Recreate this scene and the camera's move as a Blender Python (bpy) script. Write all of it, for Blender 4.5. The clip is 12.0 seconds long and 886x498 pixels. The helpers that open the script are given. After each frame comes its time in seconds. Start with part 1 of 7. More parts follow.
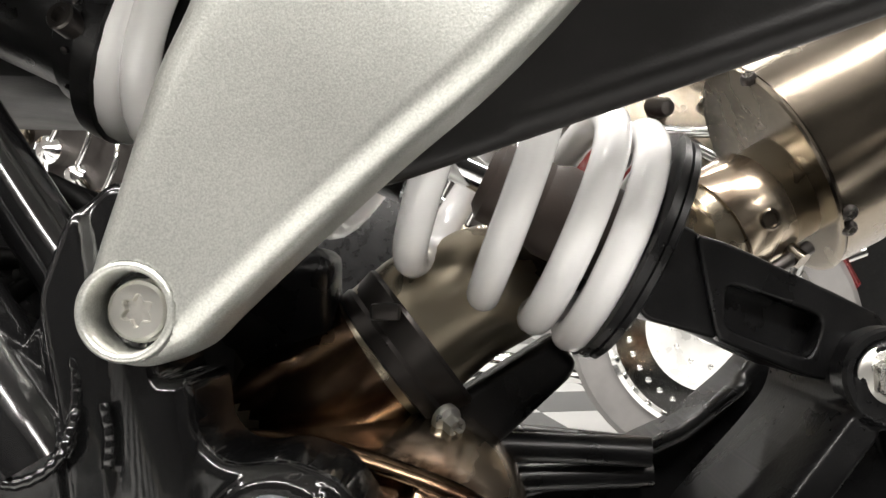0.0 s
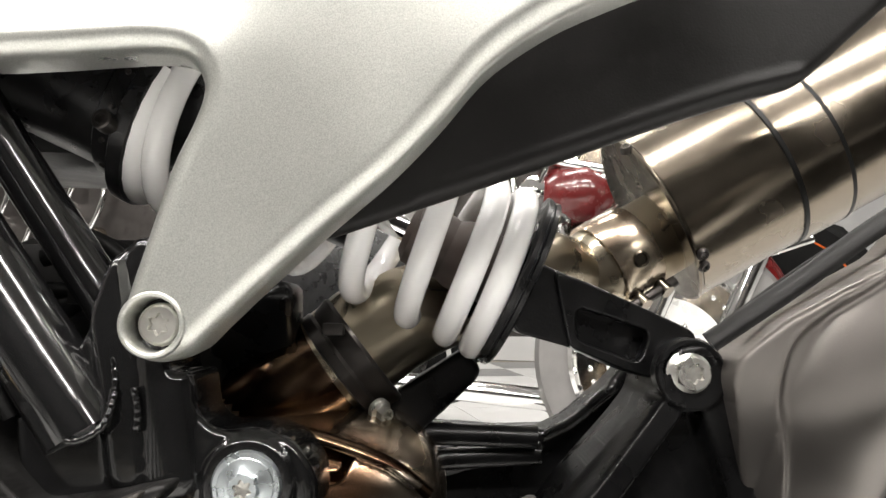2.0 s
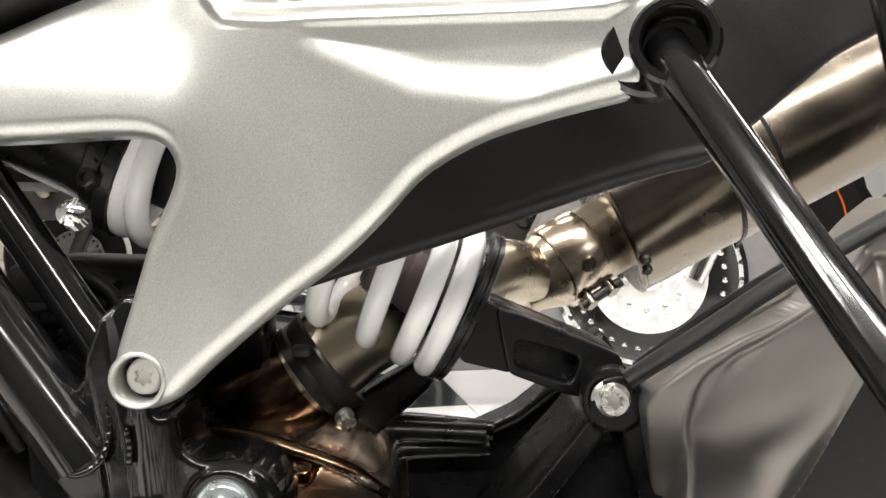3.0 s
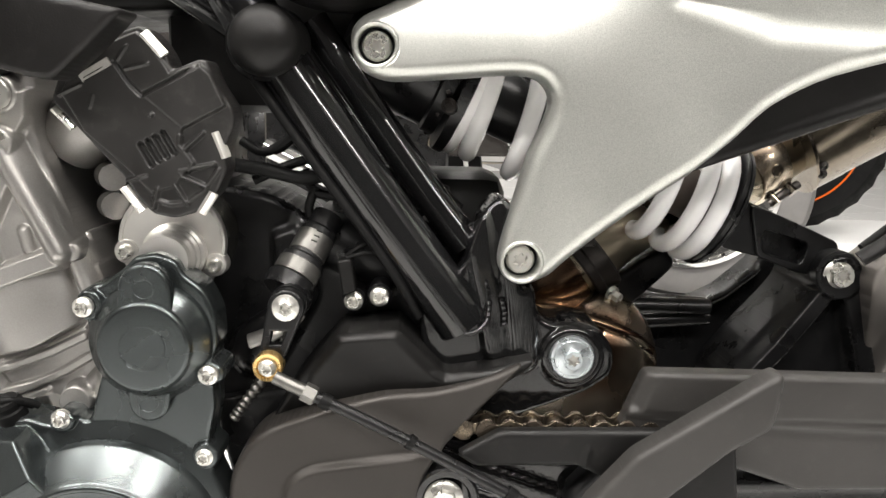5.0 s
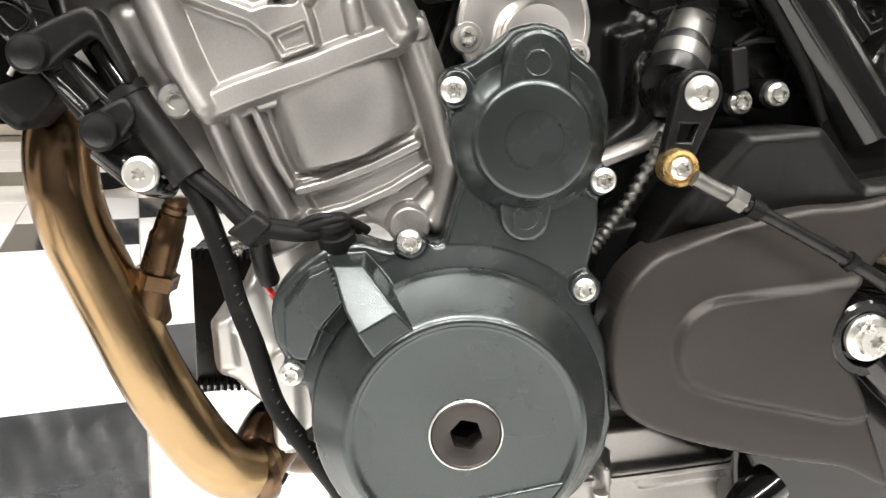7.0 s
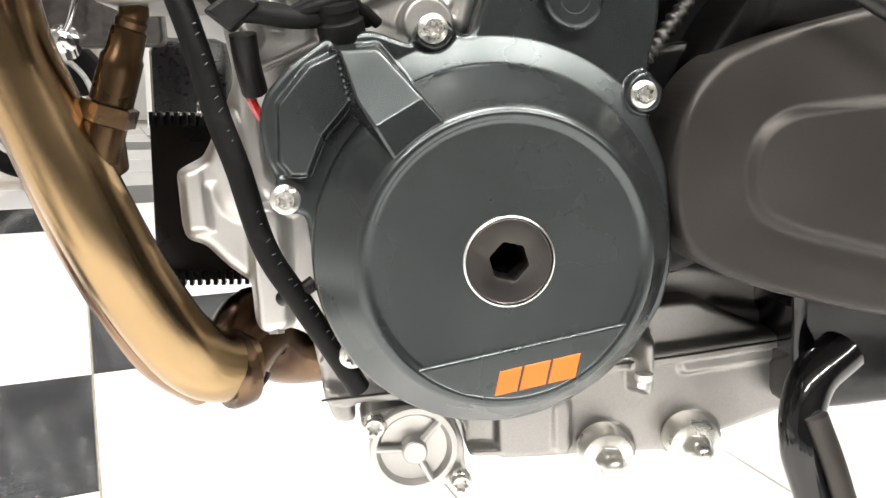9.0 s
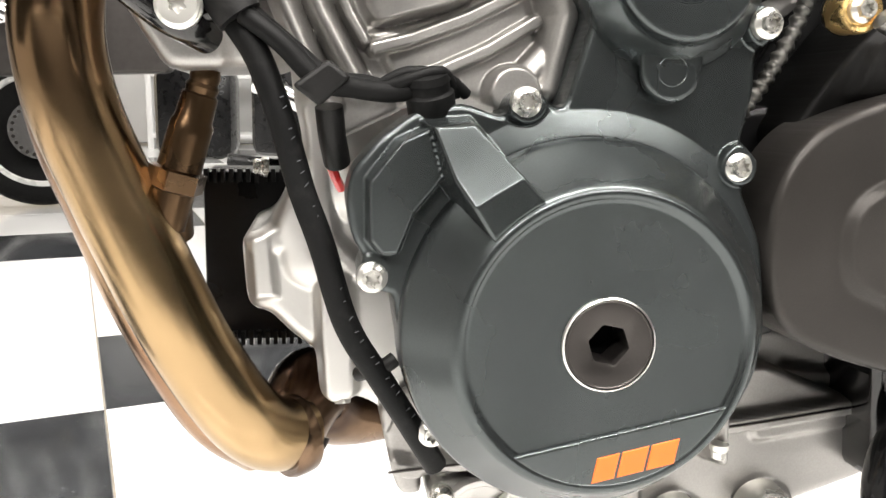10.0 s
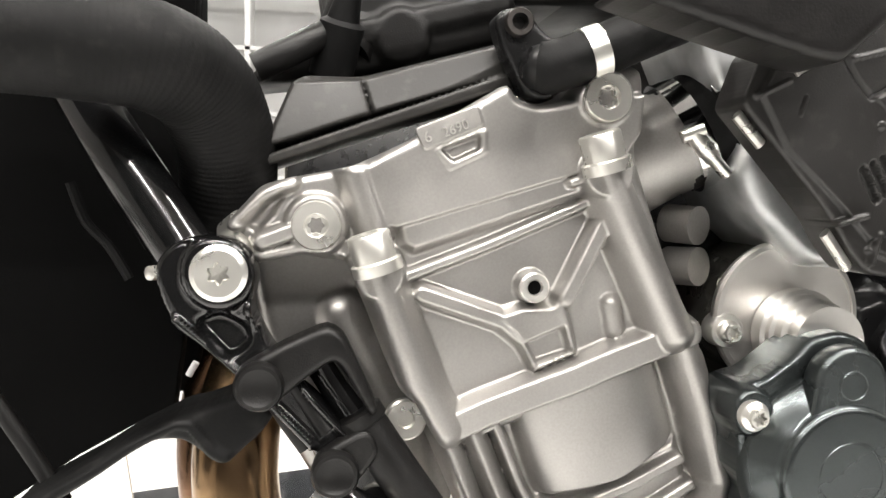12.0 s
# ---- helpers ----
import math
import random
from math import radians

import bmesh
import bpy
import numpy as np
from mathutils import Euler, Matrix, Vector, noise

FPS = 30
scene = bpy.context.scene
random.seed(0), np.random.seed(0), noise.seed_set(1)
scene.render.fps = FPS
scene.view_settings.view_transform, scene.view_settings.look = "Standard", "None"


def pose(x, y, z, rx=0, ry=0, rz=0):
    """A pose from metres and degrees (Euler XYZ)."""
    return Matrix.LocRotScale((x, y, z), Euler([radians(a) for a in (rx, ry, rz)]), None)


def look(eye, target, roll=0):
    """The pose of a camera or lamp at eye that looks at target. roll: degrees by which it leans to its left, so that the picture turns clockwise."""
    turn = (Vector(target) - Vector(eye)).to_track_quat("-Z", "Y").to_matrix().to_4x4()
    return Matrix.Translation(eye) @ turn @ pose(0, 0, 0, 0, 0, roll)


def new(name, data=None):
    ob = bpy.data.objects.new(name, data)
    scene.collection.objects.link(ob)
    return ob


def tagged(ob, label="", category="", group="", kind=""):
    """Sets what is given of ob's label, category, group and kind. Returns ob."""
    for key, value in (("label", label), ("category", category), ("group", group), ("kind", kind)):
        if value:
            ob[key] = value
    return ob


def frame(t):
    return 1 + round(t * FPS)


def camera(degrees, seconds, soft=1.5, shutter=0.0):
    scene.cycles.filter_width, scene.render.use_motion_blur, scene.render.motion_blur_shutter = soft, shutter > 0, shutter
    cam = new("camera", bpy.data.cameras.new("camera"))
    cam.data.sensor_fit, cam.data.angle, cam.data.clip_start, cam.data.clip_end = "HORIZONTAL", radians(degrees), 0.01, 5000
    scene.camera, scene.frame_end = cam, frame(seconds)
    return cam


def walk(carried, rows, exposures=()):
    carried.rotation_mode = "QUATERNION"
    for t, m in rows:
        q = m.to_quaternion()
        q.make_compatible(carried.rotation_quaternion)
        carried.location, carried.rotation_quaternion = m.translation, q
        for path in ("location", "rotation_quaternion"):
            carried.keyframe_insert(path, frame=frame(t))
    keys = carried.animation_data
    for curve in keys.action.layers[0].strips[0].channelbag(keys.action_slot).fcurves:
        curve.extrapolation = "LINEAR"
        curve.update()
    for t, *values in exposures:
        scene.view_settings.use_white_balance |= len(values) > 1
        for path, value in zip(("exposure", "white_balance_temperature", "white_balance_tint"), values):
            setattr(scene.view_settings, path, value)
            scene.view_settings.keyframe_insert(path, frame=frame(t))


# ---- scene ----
cam = camera(57.0, 12.0)
PATH = [
    (0, (0.037, 0.018, 0.664), (-0.025, 2.016, 0.739), 1.4),
    (0.5, (0.043, 0.02, 0.655), (-0.006, 2.014, 0.814), 1.2),
    (1, (0.046, 0.016, 0.655), (0.005, 2.007, 0.847), 1.2),
    (1.5, (0.053, -0.014, 0.648), (0.023, 1.974, 0.86), 1.1),
    (2, (0.068, -0.103, 0.66), (0.048, 1.891, 0.819), 1.3),
    (2.5, (0.085, -0.14, 0.717), (0.07, 1.86, 0.718), 1.6),
    (2.7, (0.094, -0.136, 0.73), (0.076, 1.863, 0.677), 1.6),
    (4.3, (0.024, -0.323, 0.794), (0.057, 1.654, 0.497), 1.6),
    (4.5, (-0.008, -0.323, 0.793), (0.03, 1.651, 0.475), 1.5),
    (5, (-0.126, -0.282, 0.754), (-0.076, 1.687, 0.407), 1.2),
    (5.5, (-0.222, -0.231, 0.73), (-0.123, 1.733, 0.363), 1.1),
    (6, (-0.297, -0.195, 0.71), (-0.162, 1.762, 0.324), 1.1),
    (6.5, (-0.355, -0.194, 0.669), (-0.2, 1.759, 0.269), 1.1),
    (7, (-0.38, -0.18, 0.626), (-0.209, 1.773, 0.229), 1.0),
    (7.2, (-0.386, -0.173, 0.619), (-0.209, 1.778, 0.214), 1.0),
    (8.8, (-0.399, -0.122, 0.531), (-0.099, 1.822, 0.167), 0.9),
    (9, (-0.408, -0.114, 0.519), (-0.114, 1.829, 0.149), 0.8),
    (9.5, (-0.433, -0.103, 0.512), (-0.139, 1.842, 0.149), 0.8),
    (10, (-0.445, -0.092, 0.54), (-0.138, 1.858, 0.218), 1.0),
    (10.5, (-0.467, -0.083, 0.607), (-0.159, 1.875, 0.339), 1.3),
    (10.7, (-0.4799, -0.0838, 0.6199), (-0.1770, 1.8637, 0.3876), 1.34),
    (11, (-0.492, -0.073, 0.649), (-0.177, 1.888, 0.415), 1.3),
    (11.5, (-0.512, -0.081, 0.694), (-0.213, 1.887, 0.501), 1.3),
    (12, (-0.521, -0.086, 0.714), (-0.221, 1.886, 0.574), 1.2),
]
# the plan is drawn square to the motorcycle, which leans a little against the level floor
LEAN = Matrix.Translation((0, 0.45, 0)) @ Matrix.Rotation(-0.05, 4, "X") @ Matrix.Translation((0, -0.45, 0))
walk(cam, [(t, LEAN @ look(eye, target, roll)) for t, eye, target, roll in PATH], [(0, 0.13), (1.5, 0.12), (2.5, 0.02), (4.5, 0.0), (6.5, 0.30), (10.5, 0.33), (11.5, 0.19), (12, 0.29)])

# ---- light ----
world = bpy.data.worlds.new("showroom_air")
scene.world = world
world.use_nodes = True
world.node_tree.nodes["Background"].inputs[0].default_value = (0.9, 0.95, 1.0, 1)
world.node_tree.nodes["Background"].inputs[1].default_value = 0.05
CEILING = 3.1


def lamp(name, x, y, sx, sy, watts):
    data = bpy.data.lights.new(name, "AREA")
    data.shape, data.size, data.size_y, data.energy = "RECTANGLE", sx, sy, watts
    data.color = (1.0, 0.955, 0.905)
    ob = new(name, data)
    ob.location = (x, y, CEILING - 0.09)
    return ob


LAMPS = [(-2.1, -2.4, 72), (-0.6, -2.4, 76), (0.9, -2.4, 72), (2.4, -2.4, 48), (-2.1, -0.3, 52), (-0.6, -0.3, 58), (0.9, -0.3, 52),
         (-1.6, 1.9, 26), (0.2, 1.9, 26), (2.0, 1.9, 26), (-1.6, 4.2, 26), (0.2, 4.2, 26)]
for lx, ly, watts in LAMPS:
    lamp("tube_light_glow", lx, ly, 1.2, 0.22, watts)

# ---- building helpers ----
ORIGIN, WORLD = {}, {}


def thing(name, at, label, category, group="", kind="", lean=False):
    ob = new(name)
    ob.matrix_basis = LEAN @ Matrix.Translation(at) if lean else Matrix.Translation(at)
    ob.empty_display_size = 0.05
    ORIGIN[ob] = Vector(at)
    return tagged(ob, label, category, group, kind)


def put(name, mesh, material, parent, label="", at=None, turn=None):
    """A mesh as one object under a thing or part; with no place given its points are world points."""
    if at is None:
        n = len(mesh.vertices)
        co = np.empty(n * 3)
        mesh.vertices.foreach_get("co", co)
        co = co.reshape(-1, 3)
        at = Vector((co.min(0) + co.max(0)) / 2)
        mesh.vertices.foreach_set("co", (co - np.array(at)).ravel())
    if material and not mesh.materials:
        mesh.materials.append(material)
    ob = new(name, mesh)
    at = Vector(at)
    WORLD[ob] = Matrix.Translation(at) @ (turn.to_4x4() if turn else Matrix())
    ob.matrix_basis = (WORLD[parent].inverted() if parent in WORLD else Matrix.Translation(-ORIGIN.get(parent, Vector()))) @ WORLD[ob]
    ob.parent = parent
    ORIGIN[ob] = at
    if label:
        tagged(ob, label)
    return ob


def shift_to(ob, at):
    """Moves a part to a place in the world."""
    at = Vector(at)
    p = ob.parent
    WORLD[ob] = Matrix.Translation(at)
    ORIGIN[ob] = at
    ob.matrix_basis = (WORLD[p].inverted() if p in WORLD else Matrix.Translation(-ORIGIN[p])) @ WORLD[ob]


def finish(mesh, angle=40):
    mesh.validate()
    mesh.polygons.foreach_set("use_smooth", [True] * len(mesh.polygons))
    mesh.set_sharp_from_angle(angle=radians(angle))
    mesh.update()
    return mesh


def part(name, bm, material, parent, label="", angle=40):
    mesh = bpy.data.meshes.new(name)
    bmesh.ops.recalc_face_normals(bm, faces=bm.faces)
    bm.to_mesh(mesh)
    bm.free()
    return put(name, finish(mesh, angle), material, parent, label)


def from_lists(name, verts, faces, angle=40):
    mesh = bpy.data.meshes.new(name)
    mesh.from_pydata([tuple(v) for v in verts], [], [tuple(f) for f in faces])
    return finish(mesh, angle)


def rounded(pts, r, n=4):
    """A closed outline with its corners rounded off."""
    out, k = [], len(pts)
    for i in range(k):
        p, a, b = (Vector(pts[j % k]) for j in (i, i - 1, i + 1))
        da, db = a - p, b - p
        la, lb = min(r, da.length * 0.45), min(r, db.length * 0.45)
        s, e = p + da.normalized() * la, p + db.normalized() * lb
        for q in range(n + 1):
            t = q / n
            out.append(tuple(s * (1 - t) ** 2 + p * 2 * t * (1 - t) + e * t * t))
    return out


def capsule(a, b, ra, rb):
    """An outline round two centres with their own radii."""
    ang = math.atan2(b[1] - a[1], b[0] - a[0])
    one = [(a[0] + ra * math.cos(ang + q), a[1] + ra * math.sin(ang + q)) for q in np.linspace(math.pi / 2, 3 * math.pi / 2, 21)]
    two = [(b[0] + rb * math.cos(ang + q), b[1] + rb * math.sin(ang + q)) for q in np.linspace(-math.pi / 2, math.pi / 2, 21)]
    return one + two


def plate(name, loops, y0, y1, material, parent, label="", bevel=0.002, steps=2, tilt=None, angle=40):
    """A flat piece in the x-z plane from its face y0 back to y1, with holes where further loops are given, its edges rounded."""
    if isinstance(loops[0][0], (int, float)):
        loops = [loops]
    cu = bpy.data.curves.new(name, "CURVE")
    cu.dimensions, cu.fill_mode = "2D", "BOTH"
    bevel = min(bevel, (y1 - y0) / 2 - 0.0001)
    cu.extrude, cu.bevel_depth, cu.bevel_resolution, cu.offset = (y1 - y0) / 2 - bevel, bevel, steps, -bevel
    for loop in loops:
        sp = cu.splines.new("POLY")
        sp.points.add(len(loop) - 1)
        for p, (x, z) in zip(sp.points, loop):
            p.co = (x, z, 0, 1)
        sp.use_cyclic_u = True
    ob = bpy.data.objects.new(name, cu)
    mesh = bpy.data.meshes.new_from_object(ob)
    bpy.data.objects.remove(ob)
    mid = (y0 + y1) / 2
    for v in mesh.vertices:
        x, z, d = v.co
        v.co = (x, mid - d + (tilt(x, z) if tilt else 0), z)
    return put(name, finish(mesh, angle), material, parent, label)


def signed(px, pz, poly):
    """Distance to a closed outline, negative inside."""
    best, inside = np.full(px.shape, 1e9), np.zeros(px.shape, bool)
    k = len(poly)
    for i in range(k):
        (ax, az), (bx, bz) = poly[i], poly[(i + 1) % k]
        dx, dz = bx - ax, bz - az
        t = np.clip(((px - ax) * dx + (pz - az) * dz) / (dx * dx + dz * dz + 1e-12), 0, 1)
        best = np.minimum(best, np.hypot(px - ax - t * dx, pz - az - t * dz))
        cross = (az > pz) != (bz > pz)
        with np.errstate(divide="ignore", invalid="ignore"):
            inside ^= cross & (px < dx * (pz - az) / (dz if dz else 1e-12) + ax)
    return np.where(inside, -best, best)


def nearest(px, pz, poly):
    best, nx, nz = np.full(px.shape, 1e9), px.copy(), pz.copy()
    k = len(poly)
    for i in range(k):
        (ax, az), (bx, bz) = poly[i], poly[(i + 1) % k]
        dx, dz = bx - ax, bz - az
        t = np.clip(((px - ax) * dx + (pz - az) * dz) / (dx * dx + dz * dz + 1e-12), 0, 1)
        qx, qz = ax + t * dx, az + t * dz
        d = np.hypot(px - qx, pz - qz)
        m = d < best
        best, nx, nz = np.where(m, d, best), np.where(m, qx, nx), np.where(m, qz, nz)
    return nx, nz


def ease(t):
    t = np.clip(t, 0, 1)
    return t * t * (3 - 2 * t)


def to_line(px, pz, pts):
    best = np.full(px.shape, 1e9)
    for (ax, az), (bx, bz) in zip(pts, pts[1:]):
        dx, dz = bx - ax, bz - az
        t = np.clip(((px - ax) * dx + (pz - az) * dz) / (dx * dx + dz * dz + 1e-12), 0, 1)
        best = np.minimum(best, np.hypot(px - ax - t * dx, pz - az - t * dz))
    return best


def relief(name, outline, y, back, material, parent, label="", edge=0.004, cell=0.0016, feats=(), tilt=None, angle=82):
    """A cast piece: an outline in x-z with its face at y, sides back to `back`, and raised or sunk features (heights towards -y)."""
    o = np.array(outline)
    (x0, z0), (x1, z1) = o.min(0) - cell, o.max(0) + cell
    gx, gz = np.meshgrid(np.arange(x0, x1 + cell, cell), np.arange(z0, z1 + cell, cell), indexing="ij")
    sd = signed(gx, gz, outline)
    ins = sd < 0
    cellin = ins[:-1, :-1] | ins[1:, :-1] | ins[:-1, 1:] | ins[1:, 1:]
    used = np.zeros(ins.shape, bool)
    for sx in (slice(None, -1), slice(1, None)):
        for sz in (slice(None, -1), slice(1, None)):
            used[sx, sz] |= cellin
    nx, nz = nearest(gx, gz, outline)
    snap = used & ~ins
    vx, vz = np.where(snap, nx, gx), np.where(snap, nz, gz)
    d = np.where(snap, 0, -sd)
    up, down = np.zeros(d.shape), np.zeros(d.shape)
    for f in feats:
        kind = f[0]
        if kind == "bar":
            _, pts, w, h, s = f
            v = h * (1 - ease((to_line(vx, vz, pts) - w) / s))
        elif kind == "arch":
            _, pts, r, h = f
            q = np.clip(to_line(vx, vz, pts) / r, 0, 1)
            v = h * (1 - q * q) ** 0.8
        elif kind == "poly":
            _, pts, h, s = f
            v = h * ease(-signed(vx, vz, pts) / s + 0.5)
        elif kind == "barrel":
            _, pts, r, h, mask, s = f
            q = np.clip(to_line(vx, vz, pts) / r, 0, 1)
            v = h * np.sqrt(np.maximum(1 - q * q, 0)) * ease(-signed(vx, vz, mask) / s + 0.5)
        elif kind == "ramp":
            _, pts, p0, h0, p1, h1, s = f
            dx, dz = p1[0] - p0[0], p1[1] - p0[1]
            q = np.clip(((vx - p0[0]) * dx + (vz - p0[1]) * dz) / (dx * dx + dz * dz), 0, 1)
            v = (h0 + (h1 - h0) * q) * ease(-signed(vx, vz, pts) / s + 0.5)
        elif kind == "disc":
            _, c, r, h, s = f
            v = h * (1 - ease((np.hypot(vx - c[0], vz - c[1]) - r) / s))
        elif kind == "cone":
            _, c, r0, r1, h = f
            q = np.clip((r0 - np.hypot(vx - c[0], vz - c[1])) / (r0 - r1), 0, 1)
            v = h * (1 - (1 - q) ** 1.04)
        if f[-1] is not None and np.max(v) > 0 and np.min(v) >= 0:
            up = np.maximum(up, v)
        else:
            down = np.minimum(down, v)
    q = np.clip(1 - d / edge, 0, 1)
    fall = edge * (1 - np.sqrt(np.maximum(1 - q * q, 0)))
    vy = y - (up + down) + fall
    if tilt:
        vy = vy + tilt(vx, vz)
    idx = np.full(ins.shape, -1)
    idx[used] = np.arange(used.sum())
    verts = list(np.stack([vx[used], vy[used], vz[used]], 1))
    ii, jj = np.nonzero(cellin)
    faces = np.stack([idx[ii, jj], idx[ii + 1, jj], idx[ii + 1, jj + 1], idx[ii, jj + 1]], 1)
    count = {}
    for f in faces.tolist():
        for a, b in zip(f, f[1:] + f[:1]):
            if (b, a) in count:
                del count[(b, a)]
            else:
                count[(a, b)] = 1
    rim = {}
    faces = faces.tolist()
    for a, b in count:
        for k in (a, b):
            if k not in rim:
                rim[k] = len(verts)
                verts.append(np.array((verts[k][0], back + (float(tilt(verts[k][0], verts[k][2])) if tilt else 0), verts[k][2])))
        faces.append((b, a, rim[a], rim[b]))
    return put(name, from_lists(name, verts, faces, angle), material, parent, label)


def curve_points(pts, step=0.004):
    """Points along a smooth line through the given ones, with their share of the way."""
    pts = [Vector(p) for p in pts]
    if len(pts) == 2:
        n = max(2, int((pts[1] - pts[0]).length / (step * 4)))
        return [(pts[0].lerp(pts[1], i / n), i / n) for i in range(n + 1)]
    ext = [pts[0] * 2 - pts[1], *pts, pts[-1] * 2 - pts[-2]]
    out = []
    for i in range(1, len(ext) - 2):
        a, b, c, d = ext[i - 1:i + 3]
        n = max(2, int((c - b).length / step))
        for k in range(n):
            t = k / n
            out.append((0.5 * (2 * b + (c - a) * t + (2 * a - 5 * b + 4 * c - d) * t * t + (3 * b - a - 3 * c + d) * t ** 3), (i - 1 + t) / (len(pts) - 1)))
    out.append((pts[-1], 1.0))
    return out


def tube_lists(pts, r, sides=16, step=0.004, flat=1.0):
    line = curve_points(pts, step)
    verts, faces = [], []
    side = None
    for i, (p, t) in enumerate(line):
        way = (line[min(i + 1, len(line) - 1)][0] - line[max(i - 1, 0)][0]).normalized()
        side = way.orthogonal().normalized() if side is None else (side - way * side.dot(way)).normalized()
        other = way.cross(side)
        rr = r(t) if callable(r) else r
        for k in range(sides):
            a = 2 * math.pi * k / sides
            verts.append(p + side * rr * math.cos(a) + other * rr * flat * math.sin(a))
        if i:
            for k in range(sides):
                a, b = (i - 1) * sides + k, (i - 1) * sides + (k + 1) % sides
                faces.append((a, b, b + sides, a + sides))
    faces.append(tuple(reversed(range(sides))))
    faces.append(tuple(range(len(verts) - sides, len(verts))))
    return verts, faces


def tube(name, pts, r, material, parent, label="", sides=16, step=0.004, flat=1.0, angle=40):
    return put(name, from_lists(name, *tube_lists(pts, r, sides, step, flat), angle), material, parent, label)


def facing(way):
    return Vector(way).to_track_quat("Z", "Y").to_matrix()


def turned_mesh(name, profile, n=32, shape=None, angle=35):
    """A turned piece round z from (radius, height) rows; shape(row, angle) may scale a row's radius."""
    verts, faces = [], []
    for i, (r, h) in enumerate(profile):
        for k in range(n):
            a = 2 * math.pi * k / n
            q = r * (shape(i, a) if shape else 1)
            verts.append((q * math.cos(a), q * math.sin(a), h))
        if i:
            for k in range(n):
                a, b = (i - 1) * n + k, (i - 1) * n + (k + 1) % n
                faces.append((a, b, b + n, a + n))
    faces.append(tuple(reversed(range(n))))
    faces.append(tuple(range(len(verts) - n, len(verts))))
    return from_lists(name, verts, faces, angle)


def turned(name, at, way, profile, material, parent, label="", n=32, shape=None, angle=35):
    return put(name, turned_mesh(name, profile, n, shape, angle), material, parent, label, at, facing(way))


def hexed(a):
    return math.cos(math.pi / 6) / math.cos((a % (math.pi / 3)) - math.pi / 6)


BOLTS = {}


def bolt(at, parent, material, flange=0.0065, head=0.0044, tall=0.0055, way=(0, -1, 0), six=True, star=True, label="", socket=0.58):
    """A flanged screw with a six-lobed socket in its head."""
    key = (flange, head, tall, six, star, material.name, socket)
    if key not in BOLTS:
        s = head * socket
        rows = [(flange, -0.002), (flange, 0.0009), (flange * 0.96, 0.0014), (head * 1.08, 0.0021), (head, 0.0027), (head, tall - 0.0008), (head * 0.88, tall)]
        if star:
            rows += [(s * 1.08, tall), (s, tall - 0.0004), (s * 0.92, tall - 0.0024), (s * 0.2, tall - 0.0027)]
        def shape(i, a):
            if i in (4, 5) and six:
                return hexed(a)
            if i >= 7 and star:
                return 1 + 0.2 * math.cos(6 * a)
            return 1
        mesh = turned_mesh("bolt", rows, 36, shape, 30)
        mesh.materials.append(material)
        if star:
            # socket faces get a darker zinc that paints their shade
            mesh.materials.append(wire_and_shade_zinc)
            for i, p in enumerate(mesh.polygons):
                p.material_index = int(i >= 8 * 36 and i != len(mesh.polygons) - 2)
        BOLTS[key] = mesh
    spin = Matrix.Rotation(random.uniform(0, 6.28), 3, "Z")
    return put("bolt", BOLTS[key], None, parent, label, at, facing(way) @ spin)


def block(name, a, b, material, parent, label="", bevel=0.002):
    """A box between two corners, its edges rounded."""
    bm = bmesh.new()
    bmesh.ops.create_cube(bm, size=1)
    for v in bm.verts:
        v.co = [(a[i] + b[i]) / 2 + v.co[i] * (b[i] - a[i]) for i in range(3)]
    if bevel:
        bmesh.ops.bevel(bm, geom=bm.edges[:], offset=bevel, segments=2, affect="EDGES", profile=0.5)
    return part(name, bm, material, parent, label)

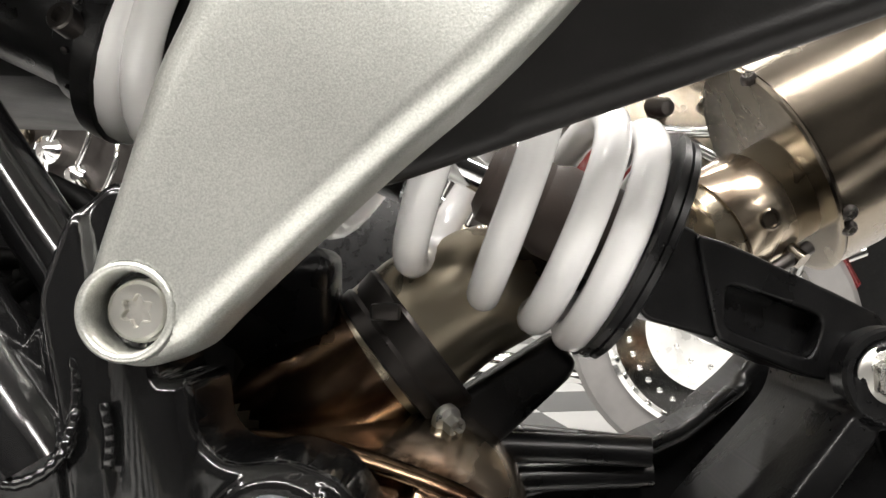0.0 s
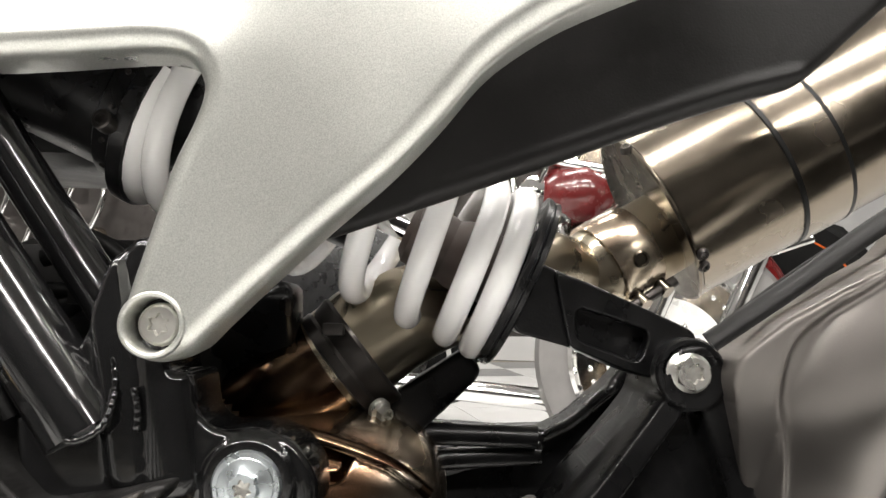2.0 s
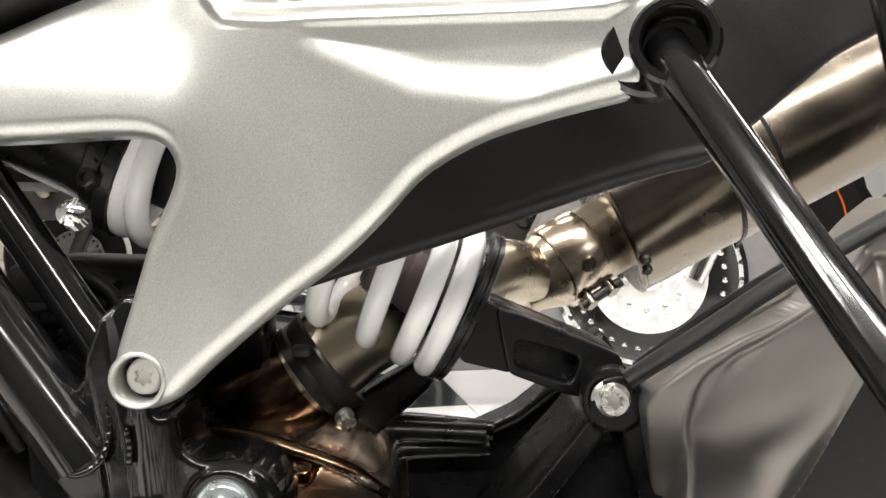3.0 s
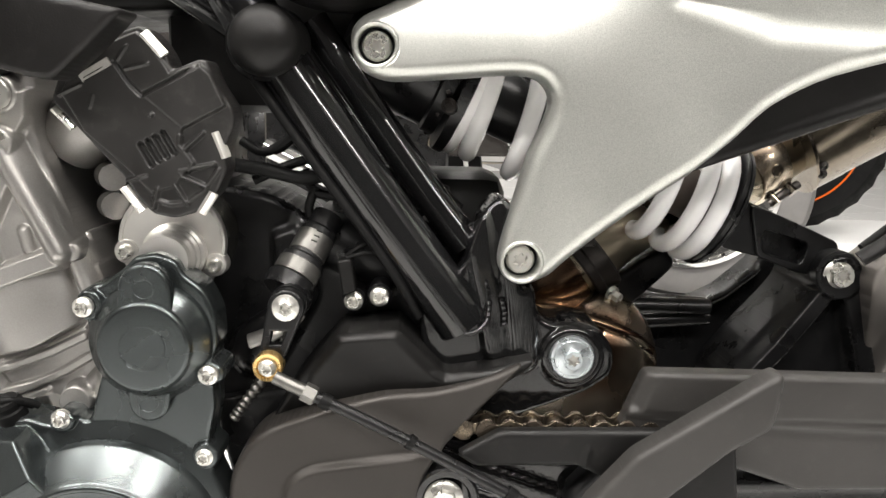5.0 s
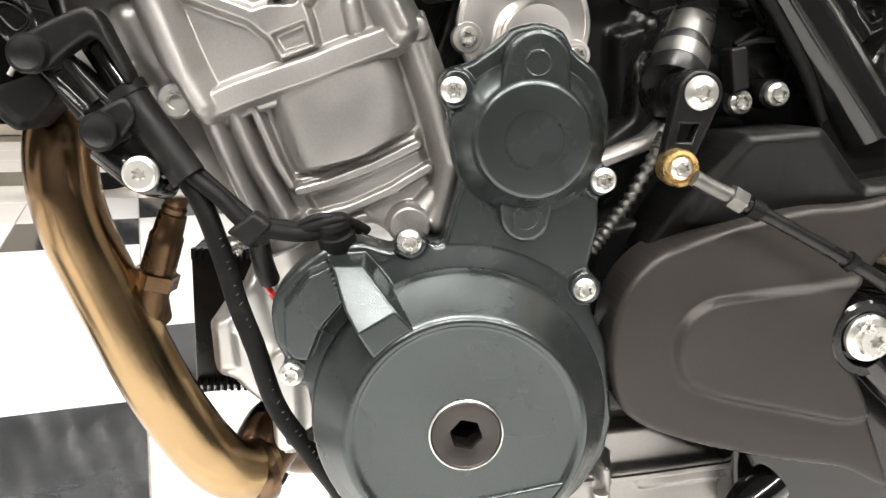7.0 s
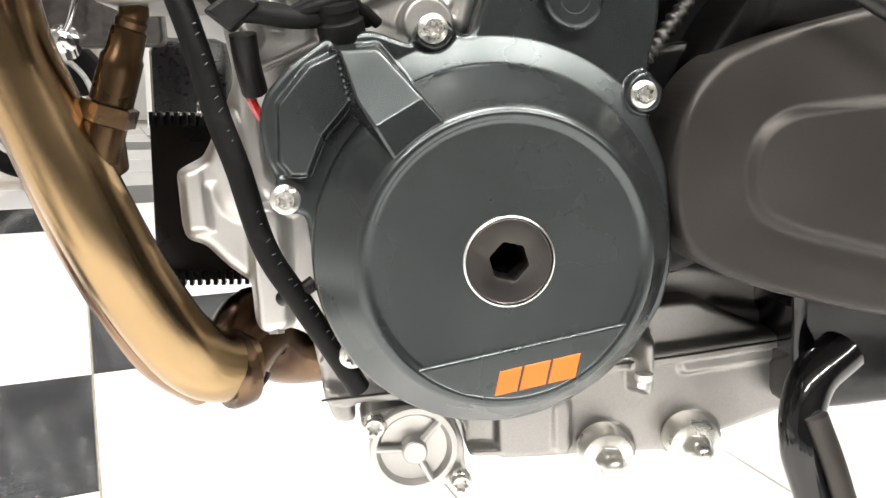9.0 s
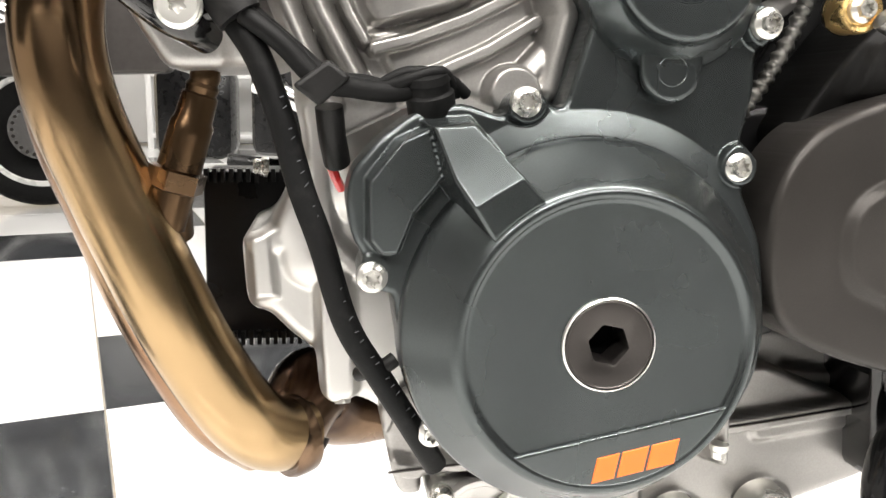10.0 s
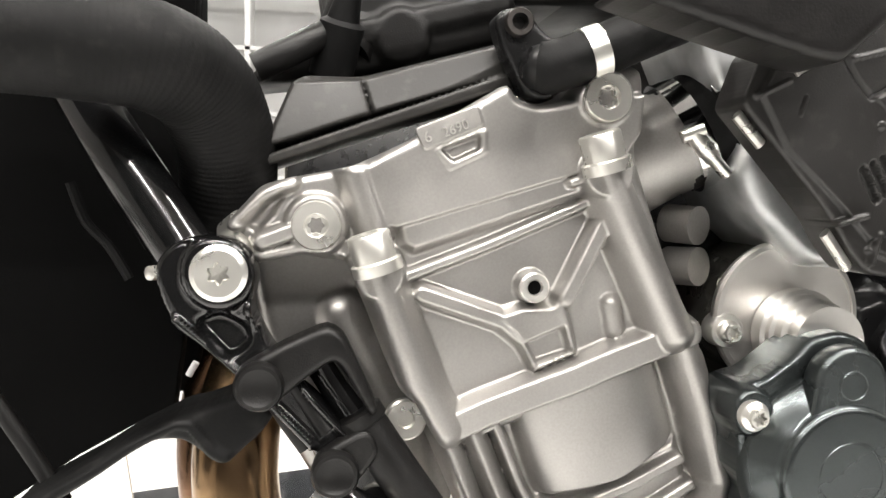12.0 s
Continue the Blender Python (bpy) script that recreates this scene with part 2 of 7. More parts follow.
# ---- materials ----
def surface(name, color, rough, metal=0.0, vary=0.12, scale=25.0, grain=0.0, grain_scale=900.0, coat=0.0, streak=None, speckle=0.0, dust=0.0,
            second=None, second_scale=6.0, second_at=(0.45, 0.6), bump_wave=0.0, wave_scale=40.0, rough_vary=0.3, shine=0.5):
    """A painted, cast or moulded surface: two scales of colour and gloss variation and a fine relief."""
    m = bpy.data.materials.new(name)
    m.use_nodes = True
    nt = m.node_tree
    N, L = nt.nodes, nt.links
    bsdf = N["Principled BSDF"]
    geo = N.new("ShaderNodeNewGeometry")
    pos = geo.outputs["Position"]
    if streak:
        mp = N.new("ShaderNodeMapping")
        mp.inputs["Rotation"].default_value = streak[:3]
        mp.inputs["Scale"].default_value = streak[3:]
        L.new(pos, mp.inputs["Vector"])
        spos = mp.outputs["Vector"]
    else:
        spos = pos

    def noise_node(vec, sc, detail=4.0):
        n = N.new("ShaderNodeTexNoise")
        n.inputs["Scale"].default_value, n.inputs["Detail"].default_value = sc, detail
        L.new(vec, n.inputs["Vector"])
        return n.outputs["Fac"]

    def remap(v, a, b, c, d):
        r = N.new("ShaderNodeMapRange")
        for i, q in enumerate((a, b, c, d)):
            r.inputs[1 + i].default_value = q
        L.new(v, r.inputs[0])
        return r.outputs[0]

    big = noise_node(spos, scale)
    fine = noise_node(spos, grain_scale, 2.0)
    tone = N.new("ShaderNodeMix")
    tone.data_type, tone.blend_type = "RGBA", "MULTIPLY"
    tone.inputs[0].default_value = 1.0
    tone.inputs[6].default_value = (*color, 1)
    gray = N.new("ShaderNodeCombineColor")
    mult = N.new("ShaderNodeMath")
    mult.operation = "MULTIPLY"
    L.new(remap(big, 0.3, 0.7, 1 - vary, 1 + vary), mult.inputs[0])
    L.new(remap(fine, 0.3, 0.7, 1 - speckle, 1 + speckle), mult.inputs[1])
    for i in range(3):
        L.new(mult.outputs[0], gray.inputs[i])
    L.new(gray.outputs[0], tone.inputs[7])
    col = tone.outputs[2]
    if second:
        mx = N.new("ShaderNodeMix")
        mx.data_type = "RGBA"
        L.new(remap(noise_node(pos, second_scale, 3.0), second_at[0], second_at[1], 0, 1), mx.inputs[0])
        L.new(col, mx.inputs[6])
        mx.inputs[7].default_value = (*second, 1)
        col = mx.outputs[2]
    if dust:
        mx = N.new("ShaderNodeMix")
        mx.data_type = "RGBA"
        L.new(remap(noise_node(pos, 140.0, 8.0), 0.56, 0.75, 0, dust), mx.inputs[0])
        L.new(col, mx.inputs[6])
        mx.inputs[7].default_value = (0.42, 0.4, 0.37, 1)
        col = mx.outputs[2]
    L.new(col, bsdf.inputs["Base Color"])
    L.new(remap(big, 0.25, 0.75, rough * (1 - rough_vary), rough * (1 + rough_vary)), bsdf.inputs["Roughness"])
    bsdf.inputs["Metallic"].default_value = metal
    bsdf.inputs["Specular IOR Level"].default_value = shine
    if coat:
        bsdf.inputs["Coat Weight"].default_value = coat
        bsdf.inputs["Coat Roughness"].default_value = 0.06
    height = fine
    if bump_wave:
        wv = N.new("ShaderNodeTexNoise")
        wv.inputs["Scale"].default_value = wave_scale
        L.new(pos, wv.inputs["Vector"])
        bw = N.new("ShaderNodeBump")
        bw.inputs["Strength"].default_value, bw.inputs["Distance"].default_value = bump_wave, 0.002
        L.new(wv.outputs["Fac"], bw.inputs["Height"])
    if grain:
        bp = N.new("ShaderNodeBump")
        bp.inputs["Strength"].default_value, bp.inputs["Distance"].default_value = grain, 0.0006
        L.new(height, bp.inputs["Height"])
        if bump_wave:
            L.new(bw.outputs[0], bp.inputs["Normal"])
        L.new(bp.outputs[0], bsdf.inputs["Normal"])
    elif bump_wave:
        L.new(bw.outputs[0], bsdf.inputs["Normal"])
    return m


def glow(name, color, strength):
    m = bpy.data.materials.new(name)
    m.use_nodes = True
    b = m.node_tree.nodes["Principled BSDF"]
    b.inputs["Base Color"].default_value = (*color, 1)
    b.inputs["Emission Color"].default_value = (*color, 1)
    b.inputs["Emission Strength"].default_value = strength
    return m


silver_paint = surface("silver_paint", (0.45, 0.458, 0.43), 0.30, 0.75, 0.05, 12, 0.10, 1500, speckle=0.16, rough_vary=0.15)
engine_gray = surface("engine_gray", (0.355, 0.345, 0.33), 0.41, 0.88, 0.05, 18, 0.06, 900, speckle=0.05)
cover_gray = surface("cover_gray", (0.073, 0.082, 0.083), 0.27, 0.85, 0.06, 20, 0.04, 1500, speckle=0.05)
bare_alloy = surface("bare_alloy", (0.76, 0.745, 0.715), 0.34, 0.95, 0.08, 30, 0.08, 600)
frame_black = surface("frame_black", (0.005, 0.005, 0.0052), 0.14, 0.0, 0.1, 20, 0.0, coat=0.45, shine=0.35, bump_wave=0.08, wave_scale=60)
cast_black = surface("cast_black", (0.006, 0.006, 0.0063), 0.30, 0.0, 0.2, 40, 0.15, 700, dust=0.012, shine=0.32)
matt_black = surface("matt_black", (0.006, 0.0058, 0.0056), 0.42, 0.0, 0.15, 30, 0.2, 1300, dust=0.012, shine=0.22)
cover_plastic = surface("cover_plastic", (0.034, 0.031, 0.0285), 0.40, 0.4, 0.06, 18, 0.12, 1400, speckle=0.05, shine=0.3)
panel_plastic = surface("panel_plastic", (0.0085, 0.008, 0.0078), 0.42, 0.0, 0.25, 16, 0.15, 900, dust=0.008, shine=0.22, bump_wave=0.12, wave_scale=30)
rubber = surface("rubber", (0.003, 0.003, 0.003), 0.58, 0.0, 0.2, 40, 0.2, 900, dust=0.015, shine=0.16)
guard_satin = surface("guard_satin", (0.20, 0.186, 0.174), 0.44, 0.85, 0.05, 12, 0.08, 1300, shine=0.3)
spring_white = surface("spring_white", (0.93, 0.925, 0.92), 0.2, 0.0, 0.03, 20, 0.02, 600, coat=0.5)
zinc = surface("zinc", (0.68, 0.67, 0.63), 0.30, 0.9, 0.03, 60, 0.03, 900)
blue_zinc = surface("blue_zinc", (0.55, 0.60, 0.62), 0.3, 0.9, 0.12, 90, 0.08, 900)
chrome = surface("chrome", (0.82, 0.82, 0.81), 0.08, 1.0, 0.05, 40, 0.0)
dark_steel = surface("dark_steel", (0.055, 0.05, 0.047), 0.38, 0.8, 0.08, 60, 0.1, 800)
header_gold = surface("header_gold", (0.34, 0.238, 0.128), 0.24, 1.0, 0.08, 14, 0.04, 700, second=(0.34, 0.218, 0.122), second_scale=5.0, second_at=(0.5, 0.7))
header_brown = surface("header_brown", (0.20, 0.115, 0.07), 0.24, 1.0, 0.2, 12, 0.04, 700, second=(0.30, 0.20, 0.12), second_scale=8.0)
burnt_pipe = surface("burnt_pipe", (0.19, 0.125, 0.08), 0.24, 1.0, 0.3, 22, 0.06, 500, second=(0.05, 0.028, 0.018), second_scale=16.0, second_at=(0.40, 0.60))
collector_steel = surface("collector_steel", (0.56, 0.49, 0.39), 0.24, 1.0, 0.15, 16, 0.06, 500, second=(0.30, 0.17, 0.10), second_scale=10.0, second_at=(0.48, 0.68))
cast_alloy = surface("cast_alloy", (0.56, 0.55, 0.53), 0.40, 0.85, 0.06, 30, 0.10, 500)
sensor_brown = surface("sensor_brown", (0.085, 0.052, 0.028), 0.3, 0.95, 0.2, 30, 0.06, 500)
cover_black = surface("cover_black", (0.012, 0.0113, 0.0108), 0.40, 0.0, 0.12, 30, 0.2, 1300, dust=0.03, shine=0.4)
motor_steel = surface("motor_steel", (0.24, 0.235, 0.21), 0.24, 0.95, 0.08, 40, 0.05, 500)
valve_black = surface("valve_black", (0.02, 0.0193, 0.018), 0.40, 0.0, 0.1, 30, 0.08, 900, dust=0.05, shine=0.35)
rod_zinc = surface("rod_zinc", (0.15, 0.147, 0.138), 0.38, 0.85, 0.15, 120, 0.1, 900)
steel_brushed = surface("steel_brushed", (0.20, 0.173, 0.138), 0.24, 1.0, 0.08, 20, 0.05, 900)
titan_pipe = surface("titan_pipe", (0.36, 0.315, 0.24), 0.28, 1.0, 0.1, 18, 0.04, 500)
guard_plastic = surface("guard_plastic", (0.030, 0.0285, 0.027), 0.42, 0.0, 0.15, 16, 0.15, 900, dust=0.01, shine=0.3)
gold_zinc = surface("gold_zinc", (0.75, 0.52, 0.22), 0.28, 0.95, 0.15, 120, 0.1, 900)
chain_steel = surface("chain_steel", (0.085, 0.07, 0.055), 0.3, 0.95, 0.3, 160, 0.2, 700, second=(0.20, 0.165, 0.12), second_scale=90, second_at=(0.5, 0.65))
orange_paint = surface("orange_paint", (0.75, 0.14, 0.015), 0.35, 0.0, 0.06, 60, 0.0)
tank_red = surface("tank_red", (0.10, 0.008, 0.008), 0.25, 0.0, 0.1, 30, 0.0, coat=0.6)
red_paint = surface("red_paint", (0.55, 0.02, 0.02), 0.25, 0.0, 0.1, 30, 0.0, coat=0.6)
ceiling_gray = surface("ceiling_gray", (0.38, 0.37, 0.36), 0.7, 0.0, 0.05, 3, 0.02, 300)
white_paint = surface("white_paint", (0.78, 0.78, 0.77), 0.45, 0.0, 0.04, 4, 0.02, 300)
# near-black so that unseen walls reflect dark in the gloss parts
unseen_wall_black = surface("unseen_wall_black", (0.02, 0.019, 0.0185), 0.6, 0.0, 0.15, 2, 0.02, 300)
tile_white = surface("tile_white", (0.80, 0.80, 0.79), 0.1, 0.0, 0.03, 3, 0.01, 80, rough_vary=0.4)
tile_black = surface("tile_black", (0.03, 0.032, 0.035), 0.12, 0.0, 0.3, 8, 0.02, 120, dust=0.03, rough_vary=0.25)
grout = surface("grout", (0.30, 0.27, 0.22), 0.8, 0.0, 0.3, 40, 0.3, 600)
wheel_white = surface("wheel_white", (0.72, 0.72, 0.70), 0.3, 0.2, 0.06, 30, 0.0)
lamp_white = glow("lamp_white", (1.0, 0.985, 0.955), 14.0)
# radiator core colour; also paints deep shade in holes and gaps
core_and_shade_black = surface("core_and_shade_black", (0.002, 0.002, 0.002), 0.85, 0.0, 0.3, 60, 0.2, 600, shine=0.03)
# grey of the woven wire, and painted shade inside screw sockets
wire_and_shade_zinc = surface("wire_and_shade_zinc", (0.48, 0.47, 0.44), 0.36, 0.9, 0.15, 120, 0.1, 900)

# ---- setting ----
def flat_box(name, a, b, material, kind="structure", label="", category=""):
    ob = block(name, a, b, material, None, label, 0)
    return tagged(ob, label, category, "", kind)


flat_box("floor", (-5, -4, -0.12), (5, 6.5, -0.004), grout, label="grey grout bed of the tiled showroom floor", category="floor")
flat_box("ceiling", (-5, -4, CEILING), (5, 6.5, CEILING + 0.1), ceiling_gray, label="plain light grey showroom ceiling", category="ceiling")
flat_box("wall_north", (-5, 6.5, 0), (5, 6.6, CEILING), white_paint, label="plain white showroom wall", category="wall")
# south and east walls are out of view; their black only shapes reflections
flat_box("wall_south", (-5, -4.1, 0), (5, -4, CEILING), unseen_wall_black, label="unseen showroom wall, made near-black to darken reflections", category="wall")
flat_box("wall_west", (-5.1, -4, 0), (-5, 6.5, CEILING), ceiling_gray, label="plain light grey showroom wall", category="wall")
flat_box("wall_east", (5, -4, 0), (5.1, 6.5, CEILING), unseen_wall_black, label="unseen showroom wall, made near-black to darken reflections", category="wall")
for lx, ly, watts in LAMPS:
    fx = thing("ceiling_light", (lx, ly, CEILING), "white tube light fixture on the ceiling", "ceiling light", "ceiling lights")
    block("housing", (lx - 0.63, ly - 0.13, CEILING - 0.05), (lx + 0.63, ly + 0.13, CEILING - 0.001), white_paint, fx)
    for dy in (-0.06, 0.06):
        tube("tube", [(lx - 0.6, ly + dy, CEILING - 0.068), (lx + 0.6, ly + dy, CEILING - 0.068)], 0.014, lamp_white, fx, "glowing white tube", 10, 0.1)

bike = thing("motorcycle", (-0.2, 0.36, 0.0), "naked motorcycle with black frame, grey engine and white shock spring", "motorcycle", lean=True)

# ---- engine ----
COVER = (-0.3335, 0.4537)
GEAR = (-0.3013, 0.5993)
UPPER, LOWER = (-0.3001, 0.6368), (-0.3022, 0.5595)
cover_line = ([(-0.2489, 0.4464), (-0.2522, 0.4256), (-0.2643, 0.4048), (-0.2823, 0.3881), (-0.3061, 0.3777), (-0.3312, 0.3759), (-0.3561, 0.3819), (-0.3791, 0.395), (-0.3988, 0.4139), (-0.4095, 0.4362), (-0.4134, 0.4605), (-0.4145, 0.4688), (-0.423, 0.4683), (-0.4283, 0.4721), (-0.4281, 0.4784), (-0.4257, 0.483), (-0.4306, 0.4899), (-0.4333, 0.5068), (-0.431, 0.5179), (-0.4202, 0.5306), (-0.4049, 0.5421)]
              + [(-0.398, 0.543), (-0.3864, 0.5454), (-0.3719, 0.5407), (-0.3684, 0.5407), (-0.3673, 0.5481), (-0.361, 0.552), (-0.3539, 0.5491), (-0.3509, 0.5455), (-0.3441, 0.5438), (-0.3324, 0.5843), (-0.3408, 0.5948), (-0.3426, 0.6132), (-0.3464, 0.6187), (-0.3466, 0.6298), (-0.3407, 0.6349), (-0.3317, 0.6363), (-0.3185, 0.646), (-0.3141, 0.6499), (-0.3108, 0.6544), (-0.2966, 0.6575), (-0.2839, 0.6529), (-0.28, 0.6439), (-0.267, 0.6344), (-0.2596, 0.6176), (-0.2585, 0.5975), (-0.2632, 0.5857), (-0.2547, 0.5841), (-0.2535, 0.5741), (-0.2624, 0.571), (-0.2615, 0.5531), (-0.2664, 0.5294), (-0.2587, 0.5242), (-0.2601, 0.515), (-0.2642, 0.5103), (-0.254, 0.4883)])
CHORD = [(-0.3680, 0.4112), (-0.2850, 0.4273)]
side_cover = relief("generator_cover", rounded(cover_line, 0.004, 2), 0.234, 0.262, cover_gray, bike, "dark grey-green painted generator cover", edge=0.003, cell=0.0007, feats=[
    ("cone", COVER, 0.0905, 0.0790, 0.0035),
    ("ramp", [(-0.4022, 0.5370), (-0.3952, 0.5155), (-0.3797, 0.4910), (-0.3758, 0.4954), (-0.3694, 0.5010), (-0.3628, 0.5054), (-0.3573, 0.5081), (-0.3702, 0.5220), (-0.3845, 0.5385)], (-0.3770, 0.5130), 0.0344, (-0.3925, 0.5385), 0.0165, 0.0040),
    ("poly", [(-0.425, 0.5147), (-0.4127, 0.5302), (-0.4009, 0.5358), (-0.3948, 0.5159), (-0.4064, 0.5018), (-0.4128, 0.4853), (-0.4199, 0.4854), (-0.4246, 0.491)], 0.0115, 0.0022),
    ("disc", (-0.4227, 0.4749), 0.0085, 0.0015, 0.002), ("disc", (-0.3611, 0.546), 0.008, 0.004, 0.002), ("disc", (-0.3396, 0.6235), 0.009, 0.005, 0.002),
    ("disc", (-0.261, 0.5788), 0.008, 0.005, 0.002), ("disc", (-0.2673, 0.5216), 0.008, 0.004, 0.002),
])
for at in ((-0.3613, 0.2315, 0.5459), (-0.2686, 0.2315, 0.5207), (-0.4228, 0.233, 0.4751), (-0.2631, 0.226, 0.5792), (-0.3407, 0.226, 0.6232), (-0.3945, 0.252, 0.3999)):
    bolt(at, side_cover, zinc)
turned("dome", (COVER[0], 0.234, COVER[1]), (0, -1, 0), [(0.0792, -0.010), (0.0788, 0.0060), (0.0780, 0.0092), (0.0772, 0.0106), (0.0758, 0.0120), (0.0628, 0.0322), (0.0618, 0.0336), (0.0606, 0.0347), (0.0594, 0.0353), (0.0582, 0.0353), (0.0572, 0.0348), (0.0566, 0.0340), (0.0559, 0.0335), (0.0546, 0.0333), (0.0184, 0.0333), (0.0184, 0.0)], cover_gray, side_cover, "", 144, None, 50)
ends = [math.atan2(z - COVER[1], x - COVER[0]) for x, z in CHORD]
segment = [(COVER[0] + 0.0578 * math.cos(a), COVER[1] + 0.0578 * math.sin(a)) for a in np.linspace(ends[0] - 0.02, ends[1] + 0.02, 40)]
plate("badge_field", segment, 0.1988, 0.204, cover_gray, side_cover, "", 0.0013, 3)
turned("gear_cap", (GEAR[0], 0.234, GEAR[1]), (0, -1, 0), [(0.0402, -0.003), (0.0398, 0.0018), (0.0385, 0.0040), (0.0312, 0.0120), (0.0300, 0.0130), (0.0296, 0.0150), (0.0288, 0.0166), (0.0276, 0.0173), (0.0264, 0.0174), (0.0150, 0.0174), (0.0147, 0.0170), (0.0141, 0.0170), (0.0138, 0.0174), (0.0004, 0.0174)], cover_gray, side_cover, "", 96, None, 50)
for name, centre, r, face in (("upper_lobe", UPPER, 0.0162, 0.2195), ("lower_lobe", LOWER, 0.0130, 0.2265)):
    lobe = plate(name, capsule(centre, GEAR, r, r + 0.004), face, 0.232, cover_gray, side_cover, "", 0.0028, 4)
    turned("lobe_ring", (centre[0], face, centre[1]), (0, -1, 0), [(0.0064, -0.001), (0.0064, 0.0002), (0.0061, 0.0004), (0.0058, 0.0002), (0.0058, -0.001)], cover_gray, lobe, "", 40)
plug = turned("inspection_plug", (COVER[0], 0.2005, COVER[1]), (0, -1, 0), [(0.0182, -0.018), (0.0182, 0.0006), (0.0176, 0.0016), (0.0172, 0.0018), (0.0168, 0.0014), (0.0095, 0.0014), (0.0086, 0.0008), (0.0084, -0.016), (0.001, -0.017)],
              dark_steel, side_cover, "dark steel plug with a hexagon socket", 48, lambda i, a: hexed(a + 0.2) if i >= 6 else 1)
# added black disc paints the shade deep in the hexagon socket
turned("socket_shade", (COVER[0], 0.2005, COVER[1]), (0, -1, 0), [(0.0081, -0.0180), (0.0081, -0.0135), (0.0004, -0.0135)], core_and_shade_black, plug, "black disc standing in for shade in the socket", 24)
turned("plug_ring", (COVER[0], 0.2, COVER[1]), (0, -1, 0), [(0.0188, -0.022), (0.0188, 0.0009), (0.0181, 0.0013), (0.0181, -0.022)], bare_alloy, side_cover, "bare metal rim", 48)
for i, (a, b) in enumerate(((-16, -7.5), (-6.5, 3.5), (4.5, 15))):
    x, z = (-0.3207, 0.4066)
    k = 0.0011
    plate("badge_bar", [(x + a * k, z - 0.0058 + a * 0.00022), (x + b * k, z - 0.0058 + b * 0.00022), (x + b * k + 0.002, z + 0.0048 + b * 0.00022), (x + a * k + 0.002, z + 0.0048 + a * 0.00022)], 0.1983, 0.2005, orange_paint, side_cover, "orange badge bar", 0.0005)

# cylinder head and cylinder
head_line = [(-0.5612, 0.6970), (-0.5479, 0.7123), (-0.5444, 0.7156), (-0.5316, 0.7191), (-0.5073, 0.7240), (-0.4819, 0.7364), (-0.4424, 0.7609), (-0.4386, 0.7541), (-0.4304, 0.7516), (-0.4151, 0.7542), (-0.4081, 0.7654), (-0.3882, 0.7721), (-0.3804, 0.7701), (-0.3789, 0.7599), (-0.3817, 0.7417), (-0.3817, 0.7308), (-0.3751, 0.7127), (-0.3661, 0.6881), (-0.3585, 0.6681), (-0.3506, 0.6554), (-0.3512, 0.6462), (-0.3757, 0.6362), (-0.3937, 0.6272), (-0.4191, 0.6164), (-0.4392, 0.6094), (-0.4595, 0.6007), (-0.4675, 0.6034), (-0.4738, 0.6127), (-0.4802, 0.6250), (-0.4862, 0.6287), (-0.4930, 0.6433), (-0.5011, 0.6636), (-0.5067, 0.6766), (-0.5096, 0.6841), (-0.5188, 0.6846), (-0.5280, 0.6861), (-0.5460, 0.6826), (-0.5494, 0.6865), (-0.5510, 0.6926)]
